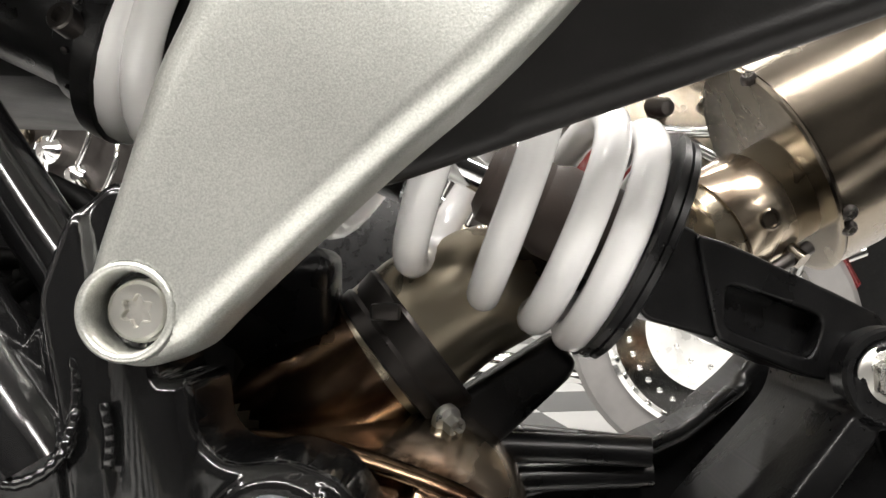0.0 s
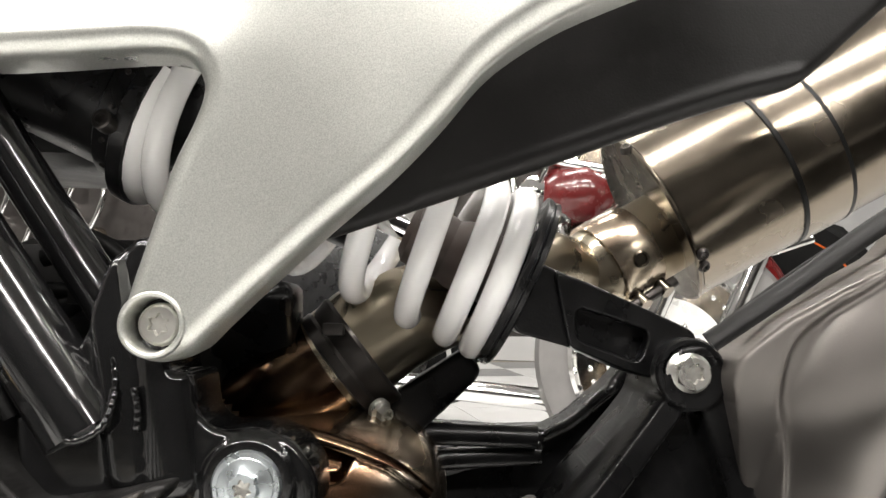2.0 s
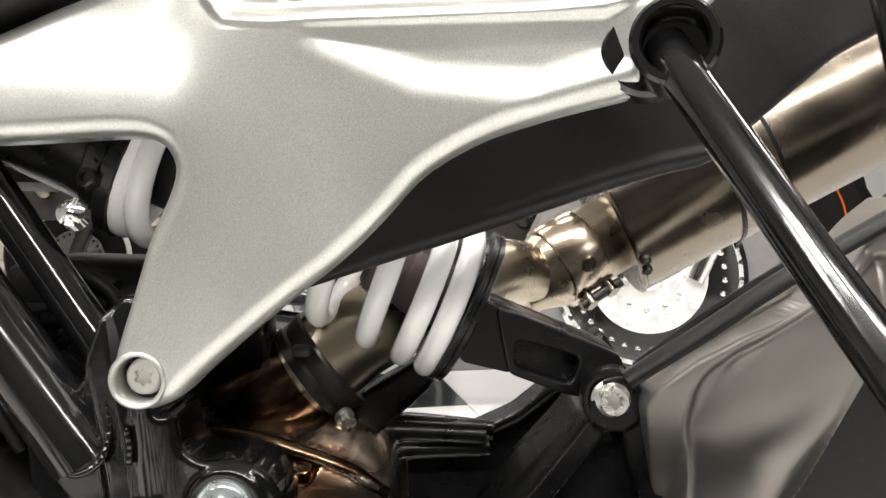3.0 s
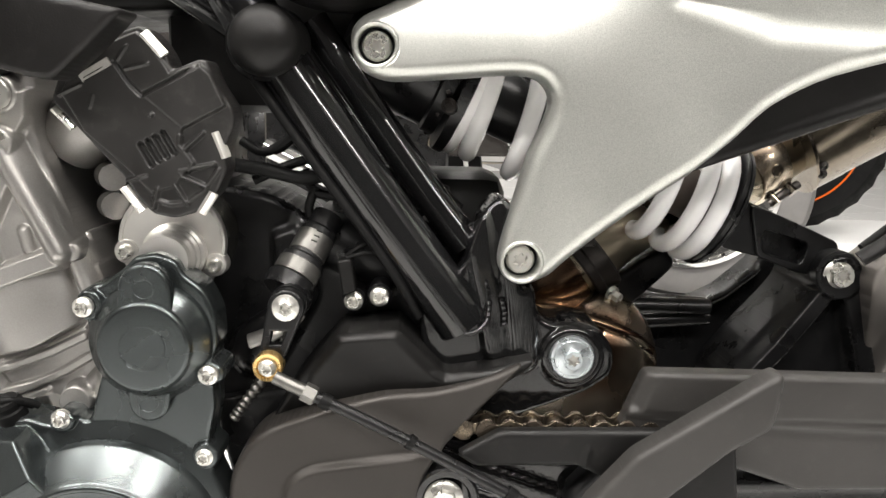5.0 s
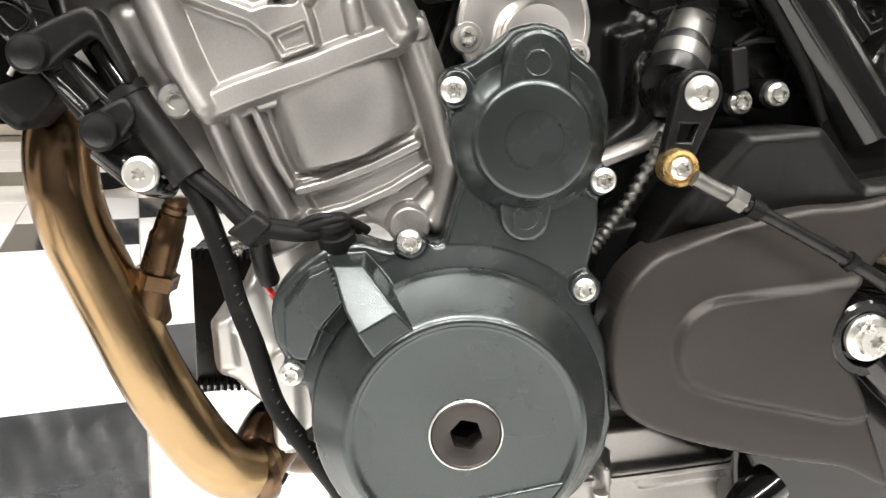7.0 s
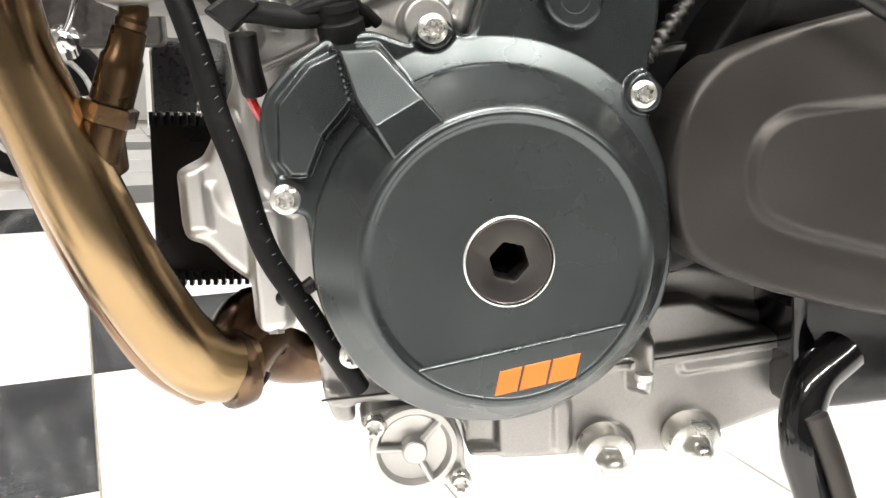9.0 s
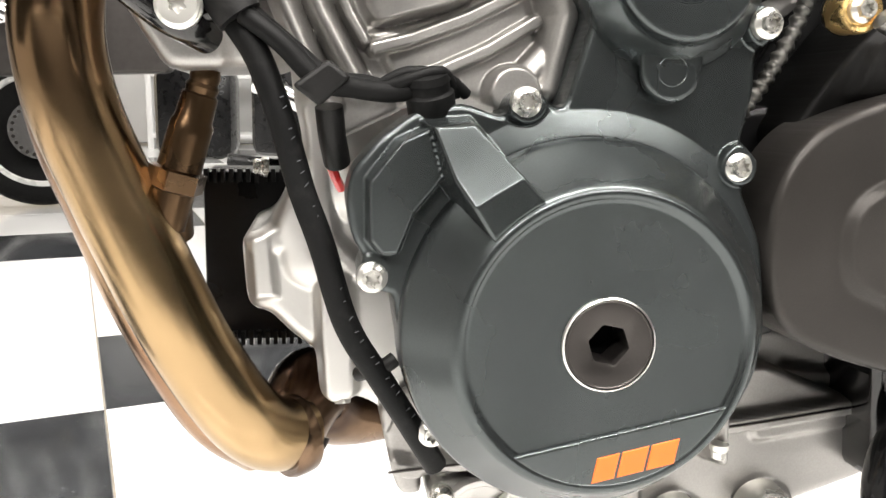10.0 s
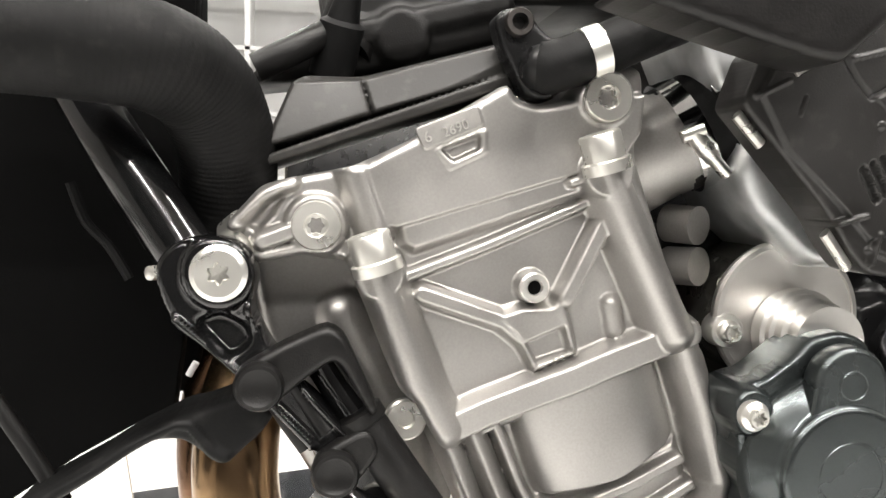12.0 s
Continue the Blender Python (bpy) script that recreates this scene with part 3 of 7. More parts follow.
head = relief("cylinder_head", rounded(head_line, 0.003, 2), 0.2625, 0.36, engine_gray, bike, "grey painted cast cylinder head with ribs and bosses", edge=0.004, cell=0.0008, feats=[
    ("poly", [(-0.5123, 0.7179), (-0.5009, 0.7252), (-0.4819, 0.7364), (-0.4424, 0.7609), (-0.4304, 0.7516), (-0.4151, 0.7542), (-0.3812, 0.7586), (-0.3817, 0.7417), (-0.3889, 0.7306), (-0.4114, 0.7219), (-0.4887, 0.6976), (-0.4970, 0.6990), (-0.5006, 0.7094)], 0.0085, 0.003),
    ("poly", [(-0.4888, 0.7008), (-0.4115, 0.7250), (-0.3864, 0.7331), (-0.3936, 0.7214), (-0.4036, 0.7156), (-0.4810, 0.6883), (-0.4862, 0.6910)], 0.0058, 0.005),
    ("bar", [(-0.4831, 0.6778), (-0.4501, 0.6907), (-0.4134, 0.7068), (-0.4014, 0.7120)], 0.0013, 0.0050, 0.0022),
    ("arch", [(-0.5074, 0.7265), (-0.5025, 0.7117), (-0.4976, 0.6978)], 0.0095, 0.0105),
    ("arch", [(-0.4971, 0.6807), (-0.4885, 0.6574), (-0.4761, 0.6264), (-0.4681, 0.6117)], 0.0125, 0.0165), ("disc", (-0.4971, 0.6800), 0.0105, 0.0155, 0.003),
    ("arch", [(-0.3987, 0.7226), (-0.3904, 0.7050), (-0.3751, 0.6740), (-0.3648, 0.6532)], 0.0122, 0.0180), ("disc", (-0.3995, 0.7237), 0.0102, 0.0165, 0.003),
    ("bar", [(-0.4138, 0.7189), (-0.4008, 0.7229)], 0.0012, 0.011, 0.0024),
    ("bar", [(-0.4775, 0.6702), (-0.4616, 0.6650), (-0.4418, 0.6583), (-0.4310, 0.6499)], 0.0024, 0.0072, 0.0036), ("poly", [(-0.4463, 0.6607), (-0.4333, 0.6652), (-0.4207, 0.6657), (-0.4158, 0.6702), (-0.4110, 0.6578), (-0.4079, 0.6441), (-0.4273, 0.6355), (-0.4366, 0.6517)], 0.0076, 0.004),
    ("poly", [(-0.4315, 0.6489), (-0.4150, 0.6559), (-0.4111, 0.6449), (-0.4262, 0.6400)], -0.0062, 0.0022),
    ("bar", [(-0.4140, 0.6687), (-0.4050, 0.6870), (-0.3951, 0.7078)], 0.0024, 0.0092, 0.0036), ("arch", [(-0.3918, 0.6654), (-0.3892, 0.6541)], 0.0050, 0.0040), ("bar", [(-0.3870, 0.6865), (-0.3793, 0.6604)], 0.0008, 0.004, 0.003),
    ("disc", (-0.4291, 0.6735), 0.0062, 0.0085, 0.0014), ("disc", (-0.4291, 0.6735), 0.0029, -0.03, 0.0008),
    ("bar", [(-0.4646, 0.6121), (-0.4482, 0.6194), (-0.4296, 0.6262), (-0.4097, 0.6332), (-0.3921, 0.6406), (-0.3743, 0.6472), (-0.3567, 0.6536)], 0.0052, 0.0108, 0.0040),
    ("disc", (-0.5224, 0.6988), 0.0116, 0.0040, 0.003), ("disc", (-0.3998, 0.7555), 0.0118, 0.0098, 0.003),
    ("bar", [(-0.5554, 0.6989), (-0.5442, 0.7107), (-0.5329, 0.7170)], 0.0020, 0.006, 0.0026), ("bar", [(-0.5446, 0.6917), (-0.5316, 0.6966)], 0.0022, 0.006, 0.003), ("bar", [(-0.5463, 0.6840), (-0.5235, 0.6897)], 0.002, 0.004, 0.003), ("poly", [(-0.5536, 0.6994), (-0.5442, 0.7083), (-0.5351, 0.7132), (-0.5396, 0.7038), (-0.5464, 0.6968)], -0.0035, 0.003),
    ("poly", rounded([(-0.4825, 0.7406), (-0.4557, 0.7514), (-0.4525, 0.7423), (-0.4780, 0.7306)], 0.002), 0.0098, 0.0012), ("poly", rounded([(-0.4748, 0.7321), (-0.4515, 0.7418), (-0.4503, 0.7306), (-0.4671, 0.7221)], 0.002), 0.0092, 0.0016), ("poly", rounded([(-0.4709, 0.7317), (-0.4543, 0.7384), (-0.4542, 0.7323), (-0.4656, 0.7268)], 0.0015), -0.0045, 0.0014),
])
plate("cast_plaque", rounded([(-0.4825, 0.7399), (-0.4563, 0.7507), (-0.4534, 0.7422), (-0.4781, 0.7309)], 0.002, 4), 0.2522, 0.256, engine_gray, head, "raised cast plaque", 0.0006)
for word, tall, spot in (("6", 0.0066, (-0.4777, 0.2518, 0.7339)), ("2690", 0.0058, (-0.4700, 0.2518, 0.7365))):
    cu = bpy.data.curves.new("cast_digits", "FONT")
    cu.body, cu.size, cu.extrude = word, tall, 0.0004
    holder = bpy.data.objects.new("cast_digits", cu)
    mesh = bpy.data.meshes.new_from_object(holder)
    bpy.data.objects.remove(holder)
    put("cast_digits", finish(mesh), bare_alloy, head, "raised bright cast digits", spot, Matrix.Rotation(math.radians(90), 3, "X") @ Matrix.Rotation(math.radians(22), 3, "Z"))
turned("drilled_boss", (-0.4290, 0.2535, 0.6735), (0, -1, 0), [(0.0066, -0.003), (0.0066, 0.0), (0.0058, 0.0008), (0.0036, 0.0008), (0.0031, 0.0), (0.0031, -0.022), (0.0031, -0.03)], bare_alloy, head, "bare machined rim of a drilled hole", 32)
# black insert just below the rim, in place of the hole's own shade
turned("bore", (-0.4290, 0.2535, 0.6735), (0, -1, 0), [(0.00315, -0.02), (0.00315, -0.0015), (0.0005, -0.0015)], core_and_shade_black, head, "black insert painting the shade inside the drilled hole", 24)
for spot in ((-0.5224, 0.2580, 0.6989), (-0.4000, 0.2515, 0.7555)):
    turned("plug_screw", spot, (0, -1, 0), [(0.0104, -0.004), (0.0104, 0.0016), (0.0098, 0.0024), (0.0052, 0.0024), (0.0046, 0.0008), (0.0034, 0.0006), (0.0028, -0.002), (0.0004, -0.002)], zinc, head, "zinc plated plug screw", 40, lambda i, a: 1 + (0.14 * math.cos(6 * a) if i >= 5 else 0))
for foot in ((-0.4979, 0.2460, 0.6844), (-0.4027, 0.2430, 0.7277)):
    turned("head_nut", foot, (-0.30, -0.05, 0.95), [(0.0106, -0.004), (0.0106, 0.0006), (0.0098, 0.0012), (0.0090, 0.0014), (0.0090, 0.0116), (0.0083, 0.0126), (0.0045, 0.0128), (0.004, 0.0095), (0.0005, 0.0095)], zinc, head, "zinc plated nut", 30)
cyl_line = [(-0.4744, 0.6086), (-0.4553, 0.6234), (-0.4067, 0.6428), (-0.3641, 0.6596), (-0.3532, 0.6658), (-0.3414, 0.6323), (-0.3297, 0.5903), (-0.3268, 0.5760), (-0.3355, 0.5597), (-0.3411, 0.5449), (-0.3497, 0.5400), (-0.3642, 0.5407), (-0.3802, 0.5499), (-0.4056, 0.5433), (-0.4247, 0.5335), (-0.4390, 0.5270), (-0.4462, 0.5498), (-0.4578, 0.5705)]
relief("cylinder", rounded(cyl_line, 0.003, 2), 0.2710, 0.36, engine_gray, bike, "grey painted cast cylinder with curved ribs", edge=0.003, cell=0.0008, feats=[
    ("barrel", [(-0.4087, 0.6493), (-0.3802, 0.5596)], 0.036, 0.0165, rounded([(-0.4484, 0.6235), (-0.4067, 0.6433), (-0.3641, 0.6596), (-0.3563, 0.6037), (-0.3863, 0.5858), (-0.4200, 0.5767)], 0.005, 4), 0.0040),
    ("poly", [(-0.4223, 0.5748), (-0.3895, 0.5836), (-0.3563, 0.6012), (-0.3418, 0.5532), (-0.3642, 0.5433), (-0.4055, 0.5466)], 0.0045, 0.005),
    ("bar", [(-0.4196, 0.5678), (-0.4052, 0.5717), (-0.3801, 0.5814), (-0.3560, 0.5936)], 0.0021, 0.0110, 0.0018), ("bar", [(-0.4130, 0.5531), (-0.3928, 0.5583), (-0.3707, 0.5684), (-0.3501, 0.5810)], 0.0021, 0.0110, 0.0018), ("bar", [(-0.4055, 0.5459), (-0.3849, 0.5538)], 0.0018, 0.009, 0.002),
    ("arch", [(-0.3582, 0.6501), (-0.3463, 0.6174), (-0.3371, 0.5834), (-0.3448, 0.5516)], 0.0105, 0.0170), ("bar", [(-0.3455, 0.6383), (-0.3322, 0.5919), (-0.3331, 0.5727)], 0.004, 0.008, 0.005),
    ("arch", [(-0.4655, 0.6068), (-0.4545, 0.5784), (-0.4395, 0.5433)], 0.0072, 0.0150), ("arch", [(-0.4539, 0.6106), (-0.4421, 0.5816), (-0.4268, 0.5530)], 0.0066, 0.0125), ("bar", [(-0.4523, 0.6070), (-0.4424, 0.6114)], 0.0014, 0.0095, 0.002), ("bar", [(-0.4425, 0.6108), (-0.4304, 0.5817), (-0.4239, 0.5707)], 0.0014, 0.0100, 0.0026),
    ("disc", (-0.3605, 0.5501), 0.0105, 0.020, 0.003), ("arch", [(-0.3601, 0.5482), (-0.3436, 0.5662)], 0.010, 0.014),
])

# lower crankcase, sump, oil filter
sump_line = [(-0.4143, 0.3954), (-0.3966, 0.3992), (-0.3049, 0.3954), (-0.2245, 0.4051), (-0.1979, 0.4074), (-0.1659, 0.3937), (-0.1113, 0.3739), (-0.1101, 0.3642), (-0.1317, 0.3385), (-0.175, 0.3247), (-0.1904, 0.3194), (-0.204, 0.314), (-0.2623, 0.3155), (-0.269, 0.3143), (-0.307, 0.3142), (-0.3103, 0.3164), (-0.3265, 0.3162), (-0.3302, 0.3369), (-0.3541, 0.353), (-0.3909, 0.3551), (-0.3904, 0.3406), (-0.4016, 0.3404), (-0.4066, 0.3529), (-0.4102, 0.3751)]
sump = relief("oil_sump", rounded(sump_line, 0.004, 2), 0.312, 0.42, engine_gray, bike, "grey cast oil sump with drain screws", edge=0.004, cell=0.0012, feats=[
    ("bar", [(-0.4137, 0.3615), (-0.3974, 0.3575), (-0.3366, 0.362), (-0.2313, 0.3728), (-0.2047, 0.3758), (-0.1402, 0.3835)], 0.0035, 0.008, 0.003), ("bar", [(-0.4149, 0.3771), (-0.4089, 0.389)], 0.003, 0.006, 0.003),
    ("arch", [(-0.2306, 0.3857), (-0.2295, 0.3597)], 0.0065, 0.02), ("bar", [(-0.2001, 0.368), (-0.1495, 0.3738)], 0.003, 0.003, 0.004),
    ("poly", [(-0.33, 0.3556), (-0.311, 0.3481), (-0.3102, 0.3218), (-0.3276, 0.323)], -0.006, 0.005), ("bar", [(-0.2743, 0.3459), (-0.2732, 0.3226)], 0.003, 0.004, 0.004),
    ("disc", (-0.246, 0.3167), 0.015, 0.008, 0.003), ("disc", (-0.1934, 0.3218), 0.015, 0.008, 0.003),
])
tube("case_seam", [(-0.4094, 0.3035, 0.3581), (-0.3796, 0.3035, 0.3602), (-0.337, 0.3035, 0.3636), (-0.232, 0.3035, 0.3737), (-0.2056, 0.3035, 0.3763), (-0.1413, 0.3035, 0.384)], 0.0007, dark_steel, sump, "dark gasket line", 6, 0.01)
bolt((-0.2345, 0.291, 0.3691), sump, zinc, 0.005, 0.004, 0.006, way=(0, 0, -1))
for at in ((-0.2503, 0.298, 0.3206), (-0.199, 0.298, 0.3253)):
    turned("drain_washer", at, (-0.05, -1, -0.12), [(0.0148, -0.012), (0.0148, 0.001), (0.0142, 0.0022), (0.0085, 0.0042), (0.0075, 0.0042)], zinc, sump, "zinc washer", 40)
    turned("drain_screw", at, (-0.05, -1, -0.12), [(0.0086, 0.002), (0.0086, 0.0095), (0.0074, 0.0112), (0.0066, 0.0114), (0.0062, 0.0128), (0.0060, 0.0142), (0.0052, 0.0158), (0.0038, 0.0168), (0.0018, 0.0174), (0.0005, 0.0175)], zinc, sump, "zinc drain screw", 36,
           lambda i, a: hexed(a) if 0 <= i < 3 else 1, 70)
fx, fy, fz = (-0.3594, 0.3, 0.3285)
filt = relief("filter_cover", rounded([(-0.389, 0.3423), (-0.3853, 0.3484), (-0.3769, 0.3502), (-0.3671, 0.3515), (-0.3517, 0.3525), (-0.3392, 0.3457), (-0.331, 0.3304), (-0.3298, 0.317), (-0.3273, 0.3068), (-0.3336, 0.3011), (-0.3416, 0.3045), (-0.3511, 0.3011), (-0.3668, 0.3037), (-0.3808, 0.3173), (-0.3839, 0.3323)], 0.003, 2), 0.306, 0.33, cast_alloy, bike, "bare cast round oil filter cover", edge=0.003, cell=0.001)
turned("dish", (fx, 0.304, fz), (0, -1, 0), [(0.0245, -0.004), (0.0245, 0.002), (0.0238, 0.0035), (0.0208, 0.0035), (0.0200, 0.002), (0.0185, -0.0005), (0.014, -0.0012), (0.0005, -0.0012)], cast_alloy, filt, "", 56)
turned("hub", (fx, 0.303, fz), (0, -1, 0), [(0.0072, -0.002), (0.0068, 0.0055), (0.006, 0.0065), (0.0005, 0.0065)], cast_alloy, filt, "", 32)
for a in (178, 48, -62):
    c, s = math.cos(math.radians(a)), math.sin(math.radians(a))
    tube("spoke", [(fx + 0.006 * c, 0.3025, fz + 0.006 * s), (fx + 0.021 * c, 0.3025, fz + 0.021 * s)], 0.0021, cast_alloy, filt, "", 10)
for at in ((-0.3816, 0.3, 0.3444), (-0.3342, 0.3, 0.3093)):
    bolt(at, filt, zinc, 0.0068, 0.0056, 0.006)
relief("lower_crankcase", rounded([(-0.2427, 0.4280), (-0.1840, 0.4239), (-0.0800, 0.4016), (-0.0677, 0.3658), (-0.1502, 0.3684), (-0.2386, 0.3644)], 0.006, 2), 0.330, 0.42, engine_gray, bike, "grey cast lower crankcase under the sprocket cover", edge=0.005, cell=0.0022, feats=[("bar", [(-0.1781, 0.3969), (-0.0773, 0.3804)], 0.003, 0.006, 0.004)])
case_line = [(-0.4601, 0.5034), (-0.4508, 0.5259), (-0.4556, 0.5478), (-0.4575, 0.5693), (-0.4158, 0.5756), (-0.3933, 0.5598), (-0.3941, 0.4738), (-0.3978, 0.3935), (-0.4072, 0.381), (-0.4133, 0.3877), (-0.4254, 0.394), (-0.4376, 0.3919), (-0.4435, 0.3954), (-0.4457, 0.4198), (-0.4509, 0.423), (-0.4595, 0.43), (-0.4683, 0.4399), (-0.4769, 0.4419), (-0.48, 0.4479), (-0.4816, 0.4735), (-0.4807, 0.4801), (-0.4699, 0.484), (-0.4647, 0.492)]
crank = relief("crankcase", rounded(case_line, 0.006, 4), 0.318, 0.45, cast_alloy, bike, "bare satin cast crankcase front", edge=0.007, cell=0.0014, feats=[
    ("bar", [(-0.4359, 0.4537), (-0.4339, 0.4007)], 0.006, 0.009, 0.006), ("poly", [(-0.4776, 0.4802), (-0.4678, 0.4834), (-0.4644, 0.4487), (-0.4759, 0.4475)], 0.004, 0.004), ("arch", [(-0.4538, 0.4959), (-0.4466, 0.4681)], 0.016, 0.006), ("bar", [(-0.4762, 0.4769), (-0.4571, 0.4795)], 0.004, 0.003, 0.005),
    ("arch", [(-0.4334, 0.5468), (-0.4236, 0.504)], 0.018, 0.008), ("bar", [(-0.4469, 0.5414), (-0.4394, 0.4765), (-0.4245, 0.4621)], 0.003, 0.005, 0.005)])
bolt((-0.4325, 0.315, 0.3986), crank, zinc, 0.0055, 0.0045, 0.006, way=(0.05, -0.3, -1))
relief("rear_crankcase", rounded([(-0.2786, 0.5383), (-0.2199, 0.5489), (-0.1826, 0.4763), (-0.1945, 0.4387), (-0.2231, 0.4257), (-0.2527, 0.4320)], 0.006, 2), 0.288, 0.42, cast_black, bike, "dark cast crankcase between the covers", edge=0.004, cell=0.0025)
gear_line = [(-0.2653, 0.5849), (-0.2313, 0.6082), (-0.2277, 0.6388), (-0.2056, 0.6727), (-0.1535, 0.6732), (-0.114, 0.6204), (-0.0971, 0.5853), (-0.1074, 0.5534), (-0.1498, 0.5372), (-0.2271, 0.5048), (-0.2583, 0.4884), (-0.2815, 0.4968), (-0.2808, 0.5533)]
gearbox = relief("gearbox", gear_line, 0.300, 0.42, cast_black, bike, "dark cast gearbox side behind the linkage", edge=0.004, cell=0.0025, feats=[("arch", [(-0.2459, 0.5721), (-0.2201, 0.618)], 0.02, 0.012), ("arch", [(-0.2058, 0.6627), (-0.1539, 0.6409)], 0.02, 0.01)])

# ---- subframe bracket, frame and swingarm ----
def lean(x, z):
    """How far the bracket and the panel behind it stand out towards the rear."""
    u = np.maximum(np.asarray(x) + 0.05, 0)
    return -0.40 * (u - 0.02 * (1 - np.exp(-u / 0.02)))


bracket_line = [(-0.1747, 0.7928), (-0.1733, 0.8025), (-0.1673, 0.8092), (-0.1579, 0.8140), (-0.1343, 0.8253), (-0.1031, 0.8419), (-0.0721, 0.8555), (-0.0335, 0.8729), (-0.0104, 0.8839), (0.0408, 0.8934), (0.1696, 0.8897), (0.2366, 0.8803), (0.2277, 0.8578), (0.2071, 0.8398), (0.1870, 0.8209), (0.1754, 0.7945), (0.1696, 0.7911), (0.1391, 0.7840), (0.1071, 0.7737), (0.0806, 0.7579), (0.0627, 0.7360), (0.0419, 0.7153), (0.0197, 0.6979)] + [(-0.0114, 0.6710), (-0.0317, 0.6521)] + [(-0.0403, 0.6429), (-0.0466, 0.6396), (-0.0549, 0.6360), (-0.0648, 0.6365), (-0.0720, 0.6419), (-0.0753, 0.6490), (-0.0751, 0.6559), (-0.0721, 0.6698), (-0.0663, 0.6886), (-0.0613, 0.7067), (-0.0568, 0.7234)] + [(-0.0462, 0.7464), (-0.0431, 0.7592), (-0.0480, 0.7689), (-0.0560, 0.7735), (-0.0718, 0.7743), (-0.1113, 0.7707), (-0.1508, 0.7680), (-0.1656, 0.7732), (-0.1718, 0.7812)]
slot_line = [(0.0042, 0.8538), (0.0096, 0.8632), (0.0271, 0.8719), (0.0760, 0.8756), (0.1595, 0.8709), (0.1588, 0.8520), (0.1539, 0.8429), (0.1268, 0.8394), (0.0132, 0.8392), (0.0063, 0.8443)]
LOWB, TOPB = (-0.0600, 0.6526), (-0.1575, 0.7906)
SHELF = (-0.0718, 0.7688)[1]


def swell(x, z):
    """The upper wing of the bracket turns up towards the seat."""
    return 2.6 * np.maximum(np.asarray(z) - SHELF, 0) ** 2 * np.clip((0.03 - np.asarray(x)) / 0.08, 0, 1)


bracket = relief("subframe_bracket", rounded(bracket_line, 0.012, 3), 0.247, 0.274, silver_paint, bike, "silver metallic painted aluminium subframe bracket", edge=0.0105, cell=0.0010, feats=[
    ("poly", rounded(slot_line, 0.010, 5), -0.020, 0.006), ("poly", [(-0.0195, 0.8471), (0.0010, 0.8761), (0.1702, 0.8800), (0.1806, 0.8537), (0.1642, 0.8320), (0.1272, 0.8295), (0.0058, 0.8316), (-0.0173, 0.8339)], -0.006, 0.016),
    ("poly", [(0.0284, 0.8201), (0.1557, 0.8208), (0.1627, 0.8046), (0.1290, 0.7944), (0.0790, 0.7997)], -0.0025, 0.02),
    ("disc", LOWB, 0.0128, -0.018, 0.0014), ("disc", TOPB, 0.0128, -0.018, 0.0014),
    ("bar", [(-0.0325, 0.8548), (-0.0284, 0.8435), (-0.0181, 0.8336), (0.0058, 0.8301), (0.1524, 0.8256), (0.1814, 0.8407), (0.2081, 0.8651)], 0.0015, 0.002, 0.004)], tilt=lambda x, z: lean(x, z) + swell(x, z), angle=70)
for c in (LOWB, TOPB):
    turned("bolt_well", (c[0], 0.2468 + float(swell(*c)), c[1]), (0, -1, 0), [(0.0118, -0.017), (0.0118, -0.0016), (0.0121, -0.0004), (0.0128, 0.0004), (0.0138, 0.0004), (0.0147, -0.0006), (0.0150, -0.018), (0.0118, -0.0182)], silver_paint, bracket, "", 64, None, 60)
    # black disc puts the well's shade into colour round the screw head
    turned("well_floor_shade", (c[0], 0.263 + float(swell(*c)), c[1]), (0, -1, 0), [(0.0119, -0.002), (0.0119, 0.0), (0.0004, 0.0)], cast_black, bracket, "floor disc of the screw well, blackened as its shade", 40)
    bolt((c[0], 0.2615 + float(swell(*c)), c[1]), bracket, zinc, 0.0096, 0.0090, 0.0060, six=False, socket=0.46)
plate("slot_backing", rounded([(-0.0019, 0.8355), (0.0010, 0.8761), (0.1643, 0.8803), (0.1696, 0.8410), (0.1551, 0.8315)], 0.006), 0.266, 0.2665, panel_plastic, bracket, "black lining of the bracket slot", 0.0001, tilt=lean)
relief("side_panel", rounded([(0.0056, 0.6930), (0.0530, 0.7097), (0.1120, 0.7306), (0.1710, 0.7524), (0.2005, 0.7624), (0.2271, 0.7690), (0.2417, 0.7825), (0.2498, 0.7907), (0.2883, 0.8260), (0.42, 0.90), (0.40, 0.93), (0.2201, 0.9117), (0.0875, 0.8289), (0.0287, 0.7632), (-0.0177, 0.6952)], 0.008, 3), 0.280, 0.2865, panel_plastic, bike, "dark grey plastic panel under the silver bracket", edge=0.004, cell=0.0022, feats=[
    ("bar", [(0.0528, 0.7163), (0.1119, 0.7372), (0.1709, 0.7590), (0.2004, 0.7689), (0.2270, 0.7755)], 0.0008, 0.0016, 0.004)], tilt=lambda x, z: -0.05 * np.maximum(np.asarray(x) - 0.02, 0))

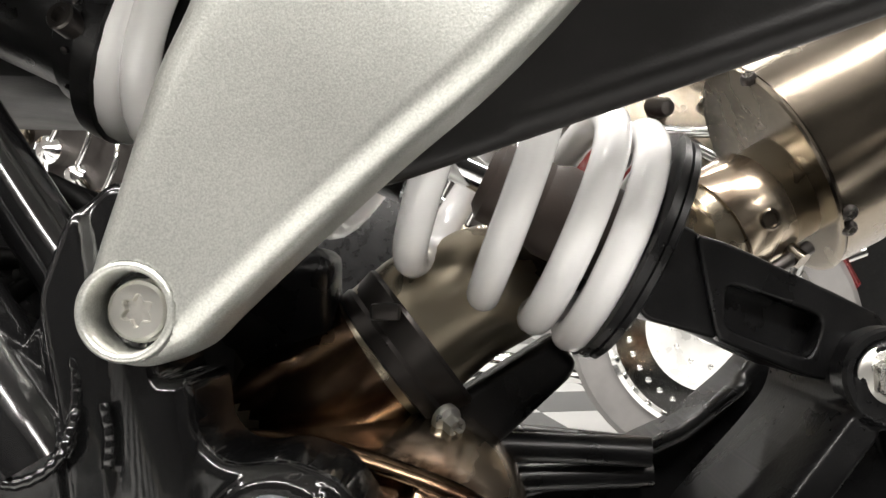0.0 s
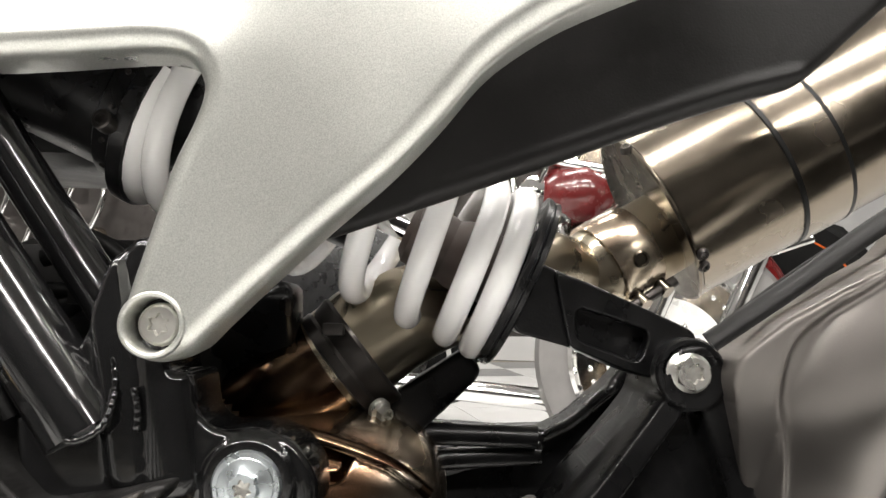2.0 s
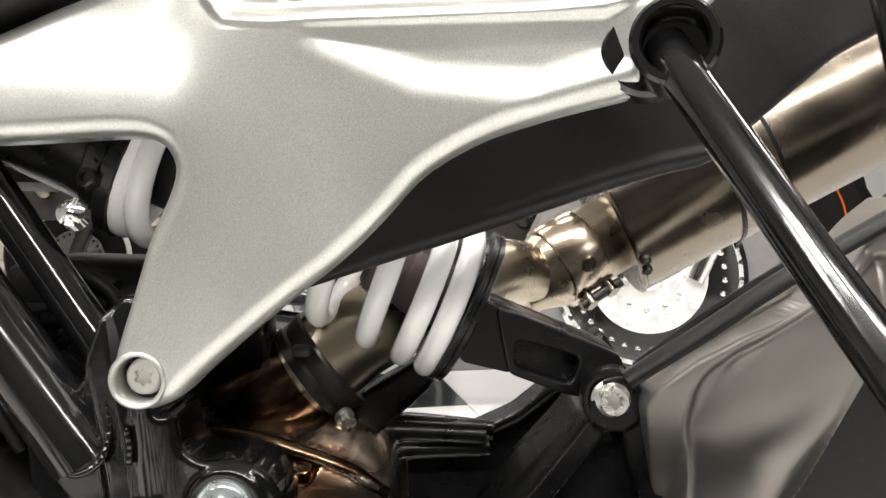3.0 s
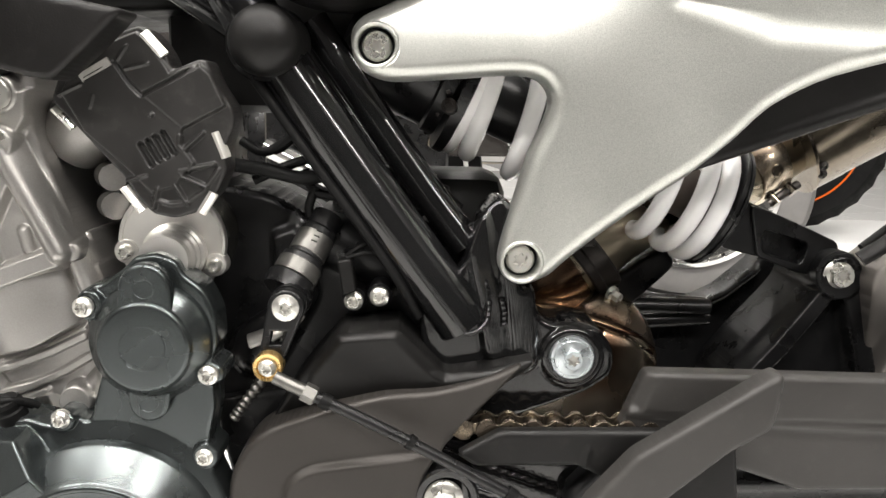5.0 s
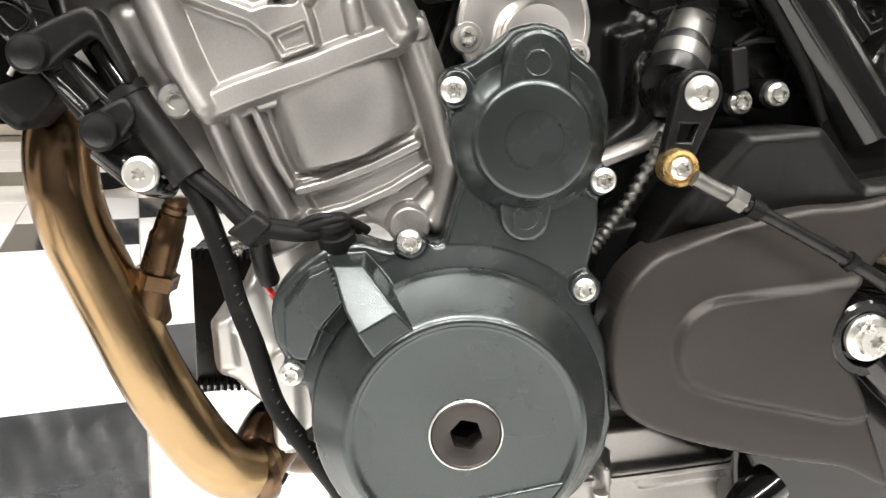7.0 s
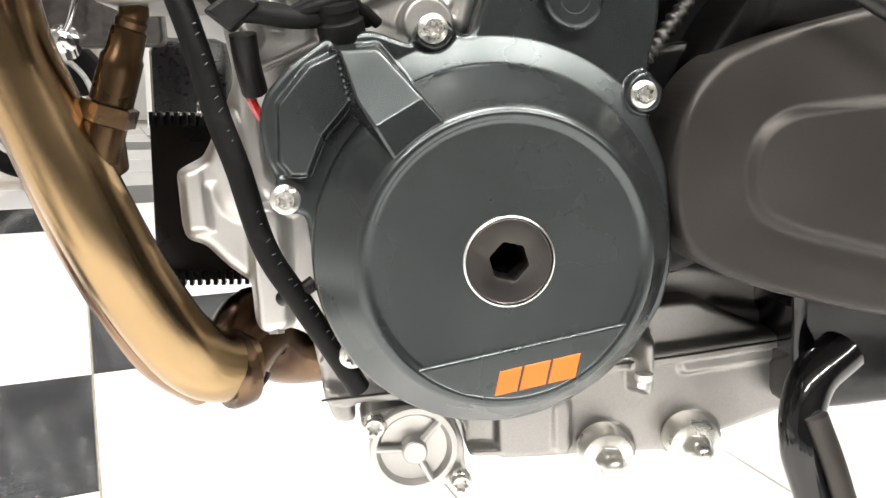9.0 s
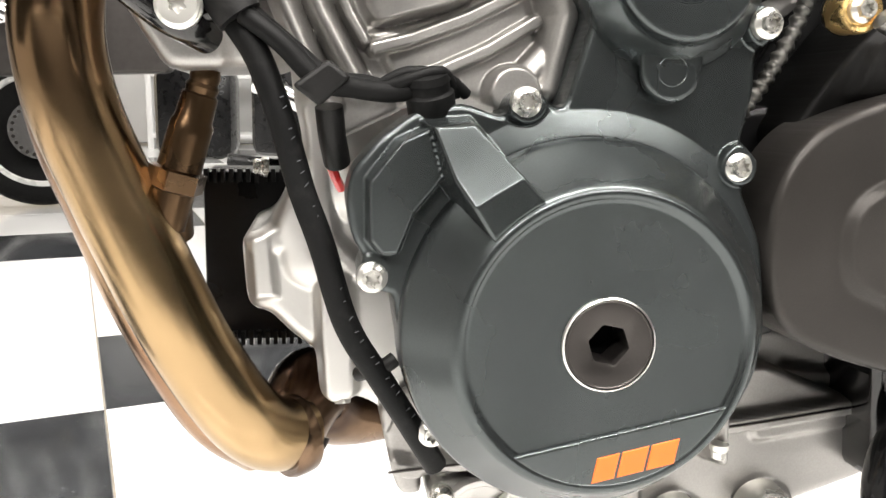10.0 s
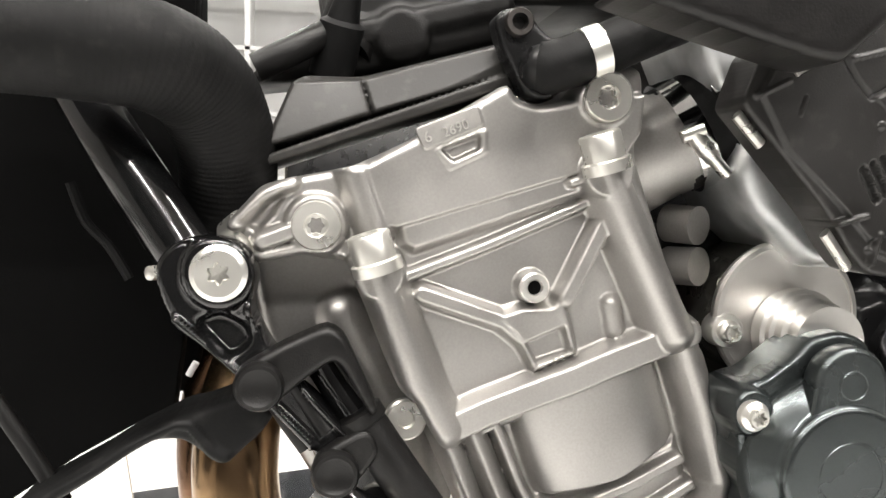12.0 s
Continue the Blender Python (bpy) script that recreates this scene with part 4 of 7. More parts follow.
# passenger footrest bar
LUG = (0.1728, 0.158, 0.8066)
bar = tube("footrest_bar", [LUG, (0.2075, 0.05, 0.7055), (0.2270, 0.010, 0.6700)], lambda t: 0.0085 - 0.001 * min(t * 3, 1), frame_black, bike, "gloss black footrest bar with an eye", 20)
turned("eye", (LUG[0], LUG[1] - 0.014, LUG[2]), (-0.25, -1, 0.05), [(0.0135, -0.03), (0.0165, -0.028), (0.0165, 0.0), (0.0152, 0.0016), (0.0128, 0.0016), (0.0118, 0.0), (0.0118, -0.015), (0.001, -0.016)], frame_black, bar, "", 32)
turned("eye_collar", (LUG[0] - 0.002, LUG[1] + 0.018, LUG[2] + 0.001), (-0.25, -1, 0.05), [(0.0185, -0.012), (0.0185, 0.004), (0.0165, 0.006), (0.014, 0.006)], frame_black, bar, "", 32)

LUG_TOP = (0.2217, 0.11, 0.856)
bar_two = tube("footrest_bar", [(0.2217, 0.11, 0.856), (0.2227, 0.085, 0.8012), (0.2225, 0.057, 0.7472), (0.2196, 0.007, 0.6612)], lambda t: 0.0085 - 0.001 * min(t * 3, 1), frame_black, bike, "gloss black footrest bar with an eye", 20)
turned("eye", (LUG_TOP[0], LUG_TOP[1] - 0.014, LUG_TOP[2]), (-0.25, -1, 0.05), [(0.0135, -0.03), (0.0165, -0.028), (0.0165, 0.0), (0.0152, 0.0016), (0.0128, 0.0016), (0.0118, 0.0), (0.0118, -0.015), (0.001, -0.016)], frame_black, bar_two, "", 32)

# main frame
main_tube = tube("frame_tube", [(-0.2571, 0.275, 0.8339), (-0.2205, 0.275, 0.7765), (-0.1583, 0.275, 0.6884), (-0.1014, 0.272, 0.6116), (-0.0959, 0.272, 0.603)], lambda t: 0.0195 if t < 0.93 else 0.0195 * math.sqrt(max(0.02, 1 - ((t - 0.93) / 0.07) ** 2)), frame_black, bike, "gloss black main frame tube", 28)
turned("tube_cap", (-0.2279, 0.252, 0.7918), (-0.1, -1, 0.0), [(0.0225, -0.03), (0.0225, 0.004), (0.0222, 0.006), (0.021, 0.0105), (0.018, 0.0145), (0.012, 0.0178), (0.006, 0.0192), (0.0005, 0.0196)], matt_black, main_tube, "matt black domed cap", 40, None, 60)
turned("cap_ring", (-0.2302, 0.262, 0.7913), (-0.1, -1, 0.0), [(0.0255, -0.02), (0.0255, 0.002), (0.0245, 0.004), (0.022, 0.004)], frame_black, main_tube, "", 40)
tube("upper_tube", [(-0.383, 0.31, 0.8968), (-0.3214, 0.3, 0.8516), (-0.2481, 0.28, 0.8045)], 0.0145, frame_black, main_tube, "", 20)
tube("rear_tube", [(-0.2052, 0.3, 0.8086), (-0.1339, 0.3, 0.7073), (-0.0941, 0.295, 0.6558)], 0.012, frame_black, main_tube, "", 18)
tube("brake_line", [(-0.2381, 0.262, 0.77), (-0.1954, 0.262, 0.7101), (-0.1474, 0.262, 0.6443), (-0.1278, 0.266, 0.6093)], 0.0035, rubber, main_tube, "black rubber line", 10)
PIV = (-0.0204, 0.5821)
frame_plate_line = [(-0.1295, 0.6243), (-0.0997, 0.6423), (-0.087, 0.6812), (-0.0744, 0.6942), (-0.0575, 0.6818), (-0.0572, 0.63), (-0.0478, 0.6324), (-0.0451, 0.6127), (-0.0355, 0.6049), (-0.0184, 0.6079), (-0.0012, 0.6025), (0.0099, 0.5871), (0.0103, 0.5693), (-0.0068, 0.5564), (-0.0348, 0.545), (-0.0738, 0.5308), (-0.1085, 0.5537), (-0.1255, 0.5892)]
frame_plate = relief("frame_plate", rounded(frame_plate_line, 0.006, 3), 0.268, 0.31, frame_black, bike, "gloss black cast frame plate at the swingarm pivot", edge=0.004, cell=0.0016, feats=[
    ("disc", PIV, 0.0195, 0.003, 0.003), ("arch", [(-0.0631, 0.6441), (-0.0564, 0.5831)], 0.014, 0.006), ("bar", [(-0.0905, 0.6777), (-0.0799, 0.6265), (-0.0734, 0.5872)], 0.006, 0.005, 0.006)])
for row in ([(-0.1075, 0.258, 0.6077), (-0.0944, 0.254, 0.6014), (-0.0823, 0.256, 0.6078), (-0.0793, 0.262, 0.6221)], [(-0.0715, 0.262, 0.6244), (-0.0694, 0.262, 0.6148), (-0.0695, 0.262, 0.6051)], [(-0.085, 0.262, 0.6085), (-0.0811, 0.262, 0.617), (-0.0809, 0.264, 0.6305), (-0.0859, 0.266, 0.6494)]):
    beads = len(curve_points(row, 0.0006))
    tube("weld_seam", row, lambda t, n=beads: 0.0017 + 0.0004 * abs(math.sin(t * n * 0.5)), frame_black, frame_plate, "", 10, 0.0008)
turned("pivot_washer", (PIV[0], 0.268, PIV[1]), (0, -1, 0), [(0.0158, -0.003), (0.0158, 0.0035), (0.0148, 0.005), (0.0125, 0.0052)], blue_zinc, frame_plate, "bluish zinc washer", 40)
bolt((PIV[0], 0.2635, PIV[1]), frame_plate, blue_zinc, 0.0128, 0.0072, 0.007, socket=0.5)
tube("shift_shaft_bridge", [(-0.0933, 0.29, 0.6656), (-0.0597, 0.3, 0.6778), (-0.0248, 0.3, 0.6918)], 0.006, frame_black, frame_plate, "", 14)

# swingarm with its mudguard and chain guard
inner_line = [(0.0593, 0.4072), (0.0548, 0.5602), (0.1019, 0.5743), (0.1443, 0.595), (0.1712, 0.6185), (0.2056, 0.6572), (0.2349, 0.6142), (0.2584, 0.4104)]
relief("swingarm_inner", rounded(inner_line, 0.006, 3), 0.43, 0.46, cast_black, bike, "black cast inner web of the swingarm", edge=0.004, cell=0.002, feats=[
    ("bar", [(0.0549, 0.5585), (0.102, 0.5721), (0.1444, 0.5922), (0.1729, 0.6153)], 0.0016, 0.006, 0.003)])
sw_line = [(0.1125, 0.457), (0.1146, 0.5432), (0.1361, 0.572), (0.1629, 0.6025), (0.1752, 0.6185), (0.178, 0.6343), (0.1848, 0.6473), (0.2014, 0.6499), (0.2167, 0.6288), (0.2319, 0.5688), (0.2459, 0.4591)]
swingarm = relief("swingarm", rounded(sw_line, 0.006, 3), 0.340, 0.40, cast_black, bike, "black cast swingarm with stiffening ribs", edge=0.005, cell=0.0014, feats=[
    ("bar", [(0.1821, 0.6127), (0.1538, 0.5739), (0.1248, 0.5393)], 0.0058, 0.018, 0.004), ("bar", [(0.2051, 0.6179), (0.2168, 0.5798), (0.2294, 0.5312)], 0.0062, 0.018, 0.004),
    ("disc", (0.1936, 0.6319), 0.0185, 0.020, 0.003)])
turned("bush", (0.1926, 0.322, 0.6326), (0, -1, 0), [(0.0182, -0.01), (0.0182, 0.0), (0.0170, 0.0015), (0.0148, 0.0015), (0.0140, 0.0), (0.0140, -0.003)], cast_black, swingarm, "", 36)
bolt((0.1926, 0.322, 0.6326), swingarm, zinc, 0.0128, 0.0092, 0.0075, socket=0.48)
guard_line = [(0.2068, 0.6324), (0.2107, 0.6425), (0.2326, 0.661), (0.2965, 0.6967), (0.3344, 0.7428), (0.3527, 0.7584), (0.3443, 0.7078), (0.3365, 0.672), (0.3169, 0.6147), (0.2983, 0.5552), (0.2884, 0.518), (0.2311, 0.517)]
mudguard = relief("mudguard", rounded(guard_line, 0.006, 3), 0.298, 0.35, guard_satin, bike, "dark grey satin plastic rear mudguard with facets", edge=0.003, cell=0.002, feats=[
    ("poly", rounded([(0.2322, 0.6272), (0.2375, 0.6519), (0.2799, 0.6824), (0.3371, 0.7263), (0.3408, 0.6871), (0.2913, 0.541), (0.2427, 0.5402), (0.2382, 0.591)], 0.012, 5), -0.010, 0.007), ("bar", [(0.2057, 0.6334), (0.2187, 0.563)], 0.0012, 0.002, 0.002), ("arch", [(0.258, 0.545), (0.268, 0.605), (0.312, 0.690)], 0.036, 0.012)],
                  tilt=lambda x, z: 3.0 * np.maximum(0.665 - np.asarray(z), 0) ** 2)
relief("inner_mudguard", rounded([(0.3046, 0.6266), (0.3833, 0.7582), (0.5405, 0.8481), (0.5836, 0.5054), (0.3246, 0.5011)], 0.01, 3), 0.38, 0.40, panel_plastic, bike, "dark grey inner mudguard behind the footrest bars", edge=0.006, cell=0.004, tilt=lambda x, z: 0.12 * (0.7 - np.asarray(z)) * (np.asarray(z) < 0.7))
tube("mudguard_edge", [(0.1955, 0.3, 0.649), (0.2383, 0.295, 0.6799), (0.2777, 0.29, 0.7099), (0.3385, 0.29, 0.7478), (0.4005, 0.29, 0.7832)], 0.006, matt_black, mudguard, "black upper edge", 12, 0.006, 0.5)
tube("mudguard_stay", [(0.2059, 0.32, 0.6543), (0.2556, 0.33, 0.6885), (0.3131, 0.34, 0.7235)], 0.003, matt_black, mudguard, "", 10)
chain_guard_line = [(0.026, 0.5799), (0.094, 0.5789), (0.2017, 0.5773), (0.3299, 0.5761), (0.406, 0.5757), (0.4146, 0.499), (0.1395, 0.4947), (0.0545, 0.5233), (0.0033, 0.5225)]
relief("chain_guard", rounded(chain_guard_line, 0.004, 2), 0.242, 0.254, guard_plastic, bike, "black plastic chain guard over the swingarm", edge=0.003, cell=0.002, feats=[
    ("bar", [(0.0154, 0.5516), (0.0615, 0.5473), (0.1774, 0.5423), (0.407, 0.5365)], 0.0008, 0.003, 0.004), ("poly", [(0.0317, 0.5838), (0.402, 0.5817), (0.4063, 0.543), (0.078, 0.5475), (0.0223, 0.5518)], 0.004, 0.006)])
relief("chain_slider", rounded([(-0.1011, 0.525), (-0.0893, 0.5322), (-0.0725, 0.5419), (-0.0239, 0.5425), (0.0234, 0.5431), (0.0856, 0.5414), (0.0921, 0.4837), (0.0338, 0.4879), (-0.0185, 0.518), (-0.0885, 0.5165)], 0.003, 2), 0.228, 0.2365, matt_black, bike, "black plastic chain slider", edge=0.003, cell=0.002, feats=[
    ("bar", [(-0.0159, 0.5152), (-0.0134, 0.5302)], 0.0012, 0.002, 0.0015)])
peg_line = [(-0.0182, 0.4995), (0.0126, 0.535), (0.1001, 0.5912), (0.1045, 0.5898), (0.1023, 0.5653), (0.0986, 0.5532), (0.0738, 0.5386), (0.0325, 0.5038), (0.0158, 0.4763), (-0.0172, 0.4761)]
relief("footrest_hanger", rounded(peg_line, 0.004, 2), 0.204, 0.222, guard_plastic, bike, "dark grey footrest hanger arm", edge=0.0045, cell=0.0015)

relief("swingarm_beam", rounded([(0.0095, 0.5109), (0.0575, 0.5242), (0.3232, 0.5245), (0.3462, 0.3565), (-0.0252, 0.3547), (-0.0215, 0.4761)], 0.006, 2), 0.266, 0.31, cast_black, bike, "black lower swingarm beam", edge=0.006, cell=0.003, feats=[
    ("bar", [(0.0182, 0.4866), (0.3252, 0.4935)], 0.003, 0.004, 0.004)])

# chain
chain = new("chain")
chain.parent = bike
ORIGIN[chain] = ORIGIN[bike]
tagged(chain, "steel drive chain with brass-toned side plates")
c0, c1 = Vector((-0.0808, 0.238, 0.5435)), Vector((0.0184, 0.238, 0.5433))
c0.z, c1.z = c0.z - 0.0048, c1.z - 0.0048
way = (c1 - c0).normalized()
pins = [c0 + way * 0.015875 * i for i in range(-4, 8)]


def link_outline(a, b, r):
    out = []
    for s in range(25):
        t = s / 24
        out.append((a[0] + (b[0] - a[0]) * t, a[2] + (b[2] - a[2]) * t + r * (0.76 + 0.24 * math.cos(2 * math.pi * t))))
    first = [(a[0] - r * math.cos(q), a[2] + r * math.sin(q)) for q in (-1.2, -0.8, -0.4, 0, 0.4, 0.8, 1.2)]
    last = [(b[0] + r * math.cos(q), b[2] + r * math.sin(q)) for q in (1.2, 0.8, 0.4, 0, -0.4, -0.8, -1.2)]
    low = [(x, 2 * (a[2] + (b[2] - a[2]) * (i / 24)) - z) for i, (x, z) in enumerate(out)]
    return first + out[1:-1] + last + list(reversed(low[1:-1]))


for i, (a, b) in enumerate(zip(pins, pins[1:])):
    outer = i % 2 == 0
    for y in ((0.2375, 0.2560) if outer else (0.2400, 0.2535)):
        plate("link_plate", link_outline(a, b, 0.0073), y, y + 0.0019, chain_steel, chain, "", 0.0005, 2)
for p in pins:
    tube("roller", [(p[0], 0.2372, p[2]), (p[0], 0.2585, p[2])], 0.0026, chain_steel, chain, "", 12, 0.02)
    tube("roller", [(p[0], 0.2425, p[2]), (p[0], 0.2535, p[2])], 0.0051, chain_steel, chain, "", 14, 0.02)

# woven mesh behind the bracket slot
mesh_line = [Vector(p) for p in [(0.1255, 0.225, 0.8873), (0.1751, 0.205, 0.8952), (0.1691, 0.210, 0.8680), (0.1564, 0.215, 0.8571), (0.1381, 0.220, 0.8530), (0.1307, 0.222, 0.8600)]]
mv, mf = [], []
mid = sum(mesh_line, Vector()) / len(mesh_line)
flat = [(p.x, p.z) for p in mesh_line]
for way in ((0.8, 0.6), (0.8, -0.6)):
    for k in range(-14, 15):
        run = [(mid.x + way[0] * s * 0.0015 - way[1] * k * 0.0028, mid.z + way[1] * s * 0.0015 + way[0] * k * 0.0028) for s in range(-26, 27)]
        q = np.array(run)
        keep = [i for i, d in enumerate(signed(q[:, 0], q[:, 1], flat)) if d < 0]
        if len(keep) > 2:
            a, b = run[keep[0]], run[keep[-1]]
            v, f = tube_lists([(a[0], mid.y - 0.5 * (a[0] - mid.x), a[1]), (b[0], mid.y - 0.5 * (b[0] - mid.x), b[1])], 0.0006, 6, 0.01)
            mf += [tuple(i + len(mv) for i in face) for face in f]
            mv += v
put("mesh_insert", from_lists("mesh_insert", mv, mf), wire_and_shade_zinc, bracket, "grey woven wire mesh insert")

# ---- shock absorber ----
SA, SD = Vector((0.1028, 0.365, 0.6808)), Vector((-0.915, -0.05, 0.403)).normalized()
shock = new("shock_absorber")
shock.parent = bike
ORIGIN[shock] = ORIGIN[bike]
tagged(shock, "shock absorber with a white coil spring")
PITCH = (0.0160, 0.0165, 0.0275, 0.036, 0.040, 0.042, 0.0335, 0.008)
side_a = SD.cross(Vector((0, 1, 0))).normalized()
side_b = SD.cross(side_a).normalized()
COIL, WIRE, PHASE = 0.0447, 0.0072, 2.2
line = []
rise = -0.0055
for pitch in PITCH:
    for k in range(28):
        a = 2 * math.pi * k / 28 + PHASE
        line.append(SA + SD * (rise + pitch * k / 28) + (side_a * math.cos(a) + side_b * math.sin(a)) * COIL)
    rise += pitch
line = line[7:]
verts, faces = [], []
for i, p in enumerate(line):
    w = (line[min(i + 1, len(line) - 1)] - line[max(i - 1, 0)]).normalized()
    out = (p - (SA + SD * (p - SA).dot(SD))).normalized()
    up = w.cross(out).normalized()
    for k in range(16):
        a = 2 * math.pi * k / 16
        verts.append(p + (out * math.cos(a) + up * math.sin(a)) * WIRE)
    if i:
        for k in range(16):
            a, b = (i - 1) * 16 + k, (i - 1) * 16 + (k + 1) % 16
            faces.append((a, b, b + 16, a + 16))
faces += [tuple(reversed(range(16))), tuple(range(len(verts) - 16, len(verts)))]
put("coil_spring", from_lists("coil_spring", verts, faces), spring_white, shock, "gloss white coil spring")
TOP = SA + SD * rise
turned("lower_perch", SA - SD * 0.0045, SD, [(0.02, -0.004), (0.049, -0.003), (0.0505, -0.002), (0.0505, 0.0005), (0.0492, 0.001), (0.0492, 0.002), (0.0512, 0.0025), (0.0512, 0.005), (0.049, 0.006), (0.037, 0.005), (0.036, 0.009), (0.02, 0.011)], cast_black, shock, "black spring seat", 48)
turned("damper_rod", SA, SD, [(0.007, 0), (0.007, 0.12), (0.001, 0.12)], chrome, shock, "bright chromed rod", 24)
turned("bump_stop", SA, SD, [(0.018, 0.0), (0.0205, 0.002), (0.0205, 0.034), (0.018, 0.04), (0.019, 0.044), (0.0175, 0.062), (0.012, 0.066), (0.008, 0.066)], surface("brown_foam", (0.045, 0.032, 0.026), 0.6, 0, 0.2, 60, 0.2, 800), shock, "dark brown rubber bump stop", 32)
turned("damper_body", TOP, SD, [(0.023, -0.115), (0.025, -0.12), (0.025, 0.01), (0.02, 0.012)], cast_black, shock, "black damper body", 32)
collar = turned("preload_collar", TOP, SD, [(0.03, -0.004), (0.046, -0.003), (0.0535, 0.0), (0.0535, 0.008), (0.050, 0.010), (0.044, 0.012), (0.044, 0.022), (0.041, 0.024), (0.041, 0.08), (0.036, 0.09), (0.02, 0.1), (0.001, 0.1)], cast_black, shock, "black preload collar and reservoir", 48)
for k in range(14):
    a = 2 * math.pi * k / 14
    p = TOP + SD * 0.016 + (side_a * math.cos(a) + side_b * math.sin(a)) * 0.0442
    turned("notch", p, side_a * math.cos(a) + side_b * math.sin(a), [(0.0016, -0.002), (0.0016, 0.0012), (0.001, 0.0014)], dark_steel, collar, "", 8)
adj = Vector((-0.1089, 0.3, 0.7537))
turned("adjuster", adj, (-0.2, -1, 0.2), [(0.0055, -0.006), (0.0055, 0.0015), (0.0048, 0.0022), (0.003, 0.0022), (0.0026, 0.0), (0.0005, 0.0)], dark_steel, collar, "small slotted adjuster", 20)
yoke_line = [(0.0966, 0.6646), (0.1086, 0.6864), (0.1151, 0.6893), (0.138, 0.6806), (0.1821, 0.663), (0.2025, 0.654), (0.2068, 0.637), (0.1975, 0.6233), (0.1824, 0.6265), (0.1673, 0.6298), (0.1334, 0.644), (0.1032, 0.6511)]
slant = lambda x, z: 0.25 * (np.asarray(x) - 0.15)
pocket = rounded([(0.135, 0.6658), (0.1772, 0.653), (0.1711, 0.6361), (0.1349, 0.6482)], 0.006, 5)
yoke = relief("shock_yoke", rounded(yoke_line, 0.004, 2), 0.3465, 0.39, cast_black, shock, "black machined lower shock yoke with a pocket", edge=0.002, cell=0.0012, feats=[
    ("bar", [(0.1193, 0.6781), (0.1106, 0.6507)], 0.001, 0.0005, 0.001)], tilt=slant)
plate("yoke_face", [rounded([(0.123, 0.6841), (0.1381, 0.6799), (0.1821, 0.6623), (0.2026, 0.6534), (0.2068, 0.637), (0.1975, 0.624), (0.1824, 0.6272), (0.1672, 0.6304), (0.1317, 0.6439)], 0.004, 3), pocket], 0.335, 0.348, cast_black, yoke, "", 0.0014, 2, slant)
plate("yoke_neck", rounded([(0.0974, 0.6637), (0.1096, 0.6855), (0.1154, 0.6885), (0.1249, 0.6843), (0.1331, 0.6435), (0.1034, 0.651)], 0.003), 0.338, 0.349, cast_black, yoke, "", 0.0014, 2, slant)

link_arm = relief("link_arm", rounded([(0.0315, 0.6099), (0.078, 0.6402), (0.0876, 0.6277), (0.0852, 0.6212), (0.053, 0.5899), (0.0326, 0.587), (0.022, 0.5942)], 0.003, 2), 0.39, 0.42, cast_black, shock, "black linkage arm under the spring", edge=0.004, cell=0.0025)
for row in ([(0.0403, 0.4, 0.5873), (0.0737, 0.4, 0.5875), (0.1227, 0.4, 0.587)], [(0.0494, 0.41, 0.57), (0.0863, 0.41, 0.5728), (0.1259, 0.41, 0.5758)], [(0.0179, 0.43, 0.5857), (0.0736, 0.43, 0.5854), (0.1296, 0.43, 0.5814)]):
    tube("lower_rail", row, 0.007, cast_black, link_arm, "black rail under the linkage", 12)

harness = tube("rear_harness", [(-0.1547, 0.34, 0.6856), (-0.1336, 0.34, 0.6909), (-0.1119, 0.335, 0.686), (-0.0988, 0.33, 0.6767)], 0.005, rubber, bike, "black cable harness beside the shock absorber", 12)
for row in ([(-0.161, 0.35, 0.6974), (-0.1367, 0.35, 0.6986), (-0.1077, 0.34, 0.6889)], [(-0.1481, 0.33, 0.6682), (-0.1294, 0.33, 0.667), (-0.1142, 0.325, 0.6593), (-0.1075, 0.32, 0.6515)], [(-0.1372, 0.33, 0.6603), (-0.1271, 0.33, 0.6639), (-0.113, 0.33, 0.6698), (-0.1035, 0.33, 0.6681)], [(-0.1553, 0.33, 0.7042), (-0.1229, 0.33, 0.6962), (-0.1044, 0.33, 0.681), (-0.1065, 0.33, 0.6582)], [(-0.14, 0.33, 0.6533), (-0.1245, 0.33, 0.6638), (-0.1073, 0.335, 0.6675)], [(-0.1425, 0.34, 0.6785), (-0.1269, 0.335, 0.6714), (-0.1111, 0.335, 0.6804)]):
    tube("cable", row, 0.0042, rubber, harness, "", 10)
tube("metal_clip", [(-0.126, 0.31, 0.6713), (-0.1202, 0.308, 0.6773), (-0.1146, 0.308, 0.6804), (-0.1113, 0.308, 0.6786), (-0.1133, 0.31, 0.6748), (-0.1227, 0.312, 0.6705)], 0.0018, zinc, harness, "bright metal spring clip", 8, 0.002)
shift_to(block("clip_block", (-0.006, -0.004, -0.006), (0.006, 0.004, 0.006), matt_black, harness, "", 0.001), (-0.121, 0.315, 0.6668))

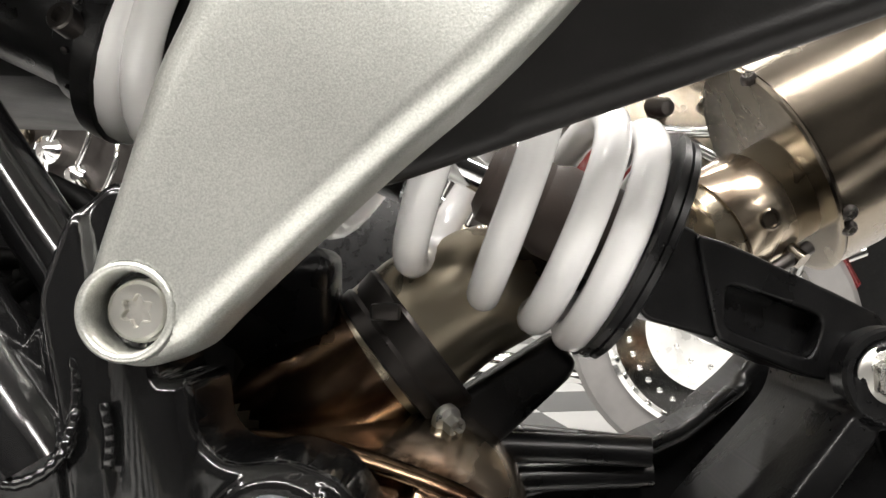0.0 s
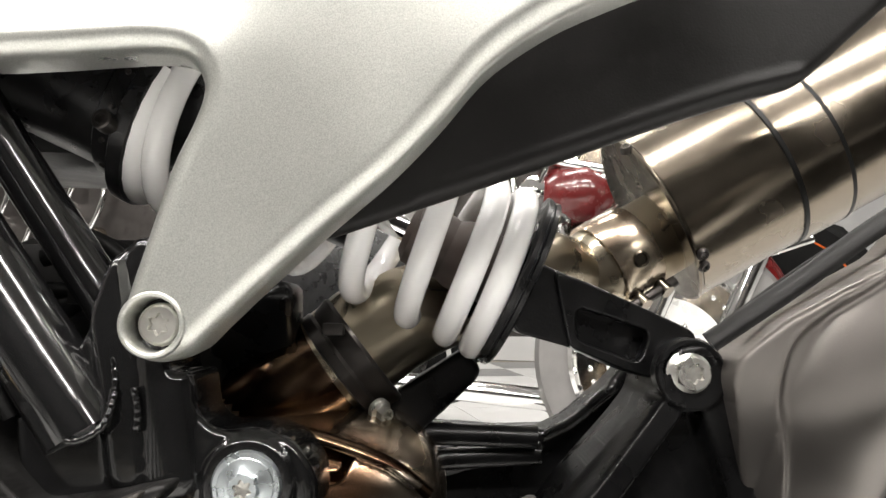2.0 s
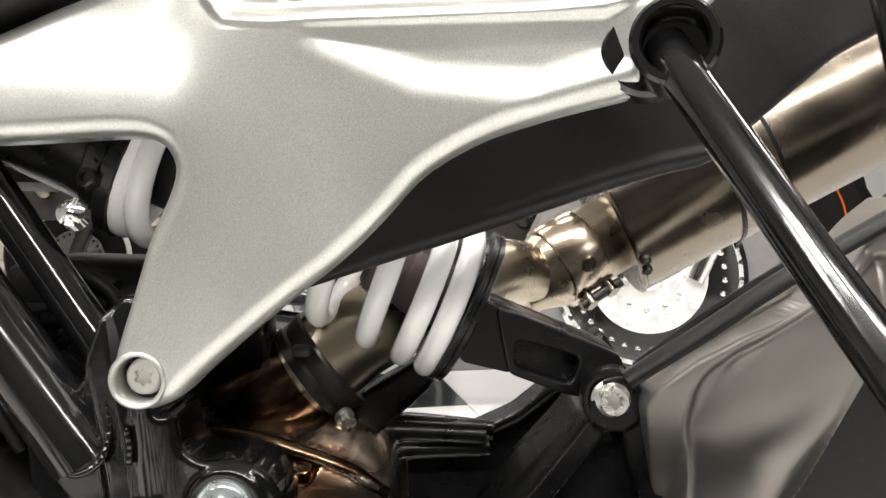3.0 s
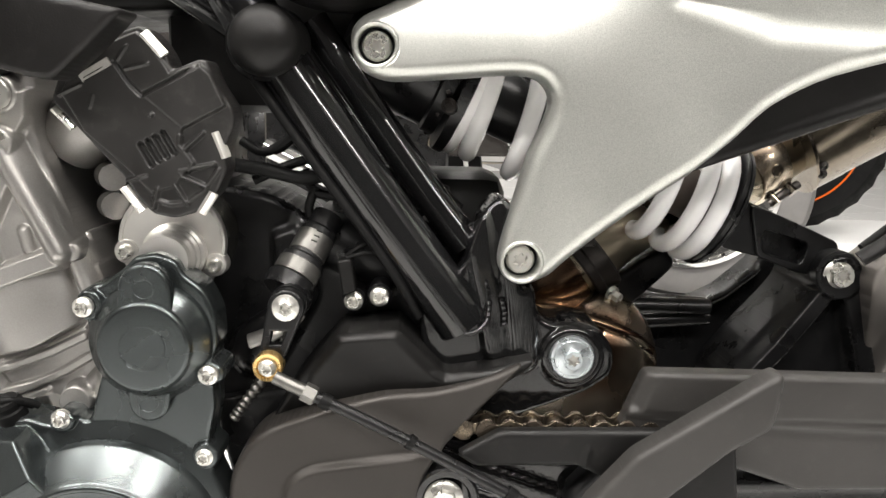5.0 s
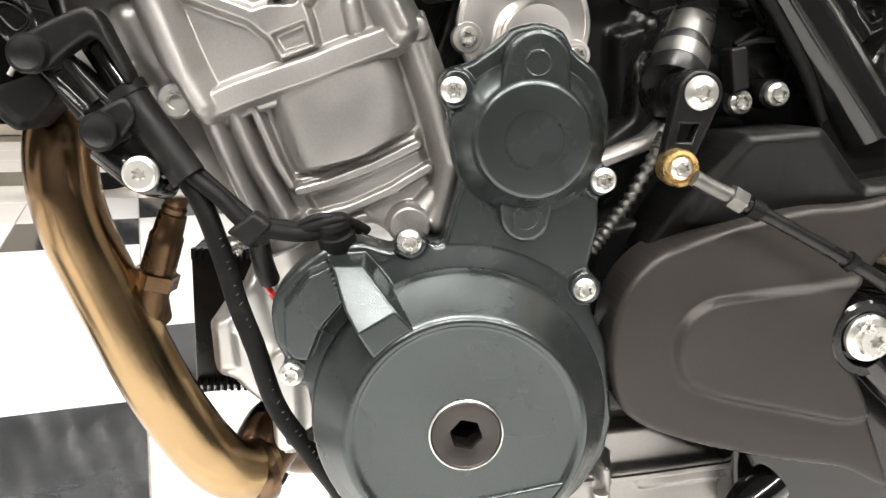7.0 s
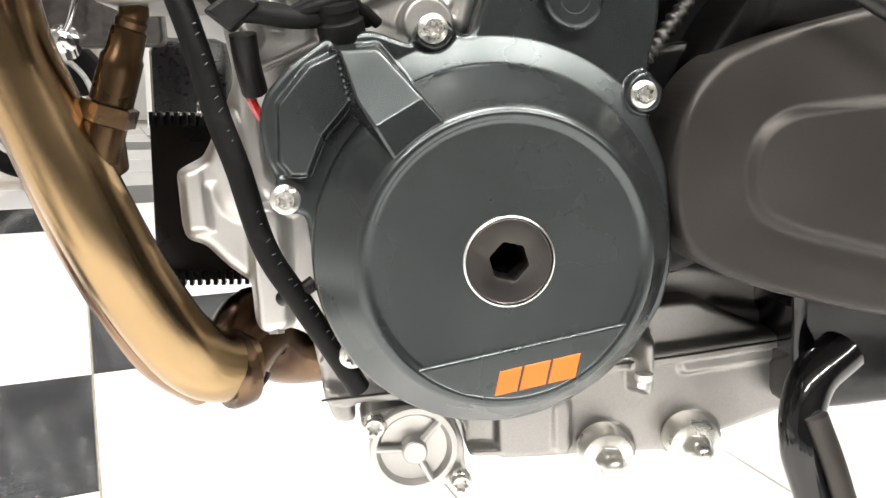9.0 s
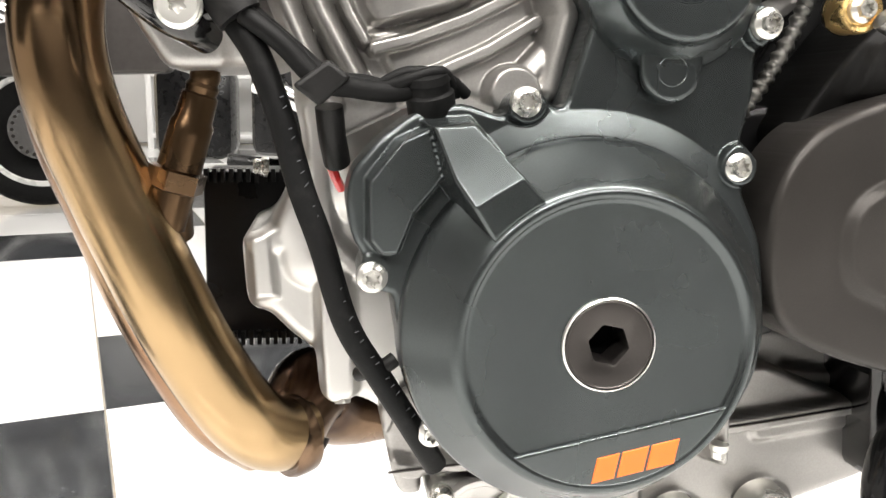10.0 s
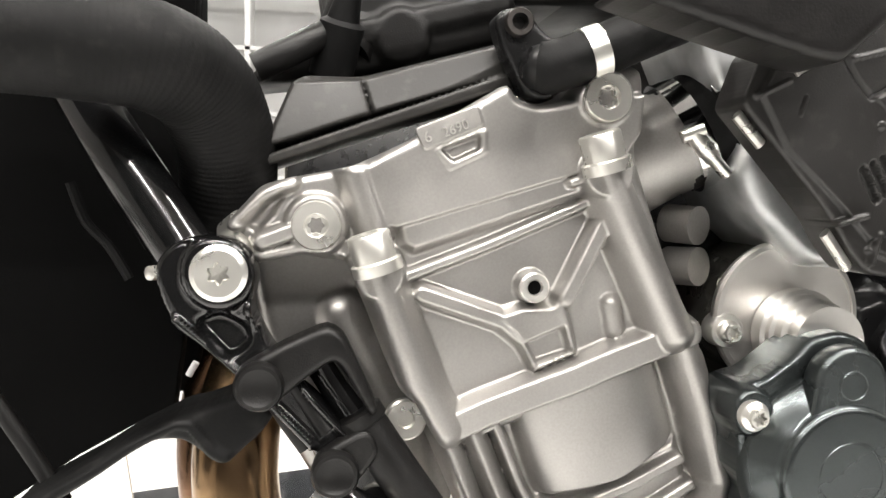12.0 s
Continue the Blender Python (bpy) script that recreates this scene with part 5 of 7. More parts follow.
# ---- exhaust ----
header = tube("header_pipe", [(-0.5514, 0.36, 0.6304), (-0.5568, 0.335, 0.6146), (-0.5593, 0.315, 0.5978), (-0.5594, 0.308, 0.5698), (-0.5539, 0.308, 0.5408), (-0.5428, 0.31, 0.5103)] + [(-0.5175, 0.312, 0.4496), (-0.5022, 0.318, 0.4161), (-0.4855, 0.326, 0.3865), (-0.4719, 0.338, 0.3691), (-0.4575, 0.355, 0.3618)], 0.0205, header_gold, bike, "gold-bronze heat-tinted steel header pipe", 32, 0.005)
tube("header_pipe_far", [(-0.5698, 0.41, 0.6258), (-0.5751, 0.39, 0.6069), (-0.5775, 0.372, 0.5865), (-0.5766, 0.362, 0.5577), (-0.5697, 0.36, 0.525), (-0.5568, 0.36, 0.491)] + [(-0.5381, 0.36, 0.4417), (-0.519, 0.364, 0.4002), (-0.4999, 0.37, 0.3673), (-0.4795, 0.385, 0.3452)], 0.019, header_brown, header, "", 28, 0.006)
turned("clamp_band", (-0.46, 0.352, 0.3613), (0.83, 0.52, 0.12), [(0.0215, -0.008), (0.0228, -0.006), (0.0232, 0.0), (0.0228, 0.006), (0.0215, 0.008), (0.02, 0.008)], burnt_pipe, header, "burnt steel clamp band", 36)
tube("collector", [(-0.4643, 0.36, 0.357), (-0.4546, 0.375, 0.3723), (-0.4464, 0.39, 0.3763), (-0.4347, 0.41, 0.3568), (-0.4046, 0.43, 0.349), (-0.3595, 0.45, 0.3489)], lambda t: 0.021 + 0.004 * math.sin(t * 3.1), burnt_pipe, header, "blued and browned steel collector", 28)
tube("heat_shield_tab", [(-0.4514, 0.35, 0.3497), (-0.4434, 0.352, 0.3512), (-0.4397, 0.354, 0.3578)], 0.0016, dark_steel, header, "", 8)
o2 = turned("oxygen_sensor", (-0.5111, 0.312, 0.5068), (0.3, -0.05, 0.95), [(0.0105, -0.022), (0.0105, -0.004), (0.0140, -0.003), (0.0140, 0.006), (0.0105, 0.007), (0.0102, 0.024), (0.0102, 0.029), (0.0090, 0.031), (0.0084, 0.043), (0.0072, 0.044), (0.0078, 0.047), (0.0066, 0.049), (0.0072, 0.052), (0.0060, 0.056), (0.0005, 0.056)],
            sensor_brown, bike, "brown heat-tinted oxygen sensor", 36, lambda i, a: hexed(a) if i in (2, 3) else 1)
tube("sensor_boss", [(-0.5142, 0.312, 0.5002), (-0.5147, 0.322, 0.4804)], 0.0100, sensor_brown, o2, "", 20)

mid = relief("exhaust_box", rounded([(-0.1336, 0.5765), (-0.0747, 0.5938), (-0.0257, 0.6037), (0.0135, 0.6065), (0.0441, 0.602), (0.0615, 0.5826), (0.0681, 0.5597), (0.0695, 0.5184), (0.0515, 0.4815), (-0.0337, 0.4642), (-0.1041, 0.4631), (-0.134, 0.5098)], 0.012, 4), 0.335, 0.44, collector_steel, bike, "heat-browned steel exhaust collector box with a welded seam", edge=0.034, cell=0.0018, feats=[
    ("bar", [(-0.0654, 0.6006), (-0.0293, 0.5998), (-0.002, 0.5939), (0.0377, 0.5805), (0.0594, 0.565), (0.0722, 0.5449)], 0.0022, 0.005, 0.0016), ("poly", rounded([(-0.0047, 0.5908), (0.0175, 0.5851), (0.0116, 0.5717), (-0.0025, 0.5698)], 0.003), -0.012, 0.003), ("bar", [(-0.0088, 0.5953), (-0.0097, 0.5841), (-0.0118, 0.5666)], 0.002, 0.004, 0.006)], tilt=lambda x, z: 0.2 * np.maximum(np.asarray(z) - 0.57, 0))
tube("brown_seam", [(-0.0686, 0.352, 0.598), (-0.0301, 0.344, 0.5983), (-0.0017, 0.338, 0.5934), (0.0378, 0.338, 0.58), (0.0595, 0.344, 0.5636)], 0.0042, burnt_pipe, mid, "dark brown welded seam", 12, 0.004, 0.6)
riser = tube("riser_pipe", [(-0.0693, 0.4, 0.5802), (-0.0289, 0.392, 0.6085), (0.0027, 0.392, 0.6311), (0.0245, 0.396, 0.6495), (0.0501, 0.402, 0.6621), (0.0831, 0.42, 0.6740), (0.1272, 0.455, 0.6935), (0.158, 0.488, 0.690)], lambda t: 0.033 if t < 0.42 else 0.033 - 0.008 * min(1, (t - 0.42) * 3), titan_pipe, bike, "bronze-toned riser pipe behind the spring", 36, 0.006)
tube("burnt_sleeve", [(-0.0518, 0.398, 0.594), (-0.0289, 0.392, 0.6085), (-0.0022, 0.392, 0.6276)], 0.0338, burnt_pipe, riser, "dark burnt lower sleeve", 36)
d = Vector((0.0245, 0.396, 0.6495)) - Vector((-0.0095, 0.392, 0.6223))
turned("band_clamp", (0.0089, 0.392, 0.6321), d, [(0.0338, -0.011), (0.0365, -0.010), (0.037, -0.004), (0.0355, -0.002), (0.0365, 0.003), (0.0378, 0.009), (0.0365, 0.011), (0.0338, 0.011)], dark_steel, riser, "dark steel band clamp", 48)
shift_to(block("clamp_lug", (0.0, 0.0, 0.0), (0.012, 0.008, 0.007), dark_steel, riser, "", 0.0015), (0.0037, 0.352, 0.6502))
bolt((0.0296, 0.365, 0.6051), riser, zinc, 0.0065, 0.0045, 0.008, way=(0.5, -0.6, -0.3))

m0, mw = Vector((0.2365, 0.525, 0.7456)), Vector((0.872, 0.0, 0.49)).normalized()
muffler = turned("muffler", m0, mw, [(0.020, -0.0180), (0.0655, -0.0200), (0.0695, -0.0195), (0.0704, -0.0180), (0.0697, -0.0164), (0.0685, -0.0160), (0.0685, 0.069), (0.0697, 0.0705), (0.0697, 0.1075), (0.0685, 0.109), (0.0685, 0.50), (0.0012, 0.52)],
                 steel_brushed, bike, "brushed steel muffler with clamped inlet pipe", 96, None, 30)
turned("end_band", m0, mw, [(0.0686, -0.0155), (0.0691, -0.0153), (0.0691, 0.0148), (0.0686, 0.015)], steel_brushed, muffler, "", 96)
for h in (0.0697, 0.1085):
    turned("seam_ring", m0 + mw * h, mw, [(0.0684, -0.0022), (0.0698, -0.0016), (0.0698, 0.0016), (0.0684, 0.0022)], matt_black, muffler, "black sealing ring", 96)
inlet, iway = Vector((0.190, 0.500, 0.703)), Vector((0.83, 0.24, 0.50)).normalized()
turned("inlet_pipe", inlet, iway, [(0.0235, -0.052), (0.0240, -0.040), (0.0318, -0.020), (0.0322, -0.016), (0.0322, 0.016), (0.0316, 0.018), (0.0316, 0.045), (0.020, 0.045)], titan_pipe, muffler, "bronze-toned inlet pipe", 64)
turned("inlet_clamp", inlet, iway, [(0.0322, -0.0170), (0.0346, -0.0170), (0.0352, -0.0160), (0.0352, 0.0160), (0.0346, 0.0170), (0.0322, 0.0170)], collector_steel, muffler, "satin steel inlet clamp", 64)
mu = (Vector((0, -1, 0)) + mw * mw.y).normalized()
mv = mw.cross(mu) * (1 if mw.cross(mu).z > 0 else -1)
for spot in ((0.243, 0.469, 0.707), (0.248, 0.470, 0.695), (0.1919, 0.4784, 0.7838)):
    foot = m0 + mw * (Vector(spot) - m0).dot(mw)
    way = (Vector(spot) - foot).normalized()
    bolt(foot + way * 0.0692, muffler, dark_steel, 0.0046, 0.0036, 0.0028, way=way, six=False, socket=0.62)
foot = inlet
way = Vector((0.187, 0.468, 0.694)) - foot
way = (way - iway * way.dot(iway)).normalized()
turned("clamp_slot", foot + way * 0.0357, way, [(0.0062, -0.002), (0.0062, 0.0006), (0.0054, 0.0012), (0.0042, 0.0012), (0.0038, 0.0), (0.0004, 0.0)], steel_brushed, muffler, "", 28)
low = (way * 0.72 + iway.cross(way) * 0.69).normalized()
if low.z > way.z:
    low = (way * 0.72 - iway.cross(way) * 0.69).normalized()
tube("clamp_screw", [foot + low * 0.0405 - iway * 0.018, foot + low * 0.0405 + iway * 0.020], 0.0042, dark_steel, muffler, "dark clamp screw", 14)
for along in (-0.010, 0.010):
    tube("clamp_eye", [foot + low * 0.0345 + iway * along, foot + low * 0.0455 + iway * along], 0.0052, steel_brushed, muffler, "", 16)

# ---- sprocket cover and gear linkage ----
relief("sprocket_shield", rounded([(-0.2145, 0.5618), (-0.2026, 0.578), (-0.1817, 0.6032), (-0.1412, 0.6072), (-0.1152, 0.5809), (-0.1087, 0.5745), (-0.0808, 0.5788), (-0.0488, 0.5864), (-0.0509, 0.5799), (-0.0865, 0.5526), (-0.1015, 0.5324), (-0.138, 0.512), (-0.2193, 0.5124), (-0.2299, 0.5346)], 0.004, 2), 0.246, 0.30, matt_black, bike, "matt dark plastic sprocket shield", edge=0.003, cell=0.002, feats=[
    ("poly", [(-0.1993, 0.5742), (-0.1793, 0.6006), (-0.1436, 0.6042), (-0.1203, 0.5778), (-0.1096, 0.5707), (-0.0579, 0.5814), (-0.0949, 0.5544), (-0.1576, 0.5545), (-0.2058, 0.551)], 0.004, 0.004)], tilt=lambda x, z: -0.25 * (np.asarray(z) - 0.58) - 0.0)
lower_line = [(-0.1047, 0.4106), (-0.1567, 0.4197), (-0.2009, 0.4305), (-0.2311, 0.4415), (-0.2454, 0.4530), (-0.2514, 0.4682), (-0.2536, 0.4848), (-0.2517, 0.5075), (-0.2443, 0.5250), (-0.2311, 0.5385), (-0.2099, 0.5472), (-0.1854, 0.5547), (-0.1484, 0.5641), (-0.1171, 0.5652), (-0.083, 0.5737), (-0.0536, 0.5865), (-0.1019, 0.5349), (-0.1218, 0.5103), (-0.1246, 0.4899), (-0.1057, 0.4632), (-0.075, 0.3944)]
lower_cover = relief("sprocket_cover", rounded(lower_line, 0.012, 4), 0.234, 0.272, cover_plastic, bike, "dark grey-brown plastic sprocket cover with a raised oval", edge=0.004, cell=0.0015, feats=[
    ("poly", rounded([(-0.2177, 0.4855), (-0.2138, 0.5039), (-0.1997, 0.5137), (-0.1754, 0.5168), (-0.1263, 0.5224), (-0.07, 0.5293), (-0.048, 0.5157), (-0.0415, 0.4604), (-0.1087, 0.4406), (-0.1914, 0.4596), (-0.2118, 0.4685)], 0.008, 4), 0.0045, 0.0055)], tilt=lambda x, z: 0.06 * (np.asarray(x) + 0.15))
turned("cover_spot", (-0.1999, 0.262, 0.5598), (0, -1, 0), [(0.006, -0.004), (0.006, 0.001), (0.004, 0.002), (0.002, 0.001)], rubber, lower_cover, "", 20)
boss = turned("mount_boss", (-0.1069, 0.236, 0.4918), (0, -1, 0), [(0.022, -0.02), (0.022, 0.004), (0.0205, 0.006), (0.0165, 0.006), (0.015, 0.003), (0.0145, 0.0)], frame_black, bike, "gloss black round footrest mount", 40)
bolt((-0.109, 0.228, 0.4934), boss, zinc, 0.0132, 0.0098, 0.008, socket=0.34)
tube("mount_arm", [(-0.1012, 0.24, 0.4791), (-0.0794, 0.238, 0.4585), (-0.0499, 0.236, 0.4338), (-0.0116, 0.234, 0.401)], 0.012, frame_black, boss, "", 18)

LEV, BALL = Vector((-0.2135, 0.229, 0.6236)), Vector((-0.2243, 0.217, 0.5858))
def lobe_outline(a, b, ra, rb):
    d = (Vector((b[0], b[2])) - Vector((a[0], a[2])))
    ang = math.atan2(d.y, d.x)
    one = [(a[0] + ra * math.cos(ang + q), a[2] + ra * math.sin(ang + q)) for q in np.linspace(math.pi / 2, 3 * math.pi / 2, 13)]
    two = [(b[0] + rb * math.cos(ang + q), b[2] + rb * math.sin(ang + q)) for q in np.linspace(-math.pi / 2, math.pi / 2, 11)]
    return one + two


hole = [tuple(LEV.xz.lerp(BALL.xz, t) + Vector((s, 0))) for t, s in ((0.42, -0.0048), (0.42, 0.0048), (0.66, 0.0036), (0.66, -0.0036))]
lever = plate("shift_lever", [lobe_outline(LEV, BALL, 0.0118, 0.0078), hole], 0.230, 0.240, cast_black, bike, "black cast gear shift lever", 0.0016)
bolt((LEV.x, 0.2305, LEV.z), lever, zinc, 0.0089, 0.0048, 0.005)
turned("shift_shaft", (LEV.x, 0.30, LEV.z), (0, -1, 0), [(0.0135, 0.0), (0.0135, 0.012), (0.0145, 0.013), (0.0145, 0.030), (0.0125, 0.033), (0.0125, 0.037), (0.0135, 0.039), (0.0125, 0.041), (0.0125, 0.045), (0.0135, 0.047), (0.0125, 0.049), (0.0125, 0.06)], cast_black, lever, "black shaft sleeve", 32)
turned("ball_eye", (BALL.x, 0.2315, BALL.z), (0, -1, 0), [(0.0095, -0.003), (0.0098, 0.0), (0.0098, 0.0085), (0.009, 0.0098), (0.0072, 0.0095), (0.0065, 0.008), (0.0005, 0.008)], gold_zinc, lever, "gold-passivated ball joint", 36)
bolt((BALL.x, 0.2225, BALL.z), lever, zinc, 0.0058, 0.0042, 0.005)
rod = tube("shift_rod", [(-0.1969, 0.216, 0.5706), (-0.1771, 0.216, 0.5617), (-0.1316, 0.217, 0.5384), (-0.0649, 0.219, 0.5015), (-0.0194, 0.22, 0.4768)], 0.0038, cast_black, bike, "thin black gear shift rod", 14)
tube("rod_end", [(-0.2191, 0.217, 0.5817), (-0.2067, 0.217, 0.5757), (-0.1936, 0.216, 0.5699)], 0.0043, rod_zinc, rod, "grey zinc rod end", 16)
turned("lock_nut", (-0.1969, 0.216, 0.5713), (0.9, 0.0, -0.5), [(0.0064, -0.004), (0.0064, 0.004), (0.0052, 0.005)], rod_zinc, rod, "grey zinc lock nut", 24, lambda i, a: hexed(a))
for px in ([(-0.1897, 0.216, 0.5675), (-0.1831, 0.216, 0.5644)], [(-0.1333, 0.217, 0.5398), (-0.1299, 0.217, 0.5373)], [(-0.0681, 0.219, 0.5037), (-0.0624, 0.219, 0.5)]):
    tube("rod_sleeve", px, 0.0052, rubber, rod, "", 14)
tube("corrugated_cable", [(-0.257, 0.266, 0.534), (-0.2467, 0.266, 0.5484), (-0.2334, 0.268, 0.5667), (-0.2211, 0.27, 0.5902), (-0.2153, 0.275, 0.5997)], lambda t: 0.0036 + 0.0007 * math.sin(t * 110), rod_zinc, bike, "grey corrugated sleeve of a thin cable", 14, 0.0006)
tube("strut", [(-0.2491, 0.285, 0.5845), (-0.2234, 0.285, 0.595), (-0.2137, 0.29, 0.6049)], 0.006, engine_gray, gearbox, "grey cast strut", 12, 0.004, 0.6)
for at in ((-0.1734, 0.272, 0.6186), (-0.1552, 0.266, 0.6235)):
    bolt(at, gearbox, zinc, 0.0066, 0.0048, 0.005)
    turned("screw_boss", (at[0], at[1] + 0.02, at[2]), (0, -1, 0), [(0.0085, -0.01), (0.0085, 0.016), (0.007, 0.018)], cast_black, gearbox, "", 24)
conn = plate("sensor_plug", rounded([(-0.1843, 0.6477), (-0.1745, 0.6496), (-0.1711, 0.6263), (-0.1803, 0.6233)], 0.002), 0.266, 0.282, matt_black, bike, "small black cable plug", 0.0015)
tube("plug_wire", [(-0.1784, 0.272, 0.649), (-0.1671, 0.272, 0.6526), (-0.1542, 0.275, 0.6534), (-0.1475, 0.285, 0.6547)], 0.0018, rubber, conn, "", 8)
tube("plug_wire", [(-0.1789, 0.274, 0.6498), (-0.1668, 0.276, 0.6575), (-0.1513, 0.285, 0.6594)], 0.0018, rubber, conn, "", 8)
sa, sb = Vector((-0.2168, 0.262, 0.63)), Vector((-0.1949, 0.292, 0.6714))
sens = turned("gear_sensor", sa, sb - sa, [(0.0165, -0.004), (0.0172, 0.0), (0.0172, 0.006), (0.0150, 0.008), (0.0150, 0.022), (0.0128, 0.024), (0.0128, 0.046), (0.0112, 0.048), (0.0112, 0.06)], cast_black, bike, "black gear sensor housing with a metal band", 36)
sd = (sb - sa).normalized()
turned("band", sa + sd * 0.013, sd, [(0.0150, -0.0055), (0.0158, -0.005), (0.0158, 0.005), (0.0150, 0.0055)], rod_zinc, sens, "polished metal band", 36)
turned("tab_ring", sa + sd * 0.034, sd, [(0.0128, -0.008), (0.0133, -0.0075), (0.0133, 0.0075), (0.0128, 0.008)], rod_zinc, sens, "grey printed sleeve", 36)
for k in range(3):
    tube("print_bar", [Vector((-0.2011, 0.262, 0.6629)) + sd * (0.004 * k) , Vector((-0.1973, 0.262, 0.6614)) + sd * (0.004 * k)], 0.0005, rubber, sens, "", 6)

# ---- starter motor, throttle body ----
st = Vector((-0.2979, 0.276, 0.6577))
starter = turned("starter_motor", st, (0.0, -1, 0.0), [(0.033, -0.13), (0.0335, -0.004), (0.0365, -0.004), (0.0372, 0.0), (0.0362, 0.002), (0.034, 0.0024), (0.0335, 0.0014), (0.024, 0.0014)], bare_alloy, bike, "bare metal starter motor with a round end plate", 64)
turned("motor_body", st, (0.0, -1, 0.0), [(0.0335, -0.13), (0.0342, -0.128), (0.0342, -0.006), (0.033, -0.004)], motor_steel, starter, "polished grey motor body", 64)
nose = Vector((-0.2952, 0.27, 0.6501))
turned("gear_nose", nose, (0.0, -1, 0.0), [(0.0215, -0.004), (0.0215, 0.004), (0.0198, 0.0055), (0.0198, 0.009), (0.0182, 0.0105), (0.0182, 0.016), (0.0165, 0.018), (0.0165, 0.026)], bare_alloy, starter, "stepped bare metal nose", 48)
for at in ((-0.3291, 0.271, 0.6508), (-0.2689, 0.271, 0.6427)):
    turned("ear", (at[0], at[1] + 0.006, at[2]), (0, -1, 0), [(0.0085, -0.006), (0.0085, 0.003), (0.0078, 0.004), (0.004, 0.004)], bare_alloy, starter, "", 24)
    bolt(at, starter, zinc, 0.0055, 0.0044, 0.005)
tb_line = [(-0.3526, 0.7521), (-0.3445, 0.7744), (-0.331, 0.7839), (-0.3138, 0.7915), (-0.2973, 0.7977), (-0.2884, 0.7906), (-0.2811, 0.7794), (-0.279, 0.7715), (-0.2628, 0.7784), (-0.258, 0.7778), (-0.2523, 0.7638), (-0.2431, 0.7497), (-0.2419, 0.7409), (-0.2486, 0.725), (-0.2476, 0.7118), (-0.2543, 0.697), (-0.2658, 0.6855), (-0.28, 0.6811), (-0.2939, 0.6837), (-0.3026, 0.6935), (-0.311, 0.7067), (-0.3339, 0.7319)]
tbody = relief("throttle_cover", rounded(tb_line, 0.003, 2), 0.225, 0.25, cover_black, bike, "matt black moulded throttle body cover with ribs", edge=0.002, cell=0.0007, feats=[
    ("poly", [(-0.3455, 0.7565), (-0.3379, 0.7723), (-0.3128, 0.788), (-0.2991, 0.7934), (-0.29, 0.7857), (-0.2798, 0.7699), (-0.262, 0.7756), (-0.2554, 0.7697), (-0.2471, 0.7503), (-0.2736, 0.7363), (-0.2759, 0.7288), (-0.2681, 0.7169), (-0.279, 0.7011), (-0.2937, 0.6974), (-0.3089, 0.7128), (-0.3326, 0.7341)], 0.0024, 0.0012),
    ("poly", [(-0.2973, 0.7569), (-0.28, 0.7659), (-0.2627, 0.7756), (-0.2548, 0.769), (-0.2471, 0.751), (-0.2736, 0.737)], 0.0034, 0.0012),
    ("bar", [(-0.3124, 0.7754), (-0.3039, 0.7629), (-0.2974, 0.7563), (-0.28, 0.7653), (-0.2634, 0.7742)], 0.0006, -0.0020, 0.0010),
    *[("bar", pts, 0.0013, -0.0042, 0.0009) for pts in ([(-0.299, 0.7264), (-0.2927, 0.7148)], [(-0.2945, 0.7288), (-0.2881, 0.7173)], [(-0.2899, 0.7313), (-0.2835, 0.7197)], [(-0.2854, 0.7338), (-0.2789, 0.7222)])],
    *[("bar", pts, 0.0006, 0.0036, 0.0010) for pts in ([(-0.2759, 0.7109), (-0.255, 0.7153)], [(-0.273, 0.7237), (-0.2613, 0.7341)], [(-0.2746, 0.7074), (-0.26, 0.7014)], [(-0.279, 0.7018), (-0.2718, 0.69)], [(-0.2895, 0.7002), (-0.2928, 0.6876)], [(-0.3068, 0.7715), (-0.2925, 0.7751)], [(-0.3045, 0.7855), (-0.3117, 0.7754)], [(-0.3284, 0.7484), (-0.3263, 0.7551)], [(-0.3466, 0.7555), (-0.3337, 0.7617)], [(-0.3094, 0.7041), (-0.2961, 0.7078)])],
    ("disc", (-0.2917, 0.7446), 0.0013, 0.005, 0.0008), ("bar", [(-0.2751, 0.7322), (-0.276, 0.7267), (-0.2681, 0.7158), (-0.2703, 0.7116)], 0.0008, 0.0036, 0.0010),
    ("bar", [(-0.2932, 0.6932), (-0.2829, 0.6898), (-0.2724, 0.6914), (-0.2618, 0.6985), (-0.2527, 0.7119)], 0.0008, 0.002, 0.001)])
plate("label", [(-0.3343, 0.7677), (-0.3162, 0.7783), (-0.3138, 0.774), (-0.3312, 0.7631)], 0.2212, 0.2230, surface("label_gray", (0.34, 0.33, 0.31), 0.5), tbody, "light grey printed sticker", 0.0002)
for k in range(2):
    a = (-0.3316, 0.221, 0.7674)
    plate("print_bar", [(a[0] + 0.001, a[2] - 0.002 - k * 0.0022 + 0.0), (a[0] + 0.0125, a[2] + 0.0046 - k * 0.0022), (a[0] + 0.0127, a[2] + 0.0052 - k * 0.0022), (a[0] + 0.0012, a[2] - 0.0012 - k * 0.0022)], 0.2208, 0.2214, matt_black, tbody, "", 0.0001)
for a, b in (((-0.2537, 0.226, 0.7352), (-0.2476, 0.226, 0.7194)), ((-0.264, 0.226, 0.6847), (-0.2559, 0.226, 0.6976)), ((-0.3117, 0.228, 0.7001), (-0.3005, 0.228, 0.6854)), ((-0.2944, 0.224, 0.7931), (-0.2828, 0.224, 0.78)), ((-0.3524, 0.23, 0.7481), (-0.341, 0.23, 0.7362))):
    clip = tube("spring_clip", [a, b], 0.0036, zinc, tbody, "bright metal spring clip", 8, 0.02, 0.6)
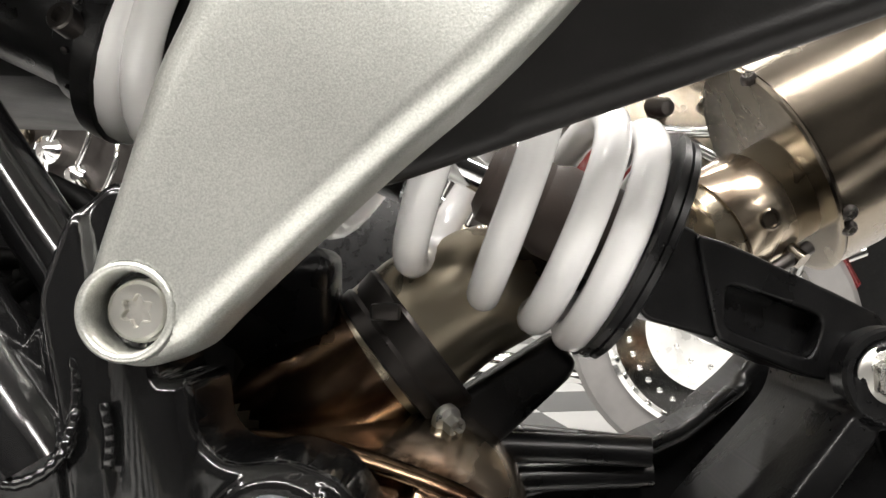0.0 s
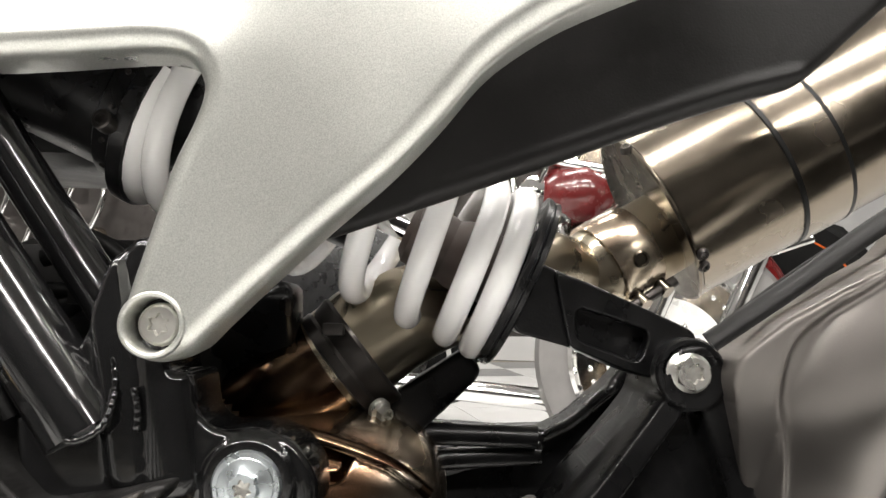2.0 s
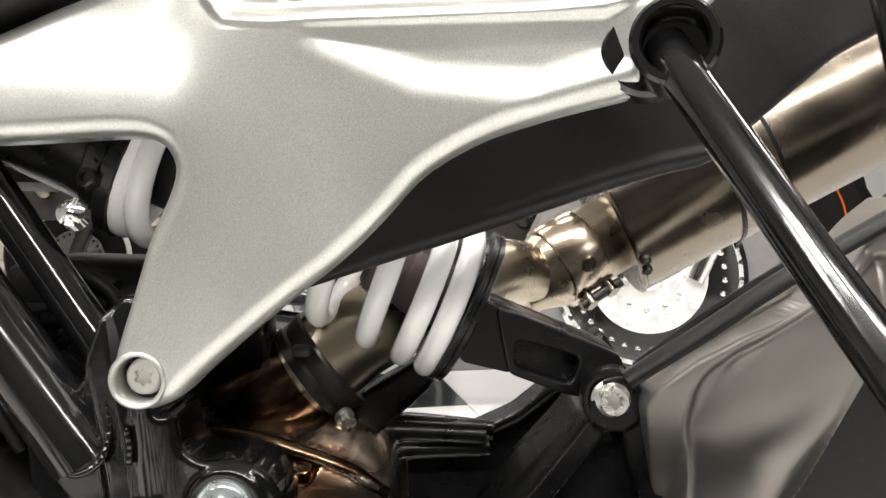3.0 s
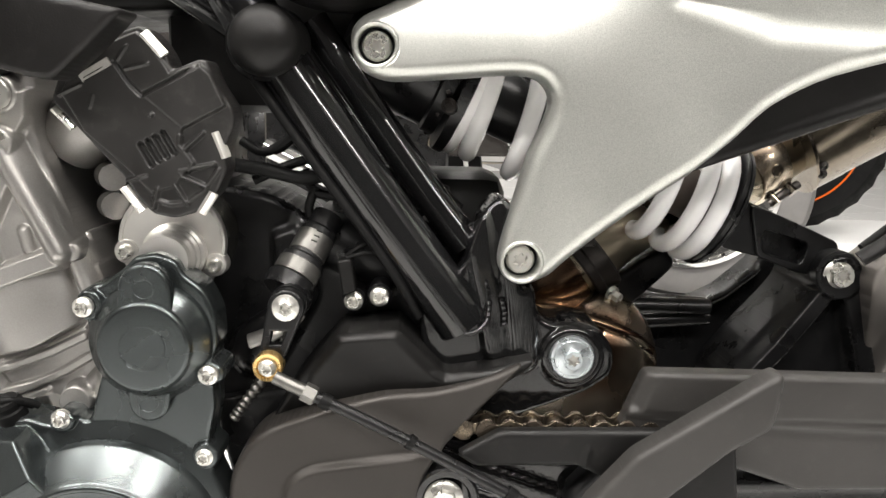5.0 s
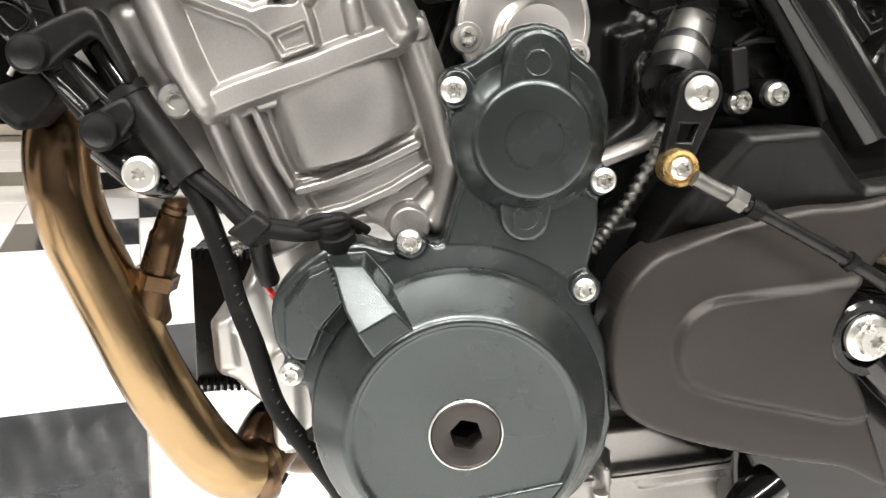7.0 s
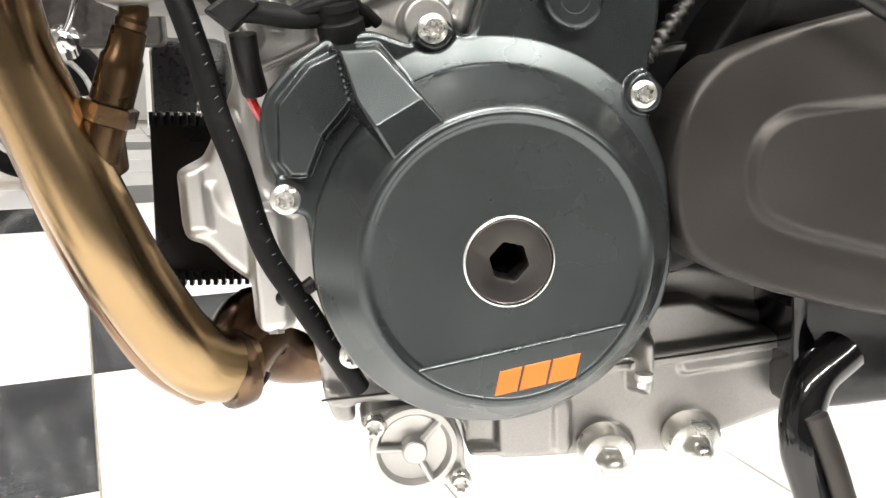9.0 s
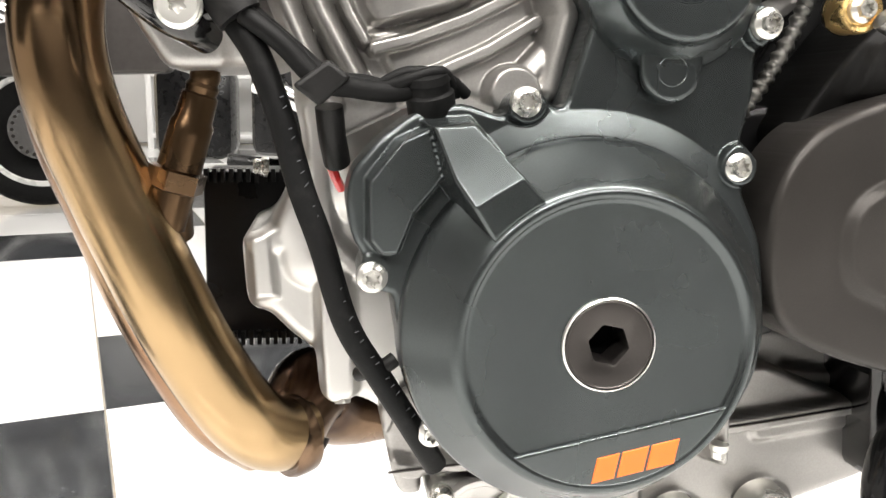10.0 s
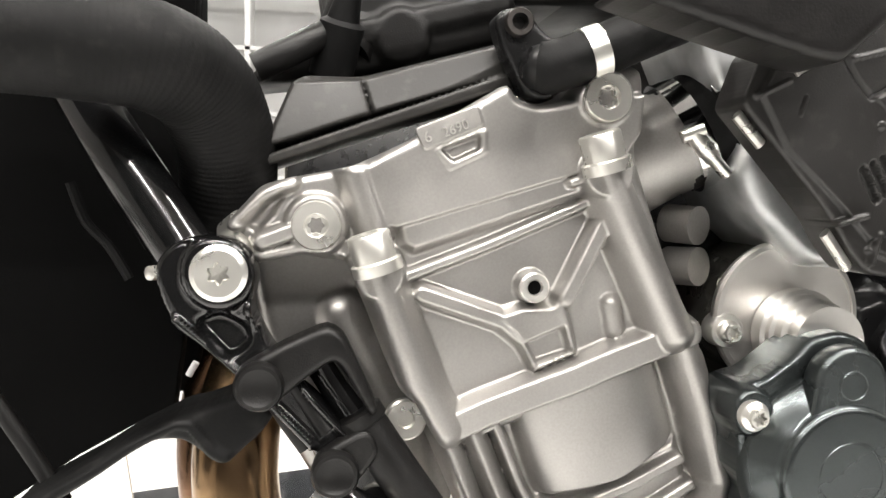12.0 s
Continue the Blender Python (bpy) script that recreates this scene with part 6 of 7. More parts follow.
tube("intake_port", [(-0.3743, 0.305, 0.7269), (-0.362, 0.3, 0.7353), (-0.348, 0.298, 0.7423)], 0.0262, engine_gray, head, "grey cast intake port", 36)
intake = tube("intake_boot", [(-0.3505, 0.3, 0.7407), (-0.3404, 0.297, 0.7465), (-0.3281, 0.293, 0.7547)], 0.027, rubber, bike, "black rubber intake boot", 36)
iw = Vector((-0.3281, 0.293, 0.7547)) - Vector((-0.3677, 0.3, 0.7325))
for at, r in (((-0.3447, 0.297, 0.7445), 0.0285), ((-0.3287, 0.293, 0.7544), 0.0295)):
    turned("hose_clamp", at, iw, [(r - 0.001, -0.005), (r + 0.0006, -0.005), (r + 0.0006, 0.005), (r - 0.001, 0.005)], chrome, intake, "bright steel hose clamp", 48)
tube("clamp_screw", [(-0.3538, 0.266, 0.7429), (-0.3466, 0.266, 0.7347), (-0.3355, 0.268, 0.7247)], lambda t: 0.0042 - 0.0012 * (t > 0.5), zinc, intake, "zinc clamp screw", 14)
tube("clamp_post", [(-0.3591, 0.266, 0.7408), (-0.3494, 0.264, 0.7446)], 0.003, zinc, intake, "", 10)
galv = surface("galvanised", (0.46, 0.47, 0.47), 0.42, 0.7, 0.22, 60, 0.2, 300)
relief("throttle_body", rounded([(-0.3571, 0.7903), (-0.3282, 0.7914), (-0.3207, 0.7642), (-0.3143, 0.7365), (-0.2925, 0.7004), (-0.274, 0.6818), (-0.2971, 0.6819), (-0.3238, 0.7068), (-0.3331, 0.726), (-0.3285, 0.7438), (-0.3473, 0.7684)], 0.006, 2), 0.262, 0.33, galv, bike, "dull zinc-grey throttle body casting", edge=0.008, cell=0.002)
for px in ([(-0.3489, 0.3, 0.7008), (-0.3399, 0.285, 0.7003)], [(-0.3481, 0.3, 0.6796), (-0.339, 0.285, 0.6804)]):
    tube("sensor_stub", px, 0.0095, engine_gray, head, "grey cast stub", 20)
wires = tube("wiring_loom", [(-0.2593, 0.27, 0.7124), (-0.2339, 0.275, 0.7087), (-0.2079, 0.28, 0.7029), (-0.1773, 0.285, 0.7089)], 0.0048, rubber, bike, "black wiring loom with branches", 12)
for px in ([(-0.2522, 0.29, 0.727), (-0.2357, 0.285, 0.7197), (-0.2161, 0.285, 0.7316), (-0.2004, 0.285, 0.7471)], [(-0.2094, 0.29, 0.7081), (-0.2016, 0.29, 0.6923), (-0.1779, 0.29, 0.6887)], [(-0.2428, 0.28, 0.7005), (-0.2163, 0.285, 0.7122), (-0.1856, 0.29, 0.7202)], [(-0.2327, 0.29, 0.7214), (-0.2249, 0.29, 0.7227), (-0.207, 0.29, 0.7413)], [(-0.2016, 0.29, 0.6963), (-0.2058, 0.29, 0.6763), (-0.1859, 0.29, 0.6605)]):
    tube("branch", px, 0.0034, rubber, wires, "", 10)
for px in ([(-0.2144, 0.275, 0.7337), (-0.2088, 0.275, 0.7262)], [(-0.1879, 0.275, 0.6978), (-0.1841, 0.275, 0.6921)], [(-0.2, 0.28, 0.7127), (-0.1943, 0.28, 0.7089)]):
    tube("tie_clip", px, 0.004, zinc, wires, "small bright clip", 8)
block("rear_head_casting", (-0.405, 0.37, 0.60), (-0.28, 0.45, 0.765), cast_black, bike, "dark cast rear of the cylinder head", 0.01)
block("tower_bracket", (-0.07, 0.455, 0.735), (0.03, 0.50, 0.86), matt_black, bike, "black bracket behind the spring", 0.01)
relief("pivot_web", rounded([(-0.0715, 0.6367), (-0.0638, 0.6460), (-0.0256, 0.6773), (-0.0177, 0.6728), (-0.0211, 0.6378), (-0.0294, 0.6262), (-0.0472, 0.6123), (-0.0702, 0.6117)], 0.004, 2), 0.342, 0.375, cast_black, bike, "black cast web beside the exhaust riser", edge=0.003, cell=0.002, tilt=lambda x, z: 0.9 * np.maximum(0.667 - np.asarray(z), 0))
block("airbox", (-0.33, 0.37, 0.745), (-0.09, 0.5, 0.90), matt_black, bike, "black plastic airbox behind the frame", 0.02)
inner = block("battery_tray", (-0.20, 0.37, 0.60), (-0.06, 0.47, 0.70), matt_black, bike, "black plastic tray in the frame", 0.015)

# ---- front frame lug, guards, hoses ----
lug_line = [(-0.5858, 0.679), (-0.584, 0.6856), (-0.5771, 0.6926), (-0.5686, 0.6944), (-0.5557, 0.6939), (-0.5476, 0.6881), (-0.5457, 0.6764), (-0.5487, 0.665), (-0.5398, 0.6465), (-0.5241, 0.6321), (-0.5023, 0.6076), (-0.4785, 0.5772), (-0.4999, 0.571), (-0.5242, 0.6073), (-0.5494, 0.6347), (-0.5671, 0.6513), (-0.5778, 0.6583), (-0.5829, 0.6689)]
FB = (-0.5598, 0.24, 0.6803)
lug = relief("front_frame_lug", rounded(lug_line, 0.006, 3), 0.247, 0.275, frame_black, bike, "gloss black cast front frame lug", edge=0.003, cell=0.0012, feats=[
    ("disc", (FB[0], FB[2]), 0.0135, 0.004, 0.003), ("poly", rounded([(-0.5699, 0.6601), (-0.5602, 0.6644), (-0.5494, 0.6586), (-0.5473, 0.6517), (-0.5561, 0.6451)], 0.004), -0.006, 0.003),
    ("bar", [(-0.5774, 0.6591), (-0.5519, 0.6358), (-0.5253, 0.6092)], 0.0022, 0.004, 0.002), ("bar", [(-0.5472, 0.6654), (-0.5207, 0.6279), (-0.5024, 0.6083)], 0.0022, 0.004, 0.002)])
bolt((FB[0], 0.2425, FB[2]), lug, zinc, 0.0112, 0.0104, 0.004, six=False, socket=0.36)
tube("down_tube", [(-0.6492, 0.3, 0.799), (-0.6269, 0.29, 0.7628), (-0.6044, 0.278, 0.7273), (-0.581, 0.27, 0.6924), (-0.5704, 0.266, 0.6786)], 0.0128, frame_black, lug, "gloss black frame tube", 24)
turned("spacer", (-0.5525, 0.272, 0.6922), (0.5, -0.3, 0.4), [(0.012, -0.004), (0.012, 0.004), (0.009, 0.005)], zinc, lug, "zinc spacer ring", 28)
turned("lug_screw", (-0.586, 0.25, 0.6795), (-0.6, -0.8, 0), [(0.003, -0.003), (0.003, 0.002), (0.001, 0.003)], zinc, lug, "", 10)
guard = relief("cable_guard", rounded([(-0.5545, 0.6366), (-0.5518, 0.6433), (-0.5346, 0.6527), (-0.517, 0.6606), (-0.5105, 0.6562), (-0.5061, 0.6462), (-0.4967, 0.6267), (-0.4984, 0.6229), (-0.5005, 0.6241), (-0.5109, 0.6429), (-0.5148, 0.6465), (-0.5279, 0.6371), (-0.5356, 0.63), (-0.5447, 0.6281), (-0.5515, 0.6306)], 0.004, 2), 0.236, 0.25, matt_black, bike, "matt black plastic cable guard", edge=0.003, cell=0.0012)
tube("guard_sleeve", [(-0.5036, 0.25, 0.62), (-0.4905, 0.248, 0.6006), (-0.4738, 0.246, 0.5768)], 0.0094, matt_black, guard, "", 28)
plate("guard_foot", rounded([(-0.5236, 0.5993), (-0.5213, 0.6063), (-0.5104, 0.6134), (-0.5004, 0.6182), (-0.495, 0.6077), (-0.5047, 0.5952), (-0.5128, 0.5909), (-0.5198, 0.5921)], 0.005), 0.238, 0.25, matt_black, guard, "", 0.0025)
for at in ((-0.5437, 0.2335, 0.6368), (-0.5138, 0.2365, 0.6)):
    turned("push_button", at, (0, -1, 0), [(0.0098, -0.003), (0.0098, 0.0006), (0.0088, 0.0026), (0.0075, 0.0028), (0.006, 0.0018), (0.0005, 0.0014)], matt_black, guard, "round black push rivet", 32)
tube("gloss_sleeve", [(-0.5253, 0.262, 0.6509), (-0.5148, 0.26, 0.6341), (-0.5035, 0.256, 0.6184)], 0.0078, frame_black, guard, "gloss black inner sleeve", 20)
for row in ([(-0.5418, 0.252, 0.6325), (-0.5341, 0.252, 0.6199), (-0.5247, 0.25, 0.6071)], [(-0.532, 0.25, 0.6358), (-0.5251, 0.25, 0.6254), (-0.5168, 0.248, 0.6142)]):
    tube("guard_rib", row, 0.0042, matt_black, guard, "black rib", 14)
turned("sleeve_collar", (-0.5032, 0.25, 0.6198), (-0.5, 0.02, 0.8), [(0.0094, -0.004), (0.0104, -0.003), (0.0104, 0.002), (0.008, 0.003)], matt_black, guard, "", 28)
tube("lower_arm", [(-0.5176, 0.255, 0.5916), (-0.5065, 0.252, 0.5829), (-0.4956, 0.25, 0.5752), (-0.4880, 0.262, 0.5700)], lambda t: 0.0095 - 0.005 * max(0, t - 0.5), frame_black, guard, "gloss black arm", 18)
bolt((-0.4955, 0.238, 0.5794), guard, zinc, 0.0088, 0.0082, 0.005, six=False, socket=0.36)
turned("head_washer", (-0.483, 0.262, 0.6147), (0, -1, 0.1), [(0.009, -0.004), (0.009, 0.001), (0.008, 0.002), (0.004, 0.002), (0.0036, -0.002)], zinc, head, "zinc washer", 28)

loom = tube("thick_cable", [(-0.4757, 0.25, 0.5752), (-0.4668, 0.246, 0.5608), (-0.4579, 0.244, 0.5355), (-0.4507, 0.244, 0.5091), (-0.4429, 0.244, 0.4869)] + [(-0.4325, 0.246, 0.4517), (-0.4171, 0.25, 0.4251), (-0.4018, 0.256, 0.3989), (-0.3912, 0.262, 0.3797)], 0.0056, rubber, bike, "thick black rubber cable with pale print", 16)
lines = curve_points([(-0.4602, 0.2388, 0.546), (-0.4509, 0.2386, 0.5109)] + [(-0.4332, 0.2405, 0.4552), (-0.4174, 0.2445, 0.4279), (-0.401, 0.251, 0.4)], 0.0045)
pale = surface("pale_print", (0.06, 0.065, 0.07), 0.6)
for i, (p, t) in enumerate(lines):
    if i % 7 not in (2, 5):
        a = p + Vector((0.0015, 0.0002, 0))
        tube("print_bar", [a, a + Vector((0.0016, 0.0, 0.0006 + 0.0006 * (i % 3)))], 0.00022, pale, loom, "", 5, 0.01)
for k, off in enumerate((0.0, 0.006)):
    tube("thin_cable", [(-0.4722, 0.244, 0.5781), (-0.4579, 0.24, 0.5673), (-0.4435, 0.238, 0.5528), (-0.4312, 0.237, 0.5505), (-0.4151, 0.238, 0.5489), (-0.4008, 0.24, 0.5514)] if k == 0 else [(-0.47, 0.248, 0.5788), (-0.4545, 0.244, 0.5656), (-0.4399, 0.242, 0.5538), (-0.4261, 0.242, 0.5518), (-0.4121, 0.242, 0.5497), (-0.3929, 0.244, 0.5538)], 0.0042, rubber, loom, "black thin cable", 12)
plate("cable_clip", rounded([(-0.4538, 0.5507), (-0.4398, 0.561), (-0.4309, 0.5542), (-0.4432, 0.5427)], 0.002), 0.231, 0.245, matt_black, loom, "dark grey plastic cable clip", 0.002)
tube("cable_end", [(-0.4395, 0.246, 0.543), (-0.4382, 0.25, 0.5313), (-0.436, 0.258, 0.5198)], 0.0058, matt_black, loom, "", 14)
tube("red_wire", [(-0.4385, 0.258, 0.5188), (-0.4368, 0.26, 0.5137), (-0.4341, 0.266, 0.508)], 0.0022, red_paint, loom, "short red wire", 8)
turned("grommet", (-0.3993, 0.240, 0.5490), (-0.2, -0.35, 1), [(0.0100, -0.008), (0.0100, 0.0), (0.0086, 0.001), (0.0086, 0.004), (0.0092, 0.005), (0.0085, 0.008), (0.005, 0.009)], rubber, side_cover, "black rubber cable grommet", 28)
for k in range(2):
    tube("cable_loop", [(-0.4200 - 0.003 * k, 0.239 + 0.003 * k, 0.5495), (-0.4080, 0.2350 + 0.005 * k, 0.5540 + 0.0030 * k), (-0.3955 + 0.003 * k, 0.2350 + 0.006 * k, 0.5572 - 0.0020 * k), (-0.3870 + 0.004 * k, 0.248, 0.5490)], 0.0026, rubber, loom, "thin black wire", 10)
tube("cable_holder", [(-0.4267, 0.262, 0.4249), (-0.417, 0.25, 0.4316), (-0.4115, 0.25, 0.4352)], 0.0035, matt_black, loom, "", 10)

# oil cooler block
oc = block("oil_cooler", (-0.53, 0.415, 0.40), (-0.44, 0.47, 0.505), cast_black, bike, "black finned oil cooler block", 0.002)
p0, p1 = Vector((-0.5095, 0.41, 0.4956)), Vector((-0.494, 0.41, 0.4099))
shift_to(oc, ((p0.x + p1.x) / 2 + 0.035, 0.44, (p0.z + p1.z) / 2))
for i in range(19):
    x = ORIGIN[oc].x - 0.044 + i * 0.0049
    for z0 in (ORIGIN[oc].z + 0.046,):
        block("fin", (x, 0.408, z0), (x + 0.0026, 0.415, z0 + 0.008), cast_black, oc, "", 0)
        block("fin", (x, 0.408, ORIGIN[oc].z - 0.0545), (x + 0.0026, 0.415, ORIGIN[oc].z - 0.046), cast_black, oc, "", 0)
bolt((-0.4749, 0.4, 0.5087), oc, zinc, 0.006, 0.0045, 0.006, way=(-1, -0.2, 0.1))

# valve cover
vc_line = [(-0.553, 0.7172), (-0.5493, 0.7257), (-0.542, 0.7427), (-0.5341, 0.7616), (-0.5288, 0.7651), (-0.5034, 0.7654), (-0.4712, 0.7738), (-0.4434, 0.7821), (-0.428, 0.7851), (-0.4096, 0.7833), (-0.4067, 0.7709), (-0.4249, 0.7623), (-0.4392, 0.7604), (-0.486, 0.7444), (-0.5477, 0.7223)]
vcover = relief("valve_cover", rounded(vc_line, 0.003, 2), 0.290, 0.36, valve_black, bike, "black cast valve cover with bevelled facets", edge=0.003, cell=0.0010, feats=[
    ("ramp", [(-0.5471, 0.73), (-0.5332, 0.7617), (-0.5031, 0.7636), (-0.4982, 0.7473)], (-0.5204, 0.7381), 0.014, (-0.5251, 0.7624), 0.007, 0.003),
    ("ramp", [(-0.4982, 0.7473), (-0.5031, 0.7636), (-0.4718, 0.7742), (-0.429, 0.7849), (-0.4109, 0.7827), (-0.4107, 0.7752)], (-0.4716, 0.7574), 0.0125, (-0.4792, 0.773), 0.006, 0.003),
    ("bar", [(-0.5489, 0.7218), (-0.4988, 0.7404), (-0.4393, 0.7623)], 0.0042, 0.0150, 0.0016)])
turned("cover_screw", (-0.5122, 0.32, 0.7884), (0.2, -0.3, 0.9), [(0.011, -0.02), (0.011, 0.006), (0.008, 0.008), (0.006, 0.02), (0.0005, 0.021)], rubber, vcover, "", 20)
relief("coil_cover", rounded([(-0.5578, 0.7637), (-0.5524, 0.774), (-0.5364, 0.783), (-0.5243, 0.7915), (-0.5148, 0.8158), (-0.4257, 0.8201), (-0.4165, 0.7956), (-0.465, 0.7806), (-0.5012, 0.7713)], 0.006, 3), 0.325, 0.37, matt_black, vcover, "black plastic coil cover", edge=0.008, cell=0.002, feats=[("bar", [(-0.5203, 0.7863), (-0.482, 0.7958), (-0.4313, 0.8088)], 0.004, 0.005, 0.004), ("disc", (-0.4819, 0.7904), 0.012, 0.006, 0.004)])
tube("coil_stick", [(-0.5093, 0.33, 0.782), (-0.4977, 0.34, 0.8006), (-0.4797, 0.35, 0.8232)], 0.014, matt_black, vcover, "black ignition coil", 20)
tube("plug_lead", [(-0.5512, 0.31, 0.77), (-0.5358, 0.31, 0.7782), (-0.5176, 0.32, 0.7896), (-0.5038, 0.33, 0.7958)], 0.007, matt_black, vcover, "", 14)
breather = relief("breather_flange", rounded([(-0.4484, 0.7884), (-0.4439, 0.7928), (-0.4341, 0.7932), (-0.4265, 0.7835), (-0.4138, 0.7761), (-0.4147, 0.7613), (-0.4233, 0.7534), (-0.4333, 0.7555), (-0.4435, 0.7746)], 0.004, 3), 0.260, 0.275, cast_black, bike, "black breather flange with a screw", edge=0.002, cell=0.0012)
turned("flange_screw", (-0.4379, 0.259, 0.7865), (0, -1, 0), [(0.0062, -0.003), (0.0062, 0.0025), (0.0056, 0.0034), (0.0036, 0.0034), (0.0032, -0.001), (0.0005, -0.001)], dark_steel, breather, "dark socket screw", 28, lambda i, a: hexed(a) if i > 3 else 1)
tube("breather_hose", [(-0.4302, 0.256, 0.7672), (-0.4244, 0.255, 0.7677), (-0.407, 0.256, 0.7738), (-0.3848, 0.262, 0.7838), (-0.3481, 0.28, 0.7996)], lambda t: 0.0095 if t < 0.06 else 0.0112, rubber, breather, "black rubber breather hose", 24)
w = Vector((-0.3995, 0.256, 0.7764)) - Vector((-0.4119, 0.256, 0.7718))
turned("hose_clamp", (-0.4055, 0.256, 0.7744), w, [(0.0112, -0.004), (0.0121, -0.004), (0.0121, 0.004), (0.0112, 0.004)], zinc, breather, "zinc hose clamp", 32)
turned("elbow_ball", (-0.4278, 0.256, 0.7678), (0, -1, 0), [(0.0098, -0.004), (0.0095, 0.003), (0.007, 0.0075), (0.0035, 0.0095), (0.0005, 0.01)], cast_black, breather, "", 28, None, 60)
tube("ribbed_hose", [(-0.6613, 0.235, 0.7691), (-0.6355, 0.235, 0.7681), (-0.6104, 0.24, 0.7667), (-0.5847, 0.25, 0.7638), (-0.5684, 0.268, 0.753), (-0.5616, 0.285, 0.7305), (-0.5624, 0.3, 0.7027)], lambda t: 0.0215 + 0.00016 * math.sin(t * 420), rubber, bike, "thick black ribbed coolant hose", 28, 0.0009)

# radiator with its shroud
radiator = block("radiator", (-0.80, 0.375, 0.60), (-0.585, 0.405, 0.86), core_and_shade_black, bike, "black radiator behind the front frame", 0.004)
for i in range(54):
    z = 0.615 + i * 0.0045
    block("cooling_fin", (-0.79, 0.3735, z), (-0.60, 0.376, z + 0.0016), core_and_shade_black, radiator, "", 0)
shroud = relief("radiator_shroud", rounded([(-0.6448, 0.5728), (-0.6114, 0.5938), (-0.5987, 0.6029), (-0.5881, 0.6094), (-0.5767, 0.6097), (-0.5706, 0.6059), (-0.563, 0.5987), (-0.5579, 0.5988), (-0.5434, 0.6124), (-0.5383, 0.6202), (-0.5476, 0.6291), (-0.5689, 0.6214), (-0.5773, 0.6199), (-0.5983, 0.6095), (-0.6109, 0.6012), (-0.6441, 0.5827)], 0.003, 2), 0.256, 0.29, rubber, bike, "matt black plastic radiator shroud", edge=0.003, cell=0.0012, feats=[
    ("bar", [(-0.6435, 0.5781), (-0.6104, 0.5979), (-0.5978, 0.6065), (-0.579, 0.6166), (-0.5728, 0.6161), (-0.5638, 0.605), (-0.5583, 0.6016)], 0.0012, 0.003, 0.002)])
# sheet added so that the gap behind the shroud stays pitch black
plate("gap_backing", [(-0.7012, 0.538), (-0.6359, 0.5822), (-0.6081, 0.5978), (-0.5918, 0.5984), (-0.5864, 0.6393), (-0.5794, 0.8151), (-0.6805, 0.8073)], 0.325, 0.34, core_and_shade_black, shroud, "added black sheet that keeps the gap behind the shroud dark", 0.001)
tube("shroud_strip", [(-0.6574, 0.28, 0.6222), (-0.6447, 0.28, 0.6021), (-0.6295, 0.28, 0.5763)], 0.004, matt_black, shroud, "", 10)
tube("bleed_wire", [(-0.634, 0.31, 0.7146), (-0.6273, 0.31, 0.6967), (-0.6178, 0.31, 0.6864), (-0.6083, 0.31, 0.6706)], 0.0024, rubber, radiator, "", 8)
tube("zip_tie", [(-0.5803, 0.3, 0.6266), (-0.5767, 0.3, 0.6329)], 0.0016, white_paint, radiator, "white zip tie end", 8)

# tank shroud and seat edge
relief("tank_shroud", rounded([(-0.4214, 0.785), (-0.3991, 0.7785), (-0.3697, 0.7706), (-0.348, 0.7651), (-0.3371, 0.7631), (-0.3338, 0.7644), (-0.314, 0.7821), (-0.2931, 0.8027), (-0.3594, 0.8143)], 0.003, 2), 0.186, 0.215, panel_plastic, bike, "dark grey plastic tank shroud", edge=0.003, cell=0.0025)
relief("seat_edge", rounded([(-0.2806, 0.9066), (-0.2692, 0.8707), (-0.2496, 0.8416), (-0.2237, 0.8243), (-0.1858, 0.8169), (-0.1493, 0.8244), (-0.109, 0.8425), (-0.0918, 0.8673), (-0.0749, 0.897)], 0.02, 4), 0.232, 0.34, surface("seat_vinyl", (0.0135, 0.0125, 0.012), 0.5, 0.0, 0.1, 20, 0.15, 900), bike, "dark brown-black seat side cushion", edge=0.022, cell=0.003)

# fillers between the engine parts
relief("head_flank", rounded([(-0.5560, 0.6930), (-0.5320, 0.6960), (-0.5000, 0.6960), (-0.4839, 0.6655), (-0.4591, 0.6002), (-0.4558, 0.5607), (-0.5102, 0.558), (-0.5312, 0.5921), (-0.5438, 0.6354)], 0.006, 2), 0.292, 0.36, engine_gray, bike, "grey cast flank of the head in shade", edge=0.006, cell=0.002, feats=[
    ("arch", [(-0.5104, 0.6568), (-0.4894, 0.6138)], 0.012, 0.008), ("bar", [(-0.5207, 0.636), (-0.487, 0.6458)], 0.003, 0.005, 0.003), ("bar", [(-0.513, 0.6199), (-0.4789, 0.6296)], 0.003, 0.005, 0.003), ("arch", [(-0.4841, 0.6027), (-0.473, 0.5637)], 0.012, 0.008)])
relief("upper_crankcase", rounded([(-0.3499, 0.6309), (-0.3256, 0.7013), (-0.239, 0.6858), (-0.2013, 0.6652), (-0.1467, 0.6334), (-0.108, 0.5813), (-0.1565, 0.5504), (-0.2309, 0.488), (-0.2695, 0.4883), (-0.3457, 0.5352)], 0.008, 2), 0.325, 0.42, cast_black, bike, "dark cast upper crankcase", edge=0.006, cell=0.0025, feats=[
    ("poly", [(-0.2371, 0.6575), (-0.2174, 0.6649), (-0.2051, 0.6401), (-0.213, 0.574), (-0.2321, 0.5814)], 0.015, 0.006), ("arch", [(-0.2062, 0.6615), (-0.1651, 0.6551)], 0.02, 0.012)])
